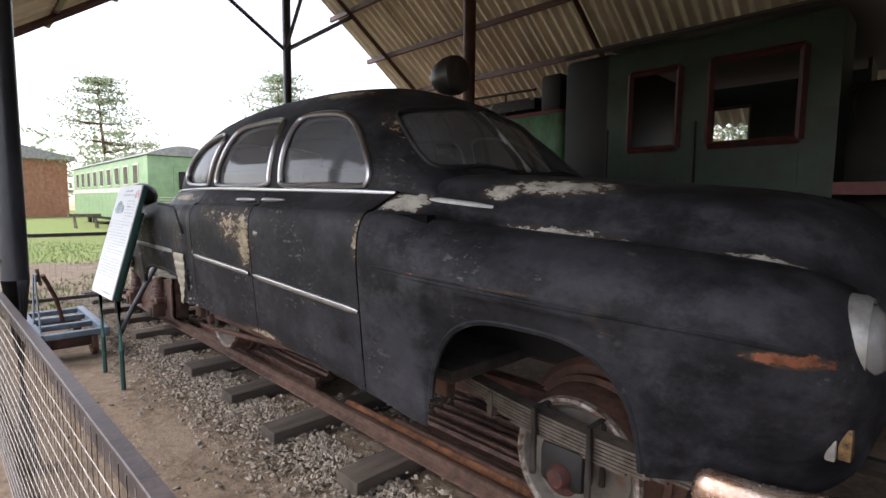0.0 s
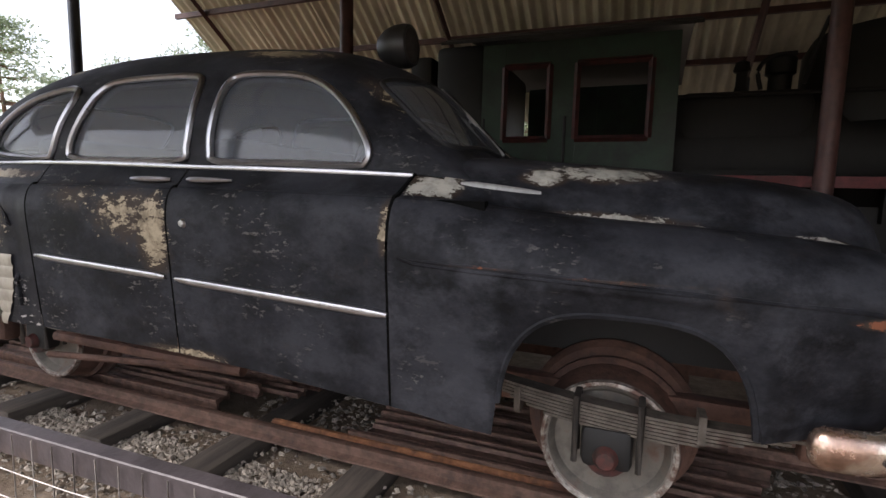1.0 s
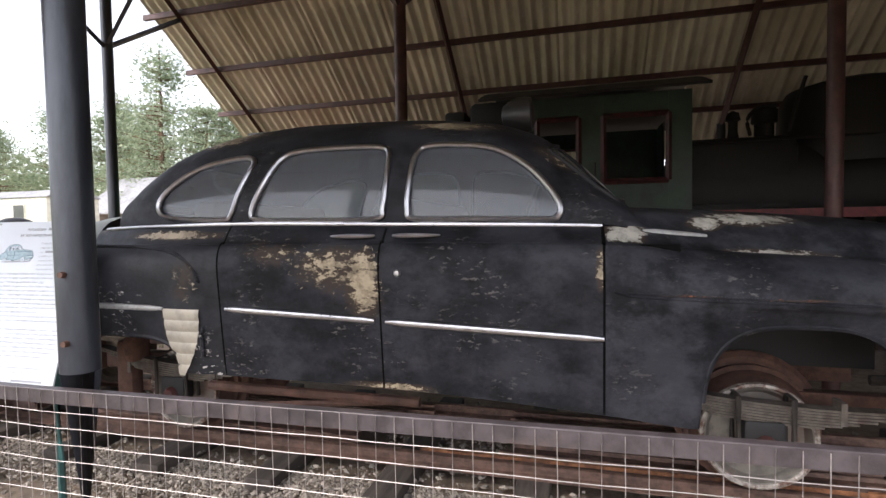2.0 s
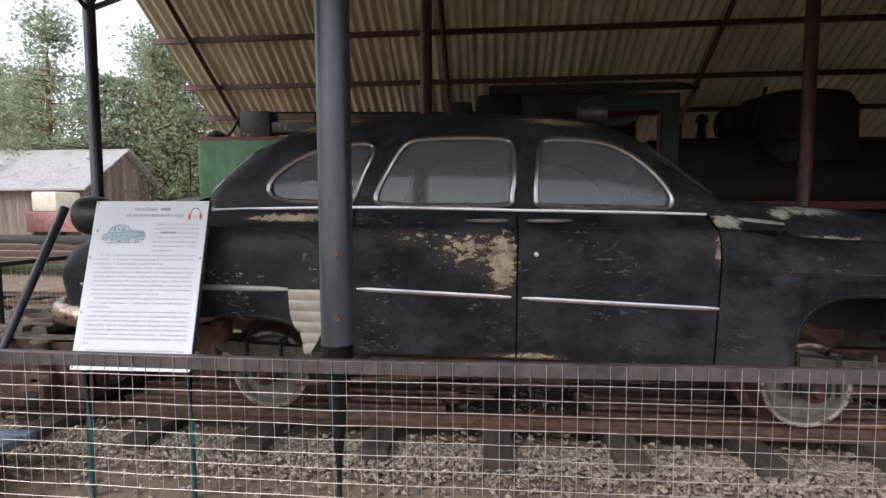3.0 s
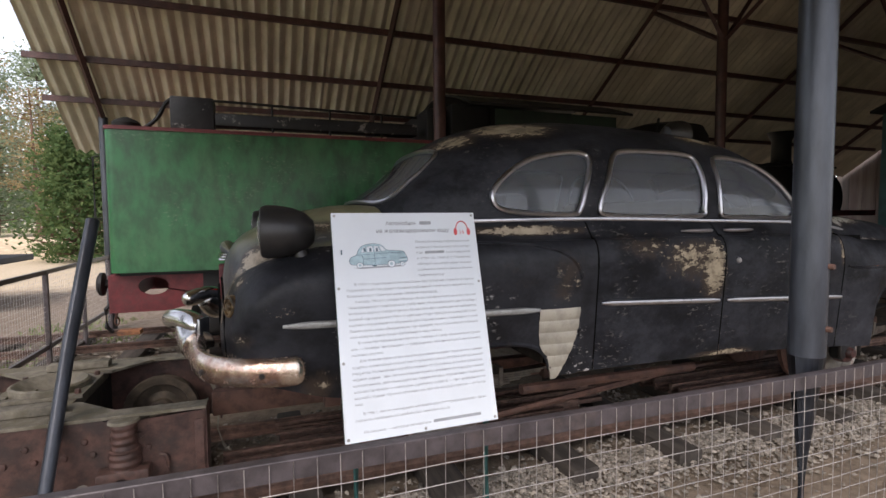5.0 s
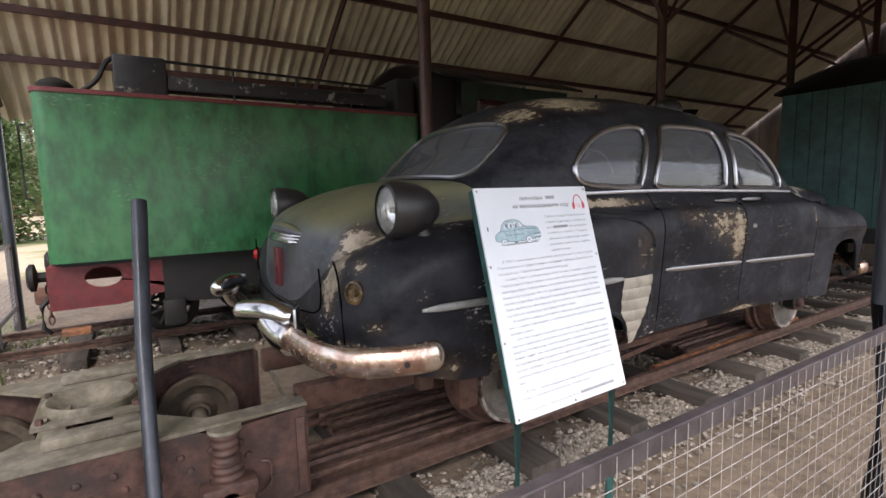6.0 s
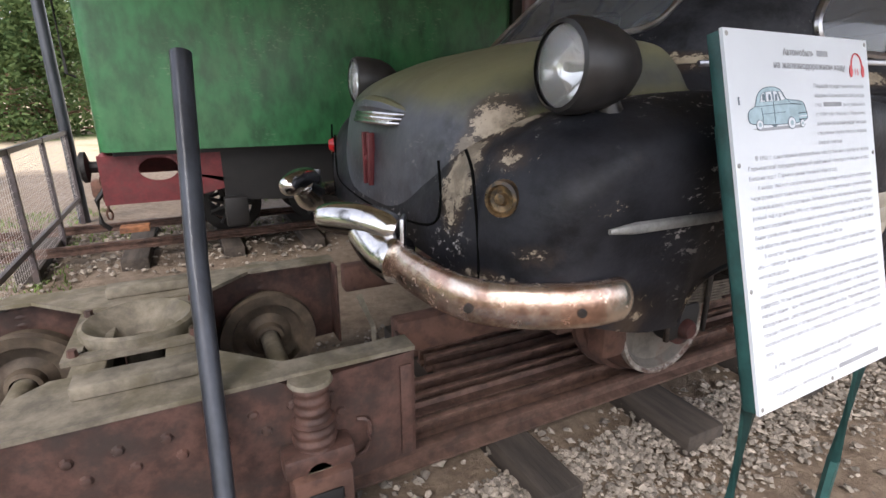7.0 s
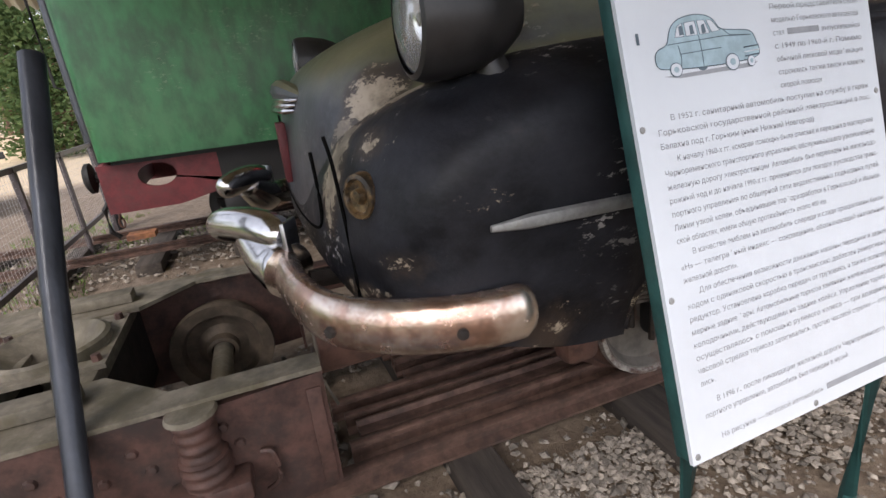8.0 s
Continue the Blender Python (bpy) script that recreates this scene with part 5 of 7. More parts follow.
coach(-36.5, -21.3, 5.5, 8.1, "coach", "passenger_coach", "pale green narrow-gauge passenger coach with a cream band", 9)
coach(-40.0, -24.0, 15.5, 18.0, "cream", "passenger_coach", "pale cream passenger coach standing in the yard", 9)


def brick_house():
    h = thing("brick_house", (-52, 3.0, 0.0), "long single-storey house of orange brick with a pale roof", "house")
    wall = part("wall", cuboid(-58, -49.0, -6.0, 7.0, 0.0, 4.4), "mortar", h)
    bm = bmesh.new()
    rng = random.Random(4)
    for r in range(58):
        y = -6.0 - (0.15 if r % 2 else 0)
        while y < 6.95:
            if not (0.2 < y + 0.14 < 2.0 and 0.2 < r * 0.075 < 3.2):
                cuboid(-49.0, -48.985, max(y + 0.006, -6.0), min(y + 0.284, 7.0), r * 0.075 + 0.005, r * 0.075 + 0.068, bm=bm)
            y += 0.29
    tagged(part("brickwork", bm, "brick", wall), kind="stuff")
    part("door", cuboid(-49.02, -48.96, 0.2, 2.0, 0.0, 3.2), "slate", h, "grey metal door")
    o = [(-6.5, 4.4), (7.5, 4.4), (7.5, 4.65), (0.5, 6.2), (-6.5, 4.65)]
    part("roof", prism(o, lambda a, b, d: Vector((-58.3 + d, a, b)), 9.8), "slate", h)


brick_house()


def barn():
    b = thing("wooden_barn", (-30, 32, 0.0), "weathered grey board barn with a low gable roof", "barn")
    x0, x1, y0, y1 = -37.0, -28.2, 28.0, 35.0
    n = 30
    for k in range(n):
        y = y0 + (y1 - y0) * k / n
        top = 3.2 + 2.4 * (1 - abs((y - (y0 + y1) / 2) / ((y1 - y0) / 2)))
        part("board", cuboid(x1, x1 + 0.04, y, y + (y1 - y0) / n - 0.015, 0.0, top), "wood", b)
    for k in range(36):
        x = x0 + (x1 - x0) * k / 36
        part("board", cuboid(x, x + (x1 - x0) / 36 - 0.015, y0 - 0.04, y0, 0.0, 3.2), "wood", b)
    part("core", cuboid(x0, x1 - 0.01, y0 + 0.01, y1, 0.0, 3.15), "dark", b)
    for s in (-1, 1):
        mid = (y0 + y1) / 2
        o = [(mid, 5.75), (mid + s * (y1 - y0) * 0.58, 2.85), (mid + s * (y1 - y0) * 0.58, 2.97), (mid, 5.87)]
        part("roof", prism(o, lambda a, c, d: Vector((x0 - 0.4 + d, a, c)), x1 - x0 + 1.0), "slate", b)
    part("door_brace", tube([(x1 + 0.08, y0 + 2.3, 0.4), (x1 + 0.08, y0 + 4.6, 2.6)], 0.08, 4), "wood", b)
    part("lintel", cuboid(x1 + 0.04, x1 + 0.1, y0 + 0.2, y1 - 0.2, 2.85, 3.05), "wood", b)


barn()

w = thing("flat_wagon", (-21.5, 20.0, 0.0), "small faded red open wagon standing in the yard", "wagon")
part("body", cuboid(-23.4, -20.6, 19.2, 20.8, 0.6, 1.5, 0.05), "pink", w)
part("cabin", cuboid(-23.2, -22.0, 19.3, 20.7, 1.5, 2.4, 0.08), "cream", w)
for x in (-22.8, -21.2):
    for y in (19.3, 20.7):
        part("wheel", lathe([(0.0, 0.08), (0.32, 0.08), (0.36, 0.03), (0.36, -0.08), (0.0, -0.08)], (x, y, 0.36), (0, 1, 0), 18), "loco", w)

tr = thing("timber_trestle", (-27.5, 4.6, 0.0), "small wooden sawhorse on the grass", "trestle")
part("beam", cuboid(-27.6, -27.4, 3.9, 5.1, 0.62, 0.74), "wood", tr)
for y in (4.1, 4.9):
    for s in (-1, 1):
        part("leg", tube([(-27.5, y, 0.65), (-27.5 + s * 0.3, y + 0.05, 0.0)], 0.04, 4), "wood", tr)

# sandy bank
bm = bmesh.new()
rows = []
for i in range(25):
    rows.append([])
    for j in range(13):
        x, y = -26 + 17 * i / 24, 21 + 9 * j / 12
        e = math.sin(math.pi * i / 24) * math.sin(math.pi * j / 12)
        rows[-1].append(bm.verts.new((x, y, -0.05 + 1.1 * e ** 0.8 * (0.7 + 0.5 * noise.noise((x * 0.3, y * 0.3, 0))))))
for a, b in zip(rows, rows[1:]):
    for j in range(12):
        bm.faces.new((a[j], a[j + 1], b[j + 1], b[j]))
M["sandbank"] = mat("bare_sand", (0.58, 0.45, 0.3), 0.95, 0, 3, 0.2, (0.25, 0.24, 0.12), 0.35, 0.4, 0.3, 12)
solo("sand_bank", bm, "sandbank", "low bank of pale sand with patchy grass", "bank", kind="structure")


def leaf_clumps(bm_verts, bm_faces, centre, r, n, size, rng, flat=0.6):
    """A clump of small leaf blades round a centre."""
    for _ in range(n):
        d = Vector((rng.gauss(0, 1), rng.gauss(0, 1), rng.gauss(0, 1) * flat))
        p = Vector(centre) + d * r * 0.5
        a = Vector((rng.uniform(-1, 1), rng.uniform(-1, 1), rng.uniform(-0.4, 0.9))).normalized() * size * rng.uniform(0.6, 1.3)
        b = a.cross(Vector((rng.uniform(-1, 1), rng.uniform(-1, 1), rng.uniform(-1, 1)))).normalized() * size * 0.28
        n0 = len(bm_verts)
        bm_verts.extend([p - b, p + b, p + a + b * 0.4, p + a - b * 0.4])
        bm_faces.append((n0, n0 + 1, n0 + 2, n0 + 3))


def make_tree(name, label, height, crown_from, spread, leaf, seed, clumps=170, pine=True, size=0.3, blades=26, tiers=0, flat=0.6):
    rng = random.Random(seed)
    t = thing(name, (0, 0, 0), label, "tree", "trees")
    trunk_pts, x, y = [], 0.0, 0.0
    for i in range(9):
        trunk_pts.append((x, y, height * i / 8))
        x += rng.uniform(-0.12, 0.12)
        y += rng.uniform(-0.12, 0.12)
    bm = tube(trunk_pts, [0.02 * height * (1 - 0.11 * i) for i in range(9)], 8)
    verts, faces = [], []
    for _ in range(clumps):
        f = crown_from + (1 - crown_from) * rng.random() ** 0.85
        f = crown_from + (1 - crown_from) * (int((f - crown_from) / (1 - crown_from) * tiers) + rng.uniform(0.35, 0.65)) / tiers if tiers else f
        i = min(7, int(f * 8))
        base = Vector(trunk_pts[i]).lerp(Vector(trunk_pts[i + 1]), f * 8 - i)
        shape = (1 - ((f - crown_from) / (1 - crown_from)) ** 1.6) * 0.85 + 0.15 if pine else math.sin(math.pi * (0.12 + 0.86 * (f - crown_from) / (1 - crown_from))) ** 0.7
        out = spread * shape * rng.uniform(0.25, 1.0)
        a = rng.uniform(0, 2 * math.pi)
        tip = base + Vector((out * math.cos(a), out * math.sin(a), rng.uniform(-0.05, 0.25) * out))
        if rng.random() < 0.4:
            tube([base, base.lerp(tip, 0.5) + Vector((0, 0, -0.05)), tip], [0.05, 0.035, 0.012], 4, bm=bm)
        leaf_clumps(verts, faces, tip, spread * (0.26 if tiers else 0.34), blades, size, rng, flat)
    part("trunk", bm, "bark", t)
    me = bpy.data.meshes.new("crown")
    me.from_pydata(verts, [], faces)
    me.materials.append(M[leaf])
    ob = new("crown", me)
    ob.parent = t
    return t


pine_a = make_tree("pine_tree", "tall pine with a broken open crown", 10.4, 0.36, 3.9, "hazy_needles", 1, 130, True, 0.2, 30, 9, 0.22)
pine_b = make_tree("pine_tree", "dense young pine with low green boughs", 13.0, 0.06, 3.4, "hazy_needles", 2, 190, True, 0.22)
birch = make_tree("birch_tree", "thin tree with sparse yellowing leaves", 11.0, 0.3, 2.4, "autumn", 3, 90, False, 0.16)
bush = make_tree("spruce_tree", "low dense green spruce", 4.6, 0.02, 1.8, "leafgreen", 4, 280, True, 0.16)
pine_a.location, pine_b.location, birch.location, bush.location = (-45, 8.7, 0), (-23, 44, 0), (-14, 37, 0), (-11.2, 20.7, 0)
rng = random.Random(12)
spots = []
for k in range(44):
    az, dist = radians(rng.uniform(93, 138)), rng.uniform(42, 70)
    dist = max(dist, 62.0) if az < radians(113) else dist
    spots.append((-4 + dist * math.cos(az), dist * math.sin(az), rng.choice((pine_a, pine_b, pine_b, birch))))
spots += [(-33, 52, pine_b), (-46, 33, pine_b), (-50, 30, pine_a), (-55, 34, pine_b), (-10.0, 22.5, bush), (-17, 34, birch), (-22, 36, birch), (-42, 40, pine_b), (-47, 24, pine_a)]
for x, y, proto in spots:
    s = rng.uniform(0.8, 1.4)
    copy_thing(proto, pose(x, y, -0.1, 0, 0, rng.uniform(0, 360)) @ Matrix.Diagonal((s, s, s, 1)))
# far woods
verts, faces = [], []
rng = random.Random(20)
for k in range(520):
    az, dist = radians(rng.uniform(80, 200)), rng.uniform(85, 120)
    h = rng.uniform(8, 14)
    x, y = dist * math.cos(az), dist * math.sin(az)
    if az > radians(150) and dist < 110:
        continue
    for c in range(9):
        f = rng.random()
        leaf_clumps(verts, faces, (x + rng.gauss(0, 1.4) * (1 - f), y + rng.gauss(0, 1.4) * (1 - f), h * (0.1 + 0.9 * f)), 2.6, 7, 1.1, rng)
me = bpy.data.meshes.new("far_woods")
me.from_pydata(verts, [], faces)
# the woods' haze comes from the paled needle colour
me.materials.append(M["hazy_needles"])
tagged(new("far_woods", me), "distant belt of mixed pine woods", "woods", kind="stuff")


# ---- the rail car ----
YC = CAR_AT[1]
W_MAX = 0.935
SILL = [(-5.255, 0.92), (-5.2, 0.87), (-5.0, 0.80), (-4.75, 0.73), (-4.6, 0.72), (-3.5, 0.70), (-2.55, 0.69), (-1.57, 0.645), (-1.25, 0.62), (-0.5, 0.72), (-0.2, 0.735), (-0.12, 0.78), (-0.06, 0.92)]
KNEE_Z = [(-5.255, 0.98), (-5.2, 1.02), (-5.1, 1.13), (-4.9, 1.22), (-3.6, 1.25), (-2.6, 1.245), (-1.65, 1.2), (-1.5, 1.155), (-0.6, 1.125), (-0.2, 1.1), (-0.06, 0.96)]
CREASE_U = [(-5.255, 0.6), (-5.15, 0.6), (-5.0, 0.63), (-4.8, 0.665), (-4.4, 0.76), (-4.0, 0.85), (-3.5, 0.875), (-1.65, 0.872), (-1.5, 0.80), (-1.1, 0.67), (-0.5, 0.625), (-0.2, 0.57), (-0.06, 0.5)]
CREASE_Z = [(-5.255, 1.0), (-5.22, 1.12), (-5.15, 1.235), (-5.0, 1.315), (-4.8, 1.36), (-4.4, 1.38), (-3.5, 1.385), (-2.6, 1.385), (-1.57, 1.372), (-1.1, 1.325), (-0.5, 1.285), (-0.28, 1.262), (-0.15, 1.215), (-0.06, 1.0)]
VALLEY_U = [(-5.255, 0.55), (-5.15, 0.55), (-5.0, 0.58), (-4.8, 0.61), (-4.4, 0.69), (-4.0, 0.775), (-3.47, 0.80), (-2.64, 0.80), (-1.58, 0.73), (-1.45, 0.705), (-1.1, 0.63), (-0.5, 0.57), (-0.2, 0.5), (-0.06, 0.45)]
VALLEY_Z = [(-5.255, 1.03), (-5.22, 1.2), (-5.15, 1.31), (-5.0, 1.385), (-4.8, 1.43), (-4.4, 1.465), (-4.0, 1.475), (-3.47, 1.48), (-2.64, 1.465), (-1.58, 1.44), (-1.45, 1.425), (-1.1, 1.395), (-0.5, 1.345), (-0.2, 1.26), (-0.06, 1.02)]
DECK_Z = [(-5.255, 1.05), (-5.245, 1.2), (-5.222, 1.31), (-5.15, 1.405), (-5.0, 1.48), (-4.83, 1.535), (-4.6, 1.57), (-1.45, 1.54), (-1.1, 1.52), (-0.77, 1.495), (-0.41, 1.458), (-0.2, 1.41), (-0.12, 1.34), (-0.08, 1.23), (-0.06, 1.08)]
BULGE = [(-5.255, 0.0), (-5.1, 0.014), (-4.6, 0.02), (-4.0, 0.004), (-3.6, 0.0), (-1.6, 0.0), (-1.3, 0.01), (-0.2, 0.012), (-0.06, 0.0)]
ROOF_Z = [(-4.64, 1.5), (-4.52, 1.60), (-4.32, 1.745), (-4.17, 1.88), (-3.95, 2.0), (-3.65, 2.07), (-3.22, 2.10), (-2.7, 2.09), (-2.2, 2.045), (-1.95, 1.97), (-1.77, 1.855), (-1.6, 1.69), (-1.47, 1.555), (-1.38, 1.45)]


NOSE = [(-1.15, 0.0), (-0.8, 0.012), (-0.5, 0.055), (-0.3, 0.11), (-0.12, 0.112), (-0.06, 0.112)]


def end_round(x):
    """The body's half width, rounded off at both ends."""
    if x < -4.97:
        return (W_MAX + 0.018) * max(0.0, 1 - ((-4.97 - x) / 0.286) ** 3.0) ** (1 / 3.0)
    if x > -0.5:
        return W_MAX * max(0.0, 1 - ((x + 0.5) / 0.445) ** 5.0) ** (1 / 5.0)
    return W_MAX - 0.012 * max(0.0, 1 - abs((x + 2.7) / 1.0)) + (0.018 if x < -3.57 else 0.0)


def half_width(x):
    """The same, drawn in along the tapering nose."""
    w = end_round(x)
    return w - curve_at(NOSE, x) * w / W_MAX


def bottom(x):
    z = curve_at(SILL, x)
    for c, half, low, high, p in ((-0.865, 0.365, 0.60, 1.045, 3.0), (-4.18, 0.46, 0.62, 0.89, 4.0)):
        t = abs((x - c) / half)
        if t < 1:
            z = max(z, low + (high - low) * (1 - t ** p) ** (1 / p))
    return z


FOLD, SEAM = 24, 28  # the samples at the wing's inner edge and at the belt


def section(x):
    """Half a cross-section of the lower body: (out from the middle, up), from the sill over the shoulder to the middle."""
    w, zb = half_width(x), bottom(x)
    k = min(1.0, end_round(x) / W_MAX)
    tuck = 0.13 * curve_at([(-0.5, 0.0), (-0.12, 1.0)], x)
    z3 = max(curve_at(KNEE_Z, x), zb + 0.02)
    uc, zs = curve_at(CREASE_U, x) * k, max(curve_at(CREASE_Z, x), z3 + 0.01)
    uv, zv, zc, lift = curve_at(VALLEY_U, x) * k, curve_at(VALLEY_Z, x), curve_at(DECK_Z, x), curve_at(BULGE, x)
    pts = [((0.952 - tuck) * w, zb), ((0.968 - 0.6 * tuck) * w, zb + 0.3 * (z3 - zb)), ((0.985 - 0.2 * tuck) * w, zb + 0.65 * (z3 - zb)), (w, z3),
           (uc + 0.84 * (w - uc), z3 + 0.6 * (zs - z3)), (uc + 0.45 * (w - uc), z3 + 0.92 * (zs - z3) + lift),
           (uc, zs), (uv, zv), (0.86 * uv, zv + 0.6 * (zc - zv)), (0.55 * uv, zv + 0.9 * (zc - zv)), (0.0, zc)]
    return smooth_path(pts, 4)


def side_out(x, z):
    """How far out the side stands at a height."""
    s = section(x)[:SEAM + 1]
    for (u0, z0), (u1, z1) in zip(s, s[1:]):
        if z0 <= z <= z1:
            return u0 + (u1 - u0) * (z - z0) / max(z1 - z0, 1e-6)
    return s[0][0] if z < s[0][1] else s[-1][0]


def cabin_section(x, v):
    """A point of the roof and pillars: v runs from 0 at the belt to 1 at the middle."""
    ub, zb, zt = curve_at(VALLEY_U, x), curve_at(VALLEY_Z, x) + 0.004, curve_at(ROOF_Z, x)
    ub *= 0.985 * min(1.0, max(0.05, (x + 4.66) / 0.34) ** 0.4, 1.0) if x < -4.32 else 0.985
    h = max(zt - zb, 0.004)
    a = v * math.pi / 2
    e = 2 / 2.45
    return ub * math.cos(a) ** e if a < math.pi / 2 - 1e-6 else 0.0, zb + h * math.sin(a) ** e


def cabin_out(x, z):
    ub, zb = cabin_section(x, 0.0)
    h = max(curve_at(ROOF_Z, x) - zb, 1e-3)
    t = min(1.0, max(0.0, (z - zb) / h))
    return ub * (1 - t ** 2.45) ** (1 / 2.45)


def cabin_x(u, z, front):
    """Where along the car the cabin's front or rear slope passes (u, z)."""
    lo, hi = (-2.2, -1.36) if front else (-4.64, -3.6)
    for _ in range(40):
        mid = (lo + hi) / 2
        ins = z < cabin_section(mid, 0)[1] + 1e-3 or cabin_out(mid, z) > u
        if front:
            lo, hi = (mid, hi) if ins else (lo, mid)
        else:
            lo, hi = (lo, mid) if ins else (mid, hi)
    return (lo + hi) / 2


QUARTER = smooth_path([(-3.90, 1.525), (-3.7, 1.508), (-3.52, 1.505), (-3.475, 1.53), (-3.43, 1.65), (-3.375, 1.79), (-3.41, 1.835), (-3.52, 1.835), (-3.7, 1.80), (-3.84, 1.735), (-3.95, 1.64), (-3.965, 1.57)], 6, True)
REAR_SIDE = smooth_path([(-3.30, 1.5), (-3.35, 1.545), (-3.28, 1.70), (-3.21, 1.82), (-3.12, 1.858), (-2.9, 1.866), (-2.68, 1.858), (-2.612, 1.82), (-2.602, 1.70), (-2.615, 1.55), (-2.655, 1.493), (-3.0, 1.49)], 6, True)
FRONT_SIDE = smooth_path([(-2.45, 1.488), (-2.49, 1.54), (-2.482, 1.7), (-2.465, 1.81), (-2.41, 1.85), (-2.25, 1.848), (-2.1, 1.825), (-1.98, 1.765), (-1.87, 1.67), (-1.785, 1.55), (-1.79, 1.487), (-1.85, 1.474), (-2.15, 1.482)], 6, True)
SCREEN = smooth_path([(0.035, 1.575), (0.3, 1.57), (0.56, 1.555), (0.60, 1.60), (0.56, 1.76), (0.50, 1.83), (0.3, 1.865), (0.035, 1.88)], 6, True)
REAR_SCREEN = smooth_path([(0.0, 1.585), (0.3, 1.58), (0.45, 1.575), (0.515, 1.62), (0.50, 1.77), (0.44, 1.84), (0.25, 1.87), (0.0, 1.875), (-0.25, 1.87), (-0.44, 1.84), (-0.50, 1.77), (-0.515, 1.62), (-0.45, 1.575), (-0.3, 1.58)], 5, True)


def window_of(x, u, z):
    """Which opening of the cabin a point lies in; u is negative on the side away from the yard."""
    a = abs(u)
    if x > -2.2 and inside(SCREEN, a, z) and x > cabin_x(a, z, True) - 0.06:
        return "windscreen_a" if u > 0 else "windscreen_b"
    if x < -3.7 and inside(REAR_SCREEN, u, z) and x < cabin_x(a, z, False) + 0.06:
        return "rear_window"
    for key, poly in (("quarter", QUARTER), ("rear_side", REAR_SIDE), ("front_side", FRONT_SIDE)):
        if inside(poly, x, z) and a > 0.4:
            return key + ("_a" if u > 0 else "_b")
    return ""


def grid_part(name, rows, cells, material, parent, label=""):
    """A mesh from the cells (i, j) of a grid of points."""
    bm, made = bmesh.new(), {}

    def vert(i, j):
        if (i, j) not in made:
            made[i, j] = bm.verts.new(rows[i][j])
        return made[i, j]
    for i, j in cells:
        c = [rows[i][j], rows[i + 1][j], rows[i + 1][j + 1], rows[i][j + 1]]
        if (Vector(c[0]) - Vector(c[2])).length > 1e-4 and (Vector(c[1]) - Vector(c[3])).length > 1e-4:
            bm.faces.new((vert(i, j), vert(i + 1, j), vert(i + 1, j + 1), vert(i, j + 1)))
    bmesh.ops.remove_doubles(bm, verts=bm.verts[:], dist=0.0008)
    ob = part(name, bm, material, parent, label, 50)
    return ob


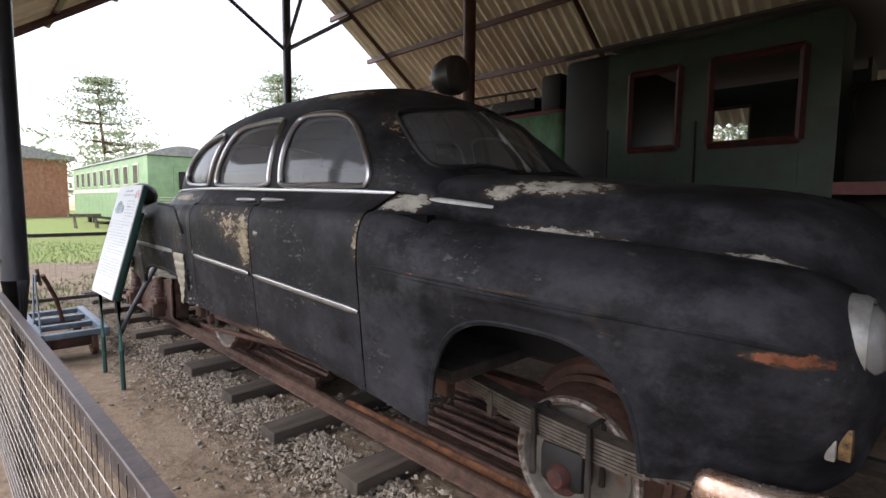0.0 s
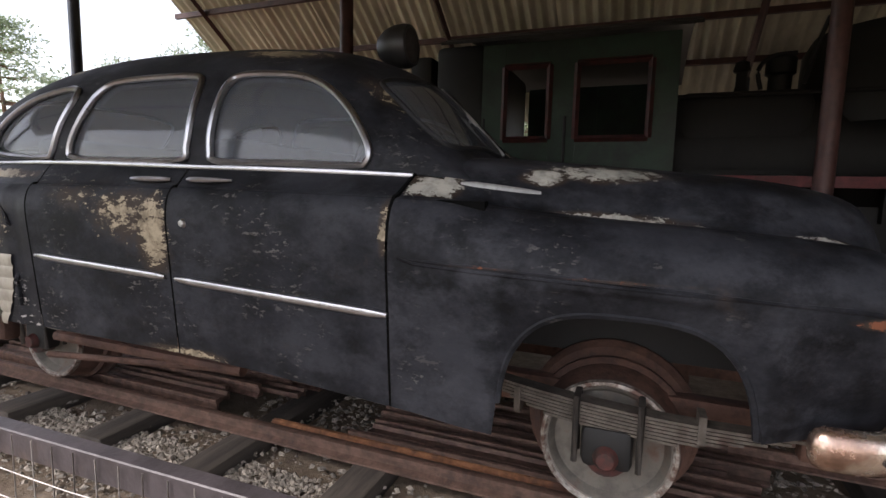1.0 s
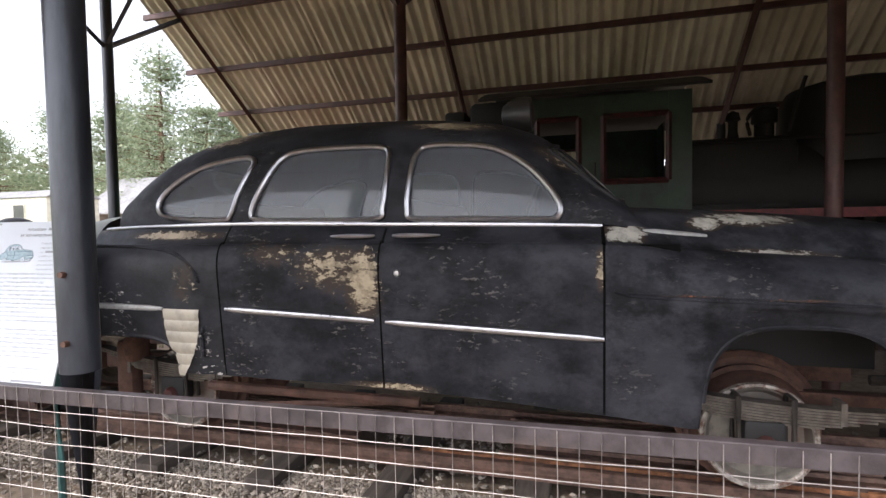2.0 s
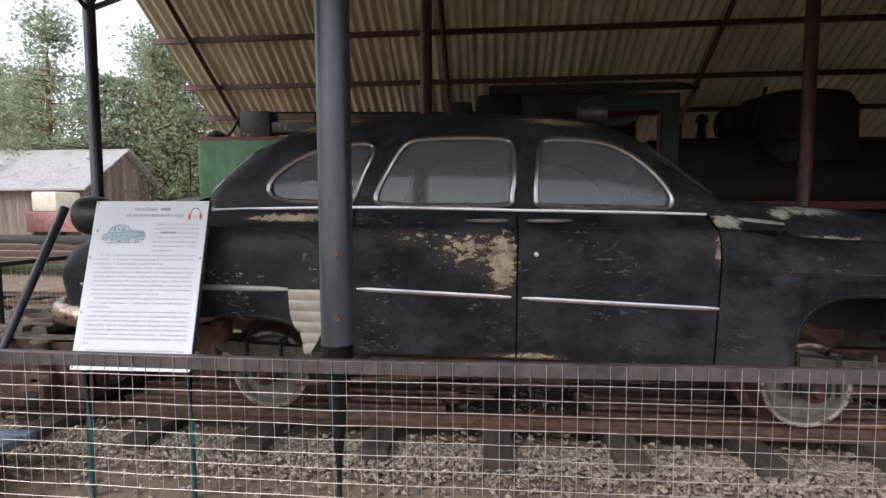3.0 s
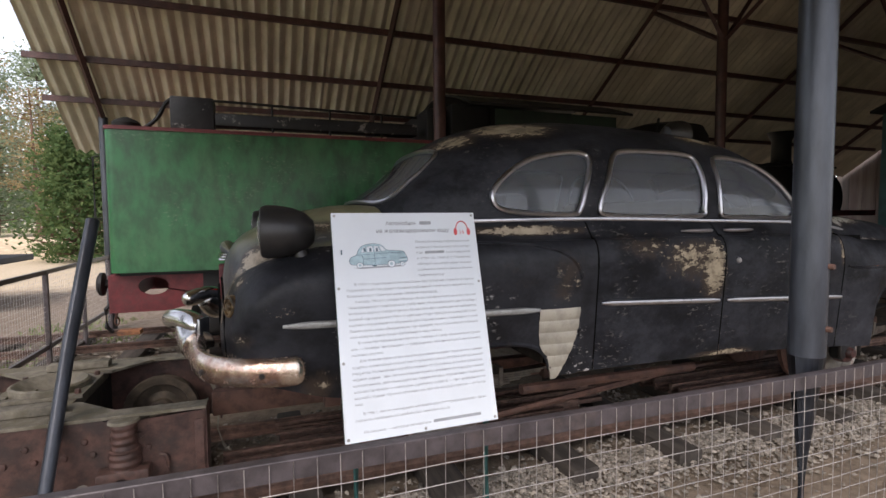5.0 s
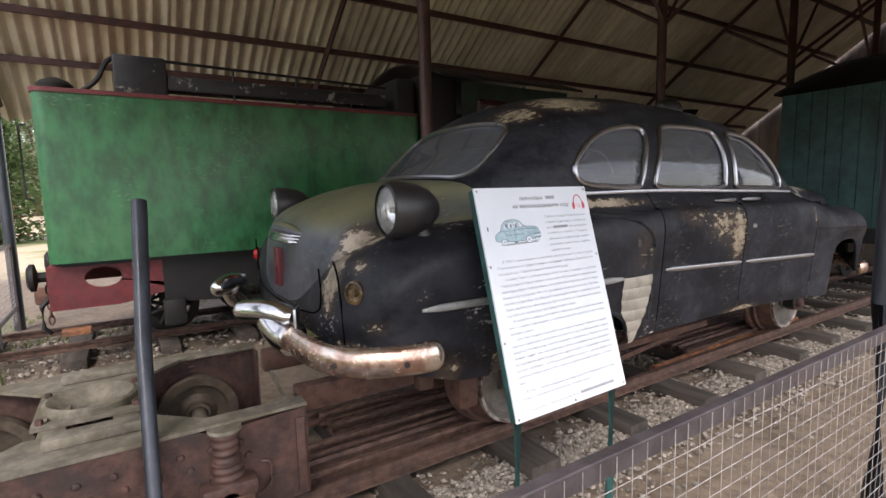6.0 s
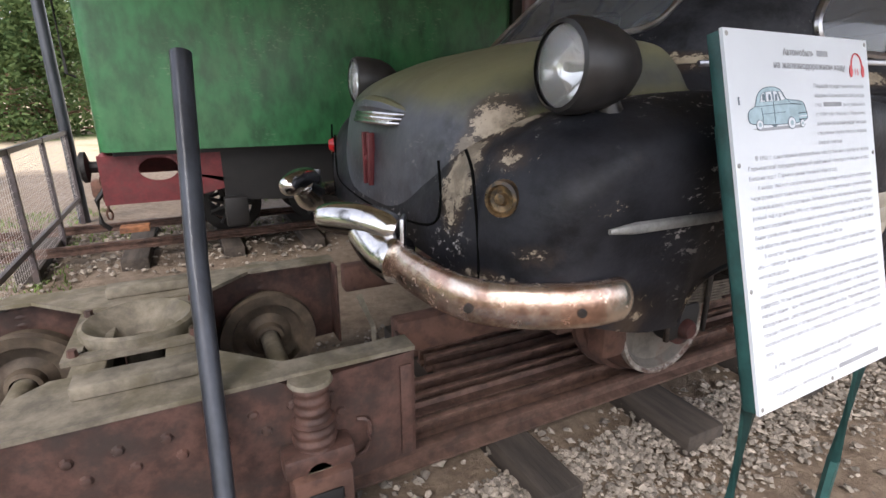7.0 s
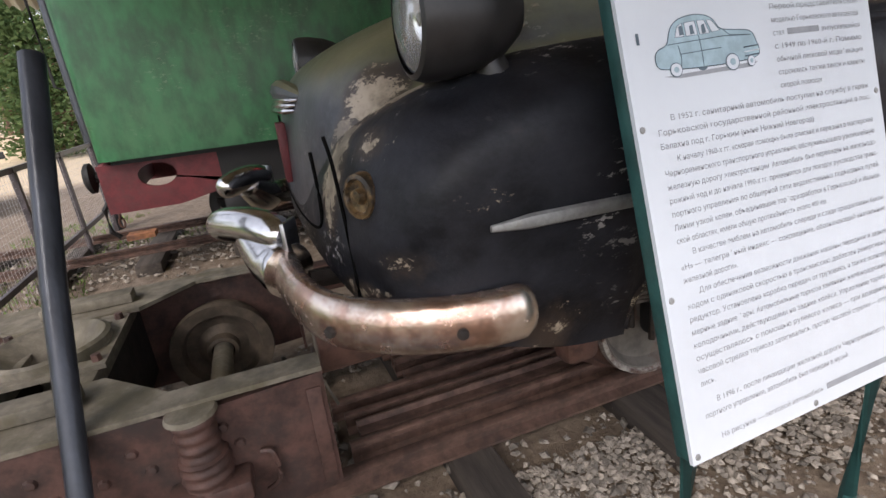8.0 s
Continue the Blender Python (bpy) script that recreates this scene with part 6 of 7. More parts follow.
def build_car():
    car = thing("rail_car", CAR_AT, "old black saloon car with flaking paint standing on narrow rail wheels", "car")
    doors = (-3.46, -2.59, -1.60)
    xs = set()
    for a, b, n in ((-5.2545, -5.22, 12), (-5.22, -5.1, 14), (-5.1, -4.75, 16), (-4.75, -3.65, 60), (-3.65, -1.25, 70), (-1.25, -0.48, 64), (-0.48, -0.13, 20), (-0.13, -0.0605, 12)):
        xs |= {round(a + (b - a) * i / n, 4) for i in range(n + 1)}
    xs |= {-5.2556, -5.256, -0.0565, -0.0551, -0.055}
    xs |= {round(d + s, 4) for d in doors for s in (-0.005, 0.005)}
    xs = sorted(x for x in xs if not any(abs(x - d) < 0.0049 for d in doors))
    near = [[(x, YC - u, z) for u, z in section(x)] for x in xs]
    far = [[(x, YC + u, z) for u, z in section(x)] for x in xs]
    n = len(near[0])
    groups = {}
    for i in range(len(xs) - 1):
        xm = (xs[i] + xs[i + 1]) / 2
        gap = any(abs(xm - d) < 0.005 for d in doors)
        for j in range(n - 1):
            if j >= SEAM and -4.5 < xm < -1.5:
                continue
            if j >= FOLD and (xm > doors[2] or xm < -4.5):
                key = "hood" if xm > -1.7 else "trunk_lid"
            elif gap:
                continue
            else:
                key = "rear_wing" if xm < doors[0] else "rear_door" if xm < doors[1] else "front_door" if xm < doors[2] else "front_wing"
            groups.setdefault(key, []).append((i, j))
    for key, cells in groups.items():
        paint = {"hood": "hood", "trunk_lid": "trunk", "front_wing": "wing", "rear_wing": "rear"}.get(key, "car")
        label = {"hood": "black bonnet with a pale scraped patch", "trunk_lid": "rounded boot lid tinged with moss", "rear_door": "door with tan flaked patches"}.get(key, "")
        if key in ("hood", "trunk_lid"):
            bm_rows = [a[:-1] + b[::-1] for a, b in zip(near, far)]
            m = 2 * n - 1
            grid_part(key, bm_rows, [(i, j) for i, j in cells] + [(i, m - 2 - j) for i, j in cells], paint, car, label)
        else:
            grid_part(key, near, cells, paint, car, label)
            grid_part(key, far, cells, paint, car, label)
    # roof and pillars
    cx = [-4.64 + (4.64 - 1.362) * i / 250 for i in range(251)]
    vs = [0.5 * (1 - math.cos(math.pi * j / 56)) * 0.5 + 0.5 * j / 56 for j in range(57)]
    rows = []
    for x in cx:
        half = [cabin_section(x, v) for v in vs]
        rows.append([(x, YC - u, z) for u, z in half[:-1]] + [(x, YC + u, z) for u, z in half[::-1]])
    roof, panes = [], {}
    for i in range(len(cx) - 1):
        for j in range(len(rows[0]) - 1):
            c = [(rows[i][j][k] + rows[i + 1][j][k] + rows[i + 1][j + 1][k] + rows[i][j + 1][k]) / 4 for k in range(3)]
            w = window_of(c[0], YC - c[1], c[2])
            if w:
                panes.setdefault(w, []).append((i, j))
            else:
                roof.append((i, j))
    grid_part("roof", rows, roof, "car", car, "domed black roof with bare flaked spots")
    inner = []
    for x, row in zip(cx, rows):
        inner.append([(x, YC + (y - YC) * 0.985, z - 0.006) for _, y, z in row])
    for key, cells in panes.items():
        pane = grid_part("window_pane", inner, cells, "dusty_glass", car, "dusty window glass")
        pane.visible_shadow = False
    # bright frames of the openings
    for s in (1, -1):
        for poly in (QUARTER, REAR_SIDE, FRONT_SIDE):
            pts = [(x, YC - s * (cabin_out(x, z) + 0.003), z) for x, z in poly]
            part("window_frame", tube(pts, 0.016, 8, True, flat=0.9, up=(0, 1, 0)), "chrome", car, "bright metal window frame")
        part("windscreen_seal", tube([(cabin_x(u, z, True) + 0.004, YC - s * u, z) for u, z in SCREEN], 0.011, 8, True), "rubber", car)
        belt = [(x, YC - s * (curve_at(VALLEY_U, x) + 0.004), curve_at(VALLEY_Z, x)) for x in [-4.42 + i * 0.06 for i in range(48)]]
        part("belt_trim", tube(belt, 0.0105, 8, flat=0.7), "chrome", car, "bright belt moulding")
        for x0, x1, z0, z1 in ((-3.43, -2.62, 1.05, 1.015), (-2.565, -1.6, 1.012, 0.975), (-4.98, -3.8, 1.06, 1.045)):
            line = [(x0 + (x1 - x0) * i / 14, z0 + (z1 - z0) * i / 14) for i in range(15)]
            part("side_moulding", tube([(x, YC - s * (side_out(x, z) + 0.004), z) for x, z in line], [0.007] + [0.0155] * 13 + [0.009], 8, flat=0.75), "chrome" if x0 > -3.5 else "alloy", car, "bright side strip")
        # stone guard with ribs
        guard = bmesh.new()
        strip = [(0.69, -3.728, -3.695), (0.78, -3.74, -3.64), (0.87, -3.79, -3.60), (0.96, -3.80, -3.578), (1.045, -3.80, -3.572)]
        gr = []
        for i in range(25):
            z = 0.69 + 0.355 * i / 24
            xa, xb = curve_at([(q[0], q[1]) for q in strip], z), curve_at([(q[0], q[2]) for q in strip], z)
            gr.append([guard.verts.new((xa + (xb - xa) * k / 6, YC - s * (side_out(xa + (xb - xa) * k / 6, z) + (0.008 if i % 4 else 0.003)), z)) for k in range(7)])
        for a, b in zip(gr, gr[1:]):
            for k in range(6):
                guard.faces.new((a[k], a[k + 1], b[k + 1], b[k]))
        part("stone_guard", guard, "guard", car, "ribbed cream metal stone guard", 20)
        edge = smooth_path([(-3.575, 0.80), (-3.568, 1.0), (-3.566, 1.16), (-3.6, 1.26), (-3.72, 1.335), (-3.95, 1.365), (-4.3, 1.372)], 6)
        part("wing_edge", tube([(x, YC - s * (side_out(x, z) - 0.002), z) for x, z in edge], 0.011, 6), "car", car)
        # handles, locks
        for x0, x1 in ((-2.86, -2.63), (-2.54, -2.31)):
            pts = [(x0 + (x1 - x0) * i / 8, YC - s * (side_out(x0, 1.405) + 0.012 + 0.026 * math.sin(math.pi * i / 8) ** 0.5), 1.41) for i in range(9)]
            h = part("door_handle", tube(pts, [0.006, 0.010, 0.011, 0.011, 0.011, 0.010, 0.009, 0.007, 0.004] if x0 > -2.6 else [0.004, 0.007, 0.009, 0.010, 0.011, 0.011, 0.011, 0.010, 0.006], 8), "chrome", car, "chrome pull handle")
        xl, zl = -2.497, 1.24
        part("lock", lathe([(0.0, 0.012), (0.012, 0.011), (0.016, 0.004), (0.018, 0.0)], (xl, YC - s * (side_out(xl, zl) - 0.001), zl), (0, -s, 0), 16), "chrome", car)
        # bonnet side flash
        pts = [(x, YC - s * (curve_at(VALLEY_U, x) + 0.006), curve_at(VALLEY_Z, x) - 0.012) for x in (-1.43, -1.38, -1.3, -1.22, -1.16)]
        part("bonnet_flash", tube(pts, [0.012, 0.018, 0.016, 0.013, 0.008], 8, flat=0.4), "alloy", car, "dull metal side flash")
        # pressed line along the front wing
        line = [(x, curve_at([(-1.52, 1.168), (-1.3, 1.16), (-0.9, 1.146), (-0.24, 1.10), (-0.14, 1.09)], x)) for x in [-1.52 + 1.38 * i / 24 for i in range(25)]]
        part("wing_line", tube([(x, YC - s * (side_out(x, z) - 0.001), z) for x, z in line], [0.002] + [0.006] * 23 + [0.002], 6), "wing", car)
        # arch lips
        for c, half in ((-0.865, 0.362), (-4.18, 0.456)):
            xs2 = [c + half * math.sin(math.pi * (i / 48 - 0.5)) for i in range(49)]
            lip = [(x, YC - s * (section(x)[0][0] - 0.006), bottom(x)) for x in xs2]
            part("arch_lip", tube(lip, 0.013, 6), "car", car)
        # front lamp, its rim and the wing's nose
        lampc = (-0.125, YC - s * 0.595, 1.105)
        part("head_lamp", lathe([(0.0, 0.06), (0.06, 0.05), (0.085, 0.026), (0.09, 0.005)], lampc, (1, 0, 0), 20), "clear_glass", car)
        part("lamp_rim", lathe([(0.088, 0.0), (0.096, 0.022), (0.103, 0.008), (0.105, -0.02), (0.1, -0.05)], lampc, (1, 0, 0.0), 24), "alloy", car, "dull metal lamp ring")
        mk = part("side_marker", cuboid(-0.158, -0.138, YC - s * 0.655, YC - s * 0.70, 0.845, 0.93, 0.005), "alloy", car, "small chrome side marker")
        part("marker_lens", cuboid(-0.137, -0.112, YC - s * 0.625, YC - s * 0.69, 0.85, 0.925, 0.005), "amber", mk, "amber marker lens")
        # rear turn lamp
        tl = (-5.172, YC - s * 0.775, 1.128)
        d = Vector((-0.88, -s * 0.45, 0.08)).normalized()
        part("tail_lamp", lathe([(0.0, 0.026), (0.014, 0.024), (0.018, 0.01), (0.032, 0.012), (0.036, 0.02), (0.045, 0.018), (0.049, 0.0), (0.045, -0.04)], tl, d, 20), "amber", car, "round grimy amber lamp", 20)
        # rear facing lamps on the wings
        lc = Vector((-5.035, YC - s * 0.805, 1.437)) if s > 0 else Vector((-5.08, YC + 0.66, 1.44))
        d = Vector((-1.0, 0.03, 0.0)).normalized()
        shell = part("marker_lamp", lathe([(0.094, 0.02), (0.104, 0.015), (0.111, -0.005), (0.11, -0.05), (0.1, -0.11), (0.08, -0.16), (0.05, -0.195), (0.0, -0.205)], lc, d, 28), "lampblack", car, "large black lamp facing backwards")
        part("lens", lathe([(0.0, 0.034), (0.05, 0.03), (0.08, 0.02), (0.096, 0.008)], lc, d, 28), "clear_glass", shell)
        part("reflector", lathe([(0.0, -0.07), (0.04, -0.055), (0.075, -0.025), (0.095, 0.004)], lc, d, 28), "mirror", shell)
        part("bulb", lathe([(0.0, 0.0), (0.012, -0.005), (0.014, -0.025), (0.009, -0.06)], lc, d, 10), "wheel", shell)
        part("lamp_stem", tube([lc - d * 0.1, lc - d * 0.12 + Vector((0.02, 0, -0.09)), lc - d * 0.1 + Vector((0.06, 0, -0.17))], [0.03, 0.035, 0.06], 10), "lampblack", shell)
        # cut-down bumpers, each ending in a chrome horn
        for sign, end, z, inset in ((-1, -4.93, 0.878, 0.0), (1, -0.35, 0.735, 0.125)):
            away = 0.2 if s < 0 else 0.0

            def at(dx, u, up):
                return end + sign * dx, YC - s * (u - inset), z + up
            ctrl = [(0.0, 0.945, 0.0), (0.09, 0.937, 0.0), (0.19, 0.90, 0.0), (0.27, 0.85, 0.0), (0.335, 0.785, 0.002), (0.38, 0.69, 0.01)]
            ctrl += [] if away else [(0.405, 0.56, 0.02), (0.41, 0.46, 0.03)]
            path = [(-0.034, 0.942, 0.0), (-0.031, 0.942, 0.0), (-0.02, 0.943, 0.0)] + smooth_path(ctrl, 6)
            rad = [0.012, 0.034, 0.051] + [0.06] * (len(path) - 3)
            b = part("bumper", tube([at(*q) for q in path], rad, 20, flat=0.62), "copper", car, "rust-stained chrome bumper wrapping the corner")
            for dx, u, d in ((0.133, 0.962, (sign * 0.25, -s, -0.1)), (0.362, 0.815, (sign * 0.8, -s * 0.6, -0.1))):
                part("bolt", lathe([(0.0, 0.008), (0.011, 0.006), (0.013, -0.004)], at(dx, u, -0.004), d, 10), "dark", b)
            neck = [(0.405, 0.475, 0.025), (0.425, 0.43, 0.035), (0.452, 0.38, 0.065), (0.475, 0.335, 0.1)]
            horn = part("bumper_horn", tube([at(a, u + away, w) for a, u, w in smooth_path(neck, 4)], [0.074, 0.076, 0.076, 0.075, 0.074, 0.073, 0.071, 0.068, 0.065, 0.062, 0.058, 0.055, 0.052], 18, flat=0.95), "bright_chrome", car, "ribbed chrome bumper horn")
            cap = [(0.395, 0.455, 0.108), (0.43, 0.405, 0.12), (0.475, 0.34, 0.127), (0.52, 0.275, 0.125), (0.555, 0.225, 0.12), (0.572, 0.2, 0.116)]
            part("cap", tube([at(a, u + away, w) for a, u, w in smooth_path(cap, 4)], [0.034, 0.042, 0.047, 0.05, 0.052, 0.053, 0.054, 0.054, 0.054, 0.053, 0.053, 0.052, 0.051, 0.05, 0.048, 0.046, 0.044, 0.041, 0.036, 0.027, 0.009], 16, flat=0.95), "bright_chrome", horn, "rounded chrome nose")
            for k in range(3):
                a, u, w = 0.45 + 0.01 * k, 0.385 - 0.018 * k, 0.068 + 0.014 * k
                ring = [at(a + 0.05 * math.cos(q) * 0.5, u + away + 0.05 * math.cos(q) * 0.55, w + 0.062 * math.sin(q)) for q in [2 * math.pi * i / 20 for i in range(20)]]
                part("rib", tube(ring, 0.006, 6, True), "bright_chrome", horn)
            part("back_plate", box(bmesh.new(), at(0.385, 0.462 + away, 0.09), (0.012, 0.075, 0.13), Matrix.Rotation(sign * s * 0.5, 4, "Z"), 0.003), "chrome", horn)
            part("bumper_iron", tube([at(0.36, 0.5 + away, 0.0), at(-0.05, 0.45, -0.03)], 0.025, 6), "dark", car)
    seal = [(cabin_x(abs(u), z, False) - 0.004, YC - u, z) for u, z in REAR_SCREEN]
    part("rear_window_frame", tube(seal, 0.012, 8, True), "chrome", car, "bright rear window frame")
    part("screen_bar", tube([(cabin_x(0.0, z, True) + 0.006, YC, z) for z in (1.56, 1.65, 1.75, 1.88)], 0.014, 8), "alloy", car)
    for sx, zt in ((-3.75, 1.62), (-2.55, 1.6)):
        bm = cuboid(sx - 0.1, sx + 0.06, YC - 0.66, YC + 0.66, 0.9, zt, 0.05)
        part("seat_back", bm, "seat", car)
        part("seat_cushion", cuboid(sx, sx + 0.55, YC - 0.66, YC + 0.66, 0.9, 1.12, 0.05), "seat", car)
    part("steering_wheel", tube([(-1.95 + 0.09 * math.sin(a) * 0.5, YC - 0.36 + 0.2 * math.cos(a), 1.48 + 0.18 * math.sin(a)) for a in [2 * math.pi * i / 24 for i in range(24)]], 0.012, 6, True), "lampblack", car)
    part("dashboard", cuboid(-1.72, -1.52, YC - 0.66, YC + 0.66, 1.2, 1.49, 0.05), "dark", car)
    # underside, sill liners, wells
    part("floor_pan", cuboid(-3.66, -1.3, YC - 0.7, YC + 0.7, 0.7, 0.76, 0.02), "dark", car)
    for s in (1, -1):
        part("inner_panel", cuboid(-4.9, -0.35, YC - s * 0.24, YC - s * 0.26, 0.74, 1.28), "loco", car)
        # near-black sheets put shade behind the door gaps
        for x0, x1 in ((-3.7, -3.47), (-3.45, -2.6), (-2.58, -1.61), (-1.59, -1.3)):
            part("gap_shade_liner", cuboid(x0, x1, YC - s * 0.84, YC - s * 0.8, 0.74, 1.36), "gap", car)
        part("frame_rail", cuboid(-5.3, -0.2, YC - s * 0.36, YC - s * 0.28, 0.52, 0.64, 0.01), "rust", car)
        part("sill_pipe", tube([(-3.75, YC - s * 0.66, 0.56), (-3.1, YC - s * 0.64, 0.55), (-2.5, YC - s * 0.62, 0.54)], 0.028, 8), "rust", car)
        part("wing_crease", tube([(-1.56 + 1.36 * i / 24, YC - s * (side_out(-1.56 + 1.36 * i / 24, curve_at(KNEE_Z, -1.56 + 1.36 * i / 24)) - 0.002), curve_at(KNEE_Z, -1.56 + 1.36 * i / 24)) for i in range(25)], 0.006, 6), "wing", car)
    for d in doors:
        for s in (1, -1):
            rows_d = section(d)[:SEAM + 1]
            part("door_gap", tube([(d, YC - s * (u - 0.012), z) for u, z in rows_d], 0.011, 6), "gap", car)
    # rail wheels, springs
    for wx in (-0.9, -4.12):
        for s in (1, -1):
            y = YC - s * 0.40
            w = part("rail_wheel", lathe([(0.03, 0.1), (0.06, 0.1), (0.075, 0.05), (0.12, 0.03), (0.2, 0.035), (0.222, 0.07), (0.245, 0.075), (0.25, 0.06), (0.25, -0.1), (0.0, -0.1)], (wx, y, 0.452), (0, -s, 0), 40), "wheel", car, "dusty flanged steel wheel")
            part("tyre", lathe([(0.251, 0.05), (0.268, 0.0), (0.278, -0.055), (0.3, -0.065), (0.3, -0.09), (0.251, -0.098)], (wx, y, 0.452), (0, -s, 0), 40), "rust", w, "rusty flanged tyre")
            part("tyre_edge", lathe([(0.226, 0.069), (0.236, 0.08), (0.248, 0.078), (0.2525, 0.06)], (wx, y, 0.452), (0, -s, 0), 40), "tread", w, "scuffed white wheel edge")
            part("hub", lathe([(0.0, 0.2), (0.03, 0.2), (0.042, 0.185), (0.046, 0.165), (0.075, 0.16), (0.08, 0.09)], (wx, y, 0.452), (0, -s, 0), 20), "hub", w, "greasy dark red hub cap")
            part("brake_drum", lathe([(0.0, 0.02), (0.31, 0.02), (0.335, 0.0), (0.335, -0.03), (0.31, -0.04), (0.0, -0.04)], (wx, YC - s * 0.28, 0.475), (0, -s, 0), 36), "rust", car)
            box_y = YC - s * 0.52
            part("axle_box", cuboid(wx - 0.09, wx + 0.09, box_y - 0.05, box_y + 0.05, 0.40, 0.56, 0.03), "loco", car)
            for k in range(7):
                L = 0.62 - k * 0.065
                pts = [(wx + L * t, box_y, 0.635 - 0.07 * t * L - k * 0.013 + 0.11 * (t * L) ** 2 - 0.005) for t in [i / 6 for i in range(-6, 7)]]
                bm = bmesh.new()
                rr = []
                for p in pts:
                    rr.append([bm.verts.new((p[0], p[1] + a, p[2] + b)) for a, b in ((-0.035, -0.005), (0.035, -0.005), (0.035, 0.005), (-0.035, 0.005))])
                for a, b in zip(rr, rr[1:]):
                    for q in range(4):
                        bm.faces.new((a[q], a[(q + 1) % 4], b[(q + 1) % 4], b[q]))
                bm.faces.new(rr[0])
                bm.faces.new(rr[-1][::-1])
                part("spring_leaf", bm, "spring", car)
            for o in (-0.11, 0.11):
                part("spring_clip", tube([(wx + o, box_y - 0.05, 0.42), (wx + o, box_y - 0.05, 0.665), (wx + o, box_y + 0.05, 0.665), (wx + o, box_y + 0.05, 0.42)], 0.012, 6), "dark", car)
            for o in (-0.33, 0.3):
                part("leaf_band", cuboid(wx + o - 0.012, wx + o + 0.012, box_y - 0.042, box_y + 0.042, 0.56, 0.66), "spring", car)
            part("spring_hanger", cuboid(wx - 0.66, wx - 0.58, box_y - 0.03, box_y + 0.03, 0.56, 0.74, 0.01), "rust", car)
            part("spring_hanger", cuboid(wx + 0.58, wx + 0.66, box_y - 0.03, box_y + 0.03, 0.56, 0.74, 0.01), "rust", car)
        part("axle", tube([(wx, YC - 0.42, 0.46), (wx, YC + 0.42, 0.46)], 0.05, 12), "rust", car)
    for s in (1, -1):
        gear = part("brake_hanger", cuboid(-4.56, -4.43, YC - s * 0.56, YC - s * 0.46, 0.40, 0.76, 0.03), "rust", car, "rusty brake hanger casting")
        part("hanger_lug", cuboid(-4.43, -4.35, YC - s * 0.62, YC - s * 0.48, 0.64, 0.80, 0.02), "rust", gear)
    part("axle_casing", lathe([(0.05, -0.3), (0.07, -0.16), (0.16, -0.1), (0.19, 0.0), (0.16, 0.1), (0.07, 0.16), (0.05, 0.3)], (-4.12, YC - 0.05, 0.46), (0, 1, 0), 20), "rust", car)
    # boot furniture
    hood = part("handle_hood", tube([(-5.2, YC - 0.24, 1.318), (-5.222, YC - 0.12, 1.333), (-5.23, YC, 1.338), (-5.222, YC + 0.12, 1.333), (-5.2, YC + 0.2, 1.318)], [0.012, 0.032, 0.038, 0.032, 0.012], 10), "trunk", car, "black housing over the boot handle")
    for k in range(3):
        x, z = -5.243 - 0.006 * k, 1.312 - 0.014 * k
        part("chrome_rib", tube([(x + 0.03, YC - 0.25 + 0.01 * k, z), (x + 0.004, YC - 0.2, z), (x - 0.014, YC - 0.02, z + 0.002), (x + 0.004, YC + 0.16, z), (x + 0.03, YC + 0.2, z)], [0.004, 0.008, 0.009, 0.008, 0.004], 8), "bright_chrome", hood, "chrome rib")
    emblem = part("emblem", cuboid(-5.268, -5.25, YC - 0.024, YC + 0.02, 1.145, 1.163, 0.003), "red", car, "dull red H-shaped metal emblem")
    for o in (-0.03, 0.026):
        part("bar", cuboid(-5.272, -5.245, YC + o - 0.008, YC + o + 0.008, 1.055, 1.245, 0.003), "red", emblem)
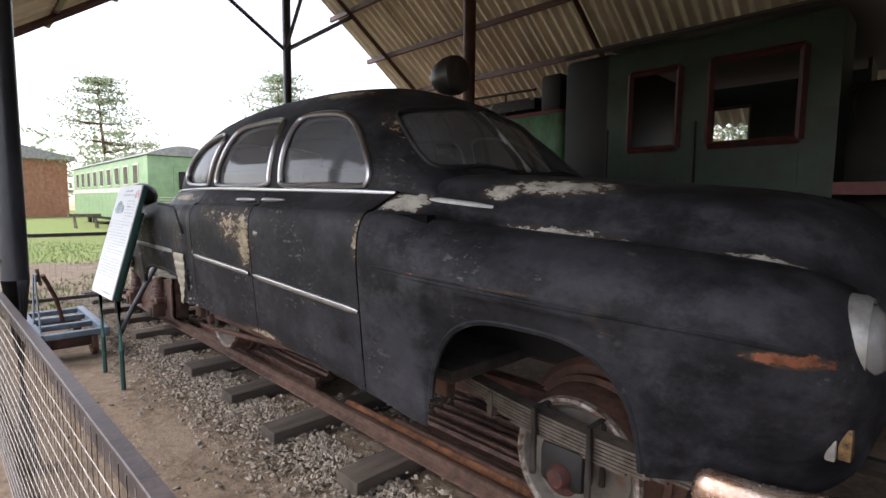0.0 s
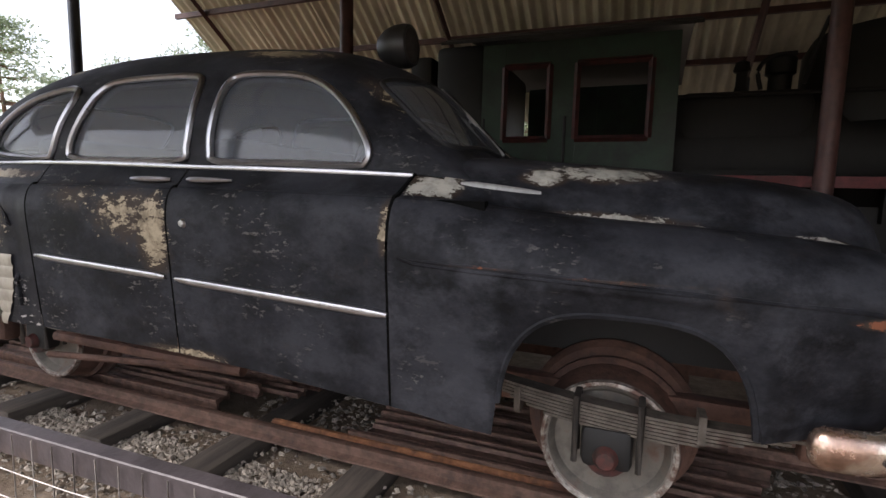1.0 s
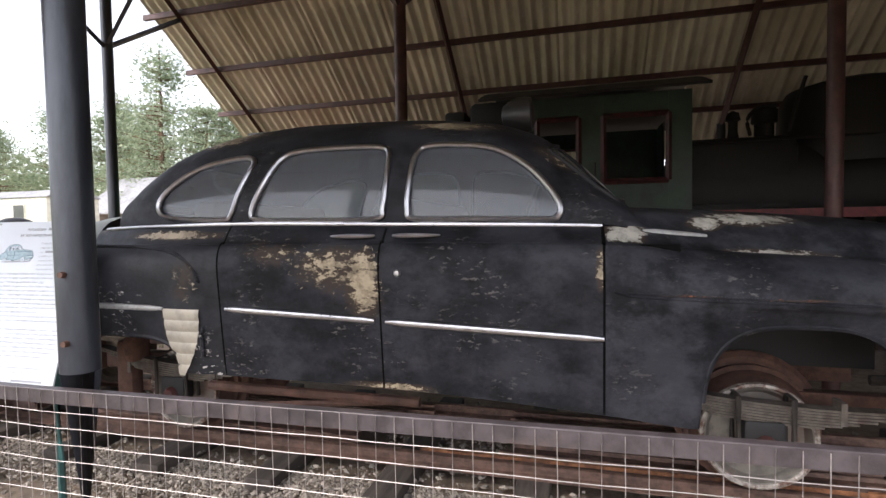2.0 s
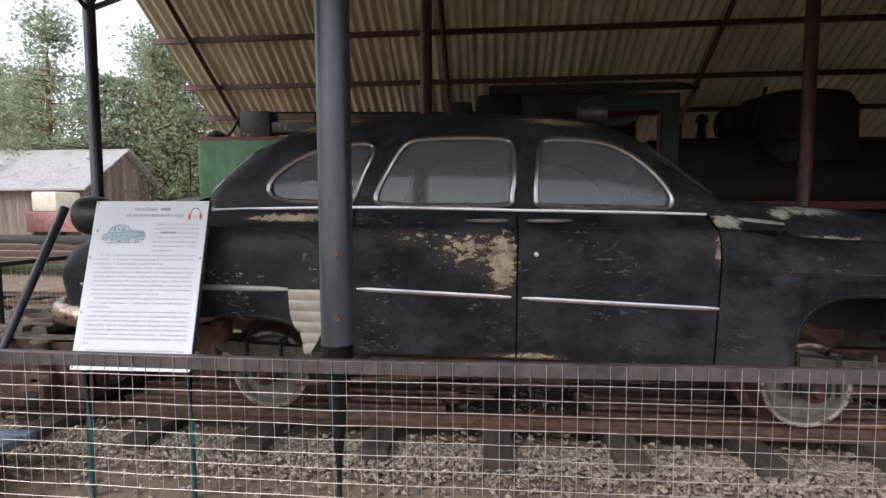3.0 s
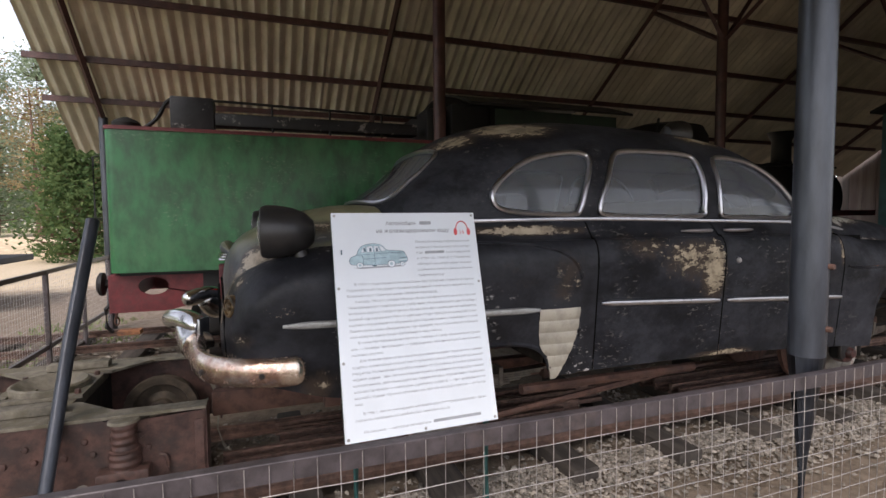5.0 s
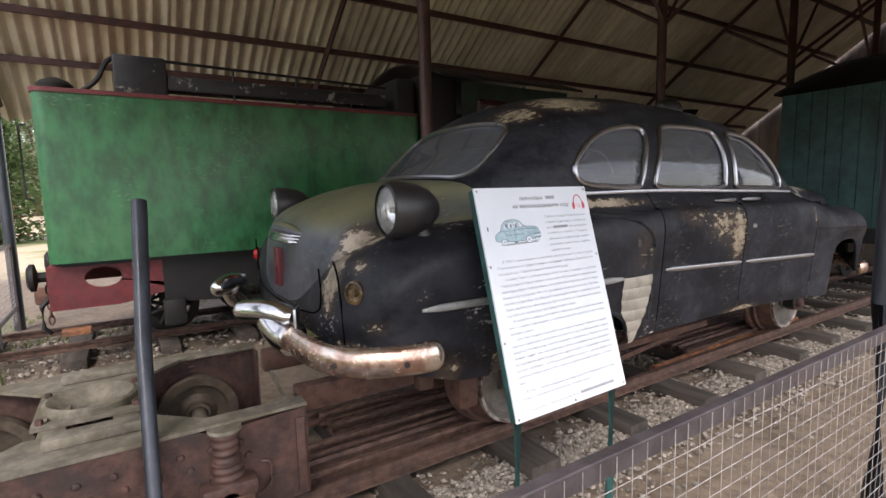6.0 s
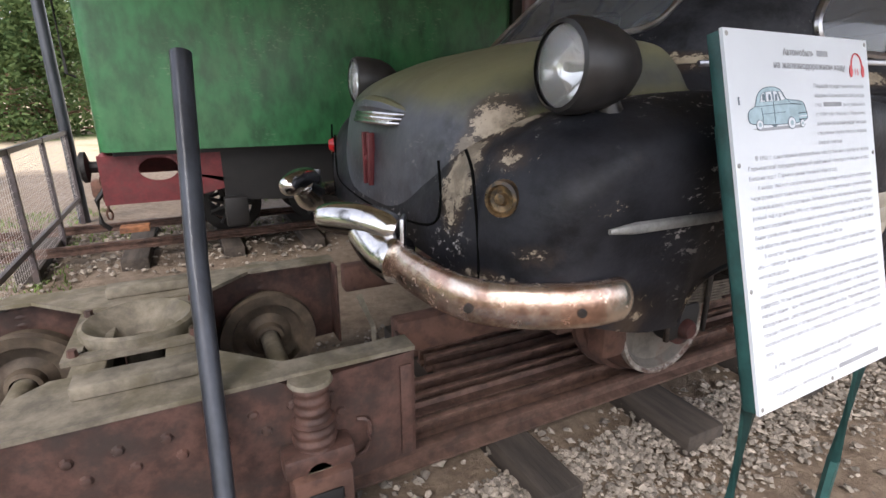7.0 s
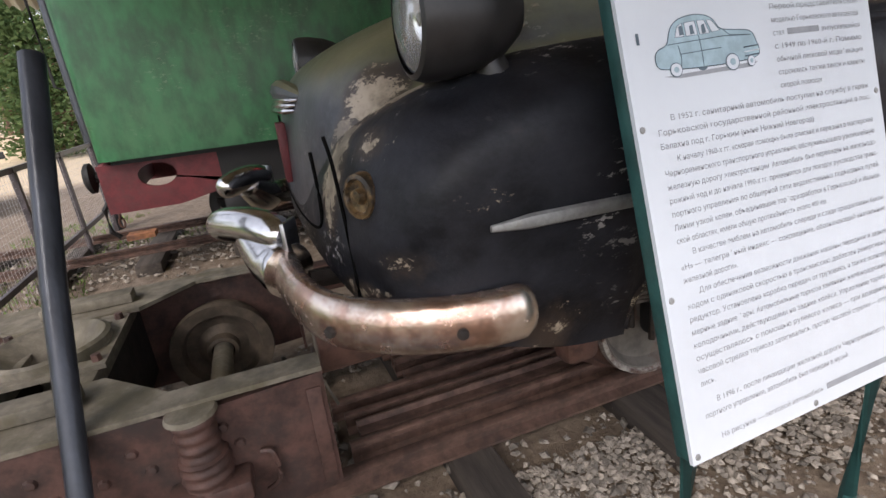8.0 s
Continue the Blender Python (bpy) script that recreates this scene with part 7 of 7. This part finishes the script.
    part("boot_lamp", lathe([(0.0, 0.03), (0.025, 0.026), (0.035, 0.01), (0.04, 0.0)], (-5.2, YC + 0.7, 1.14), (-0.95, 0.3, 0), 16), "redlens", car, "small red tail lamp")
    lid = [(-5.249, YC - u, z) for u, z in smooth_path([(0.54, 1.2), (0.55, 1.08), (0.5, 1.01), (0.3, 0.985), (0.0, 0.975), (-0.3, 0.985), (-0.5, 1.01), (-0.55, 1.08), (-0.54, 1.2)], 6)]
    lid = [(-4.97 - 0.286 * max(0.0, 1 - (abs(p[1] - YC) / 0.953) ** 3.0) ** (1 / 3.0) + 0.001, p[1], p[2]) for p in lid]
    part("lid_gap", tube(lid, 0.0045, 6), "gap", car)
    for s in (1, -1):
        seam = [(0.66, 1.24), (0.685, 1.19), (0.70, 1.1), (0.712, 1.0), (0.715, 0.9), (0.71, 0.82)]
        part("wing_seam", tube([(-4.97 - 0.286 * (1 - (u / 0.953) ** 3.0) ** (1 / 3.0) + 0.003, YC - s * u, z) for u, z in smooth_path(seam, 4)], 0.0045, 6), "gap", car)
    rs = (-2.05, YC + 0.02, 2.045)
    lamp = part("roof_lamp", lathe([(0.085, 0.085), (0.1, 0.08), (0.108, 0.05), (0.105, 0.0), (0.09, -0.05), (0.06, -0.09), (0.0, -0.105)], (rs[0], rs[1], rs[2] + 0.07), (1, 0, 0.02), 24), "lampblack", car, "round black lamp on the roof")
    part("lens", lathe([(0.0, 0.1), (0.05, 0.095), (0.086, 0.083)], (rs[0], rs[1], rs[2] + 0.07), (1, 0, 0.02), 24), "dark", lamp)
    part("lamp_stem", tube([(rs[0], rs[1], rs[2] - 0.1), (rs[0], rs[1], rs[2])], 0.025, 8), "lampblack", lamp)
    part("grille", cuboid(-0.32, -0.26, YC - 0.5, YC + 0.5, 0.82, 1.0, 0.02), "chrome", car)
    # hoop of pipe and rod under the rear
    part("brake_rod", tube([(-3.9, YC - 0.62, 0.42), (-3.0, YC - 0.62, 0.5), (-2.7, YC - 0.60, 0.52)], 0.018, 6), "rust", car)
    return car


build_car()
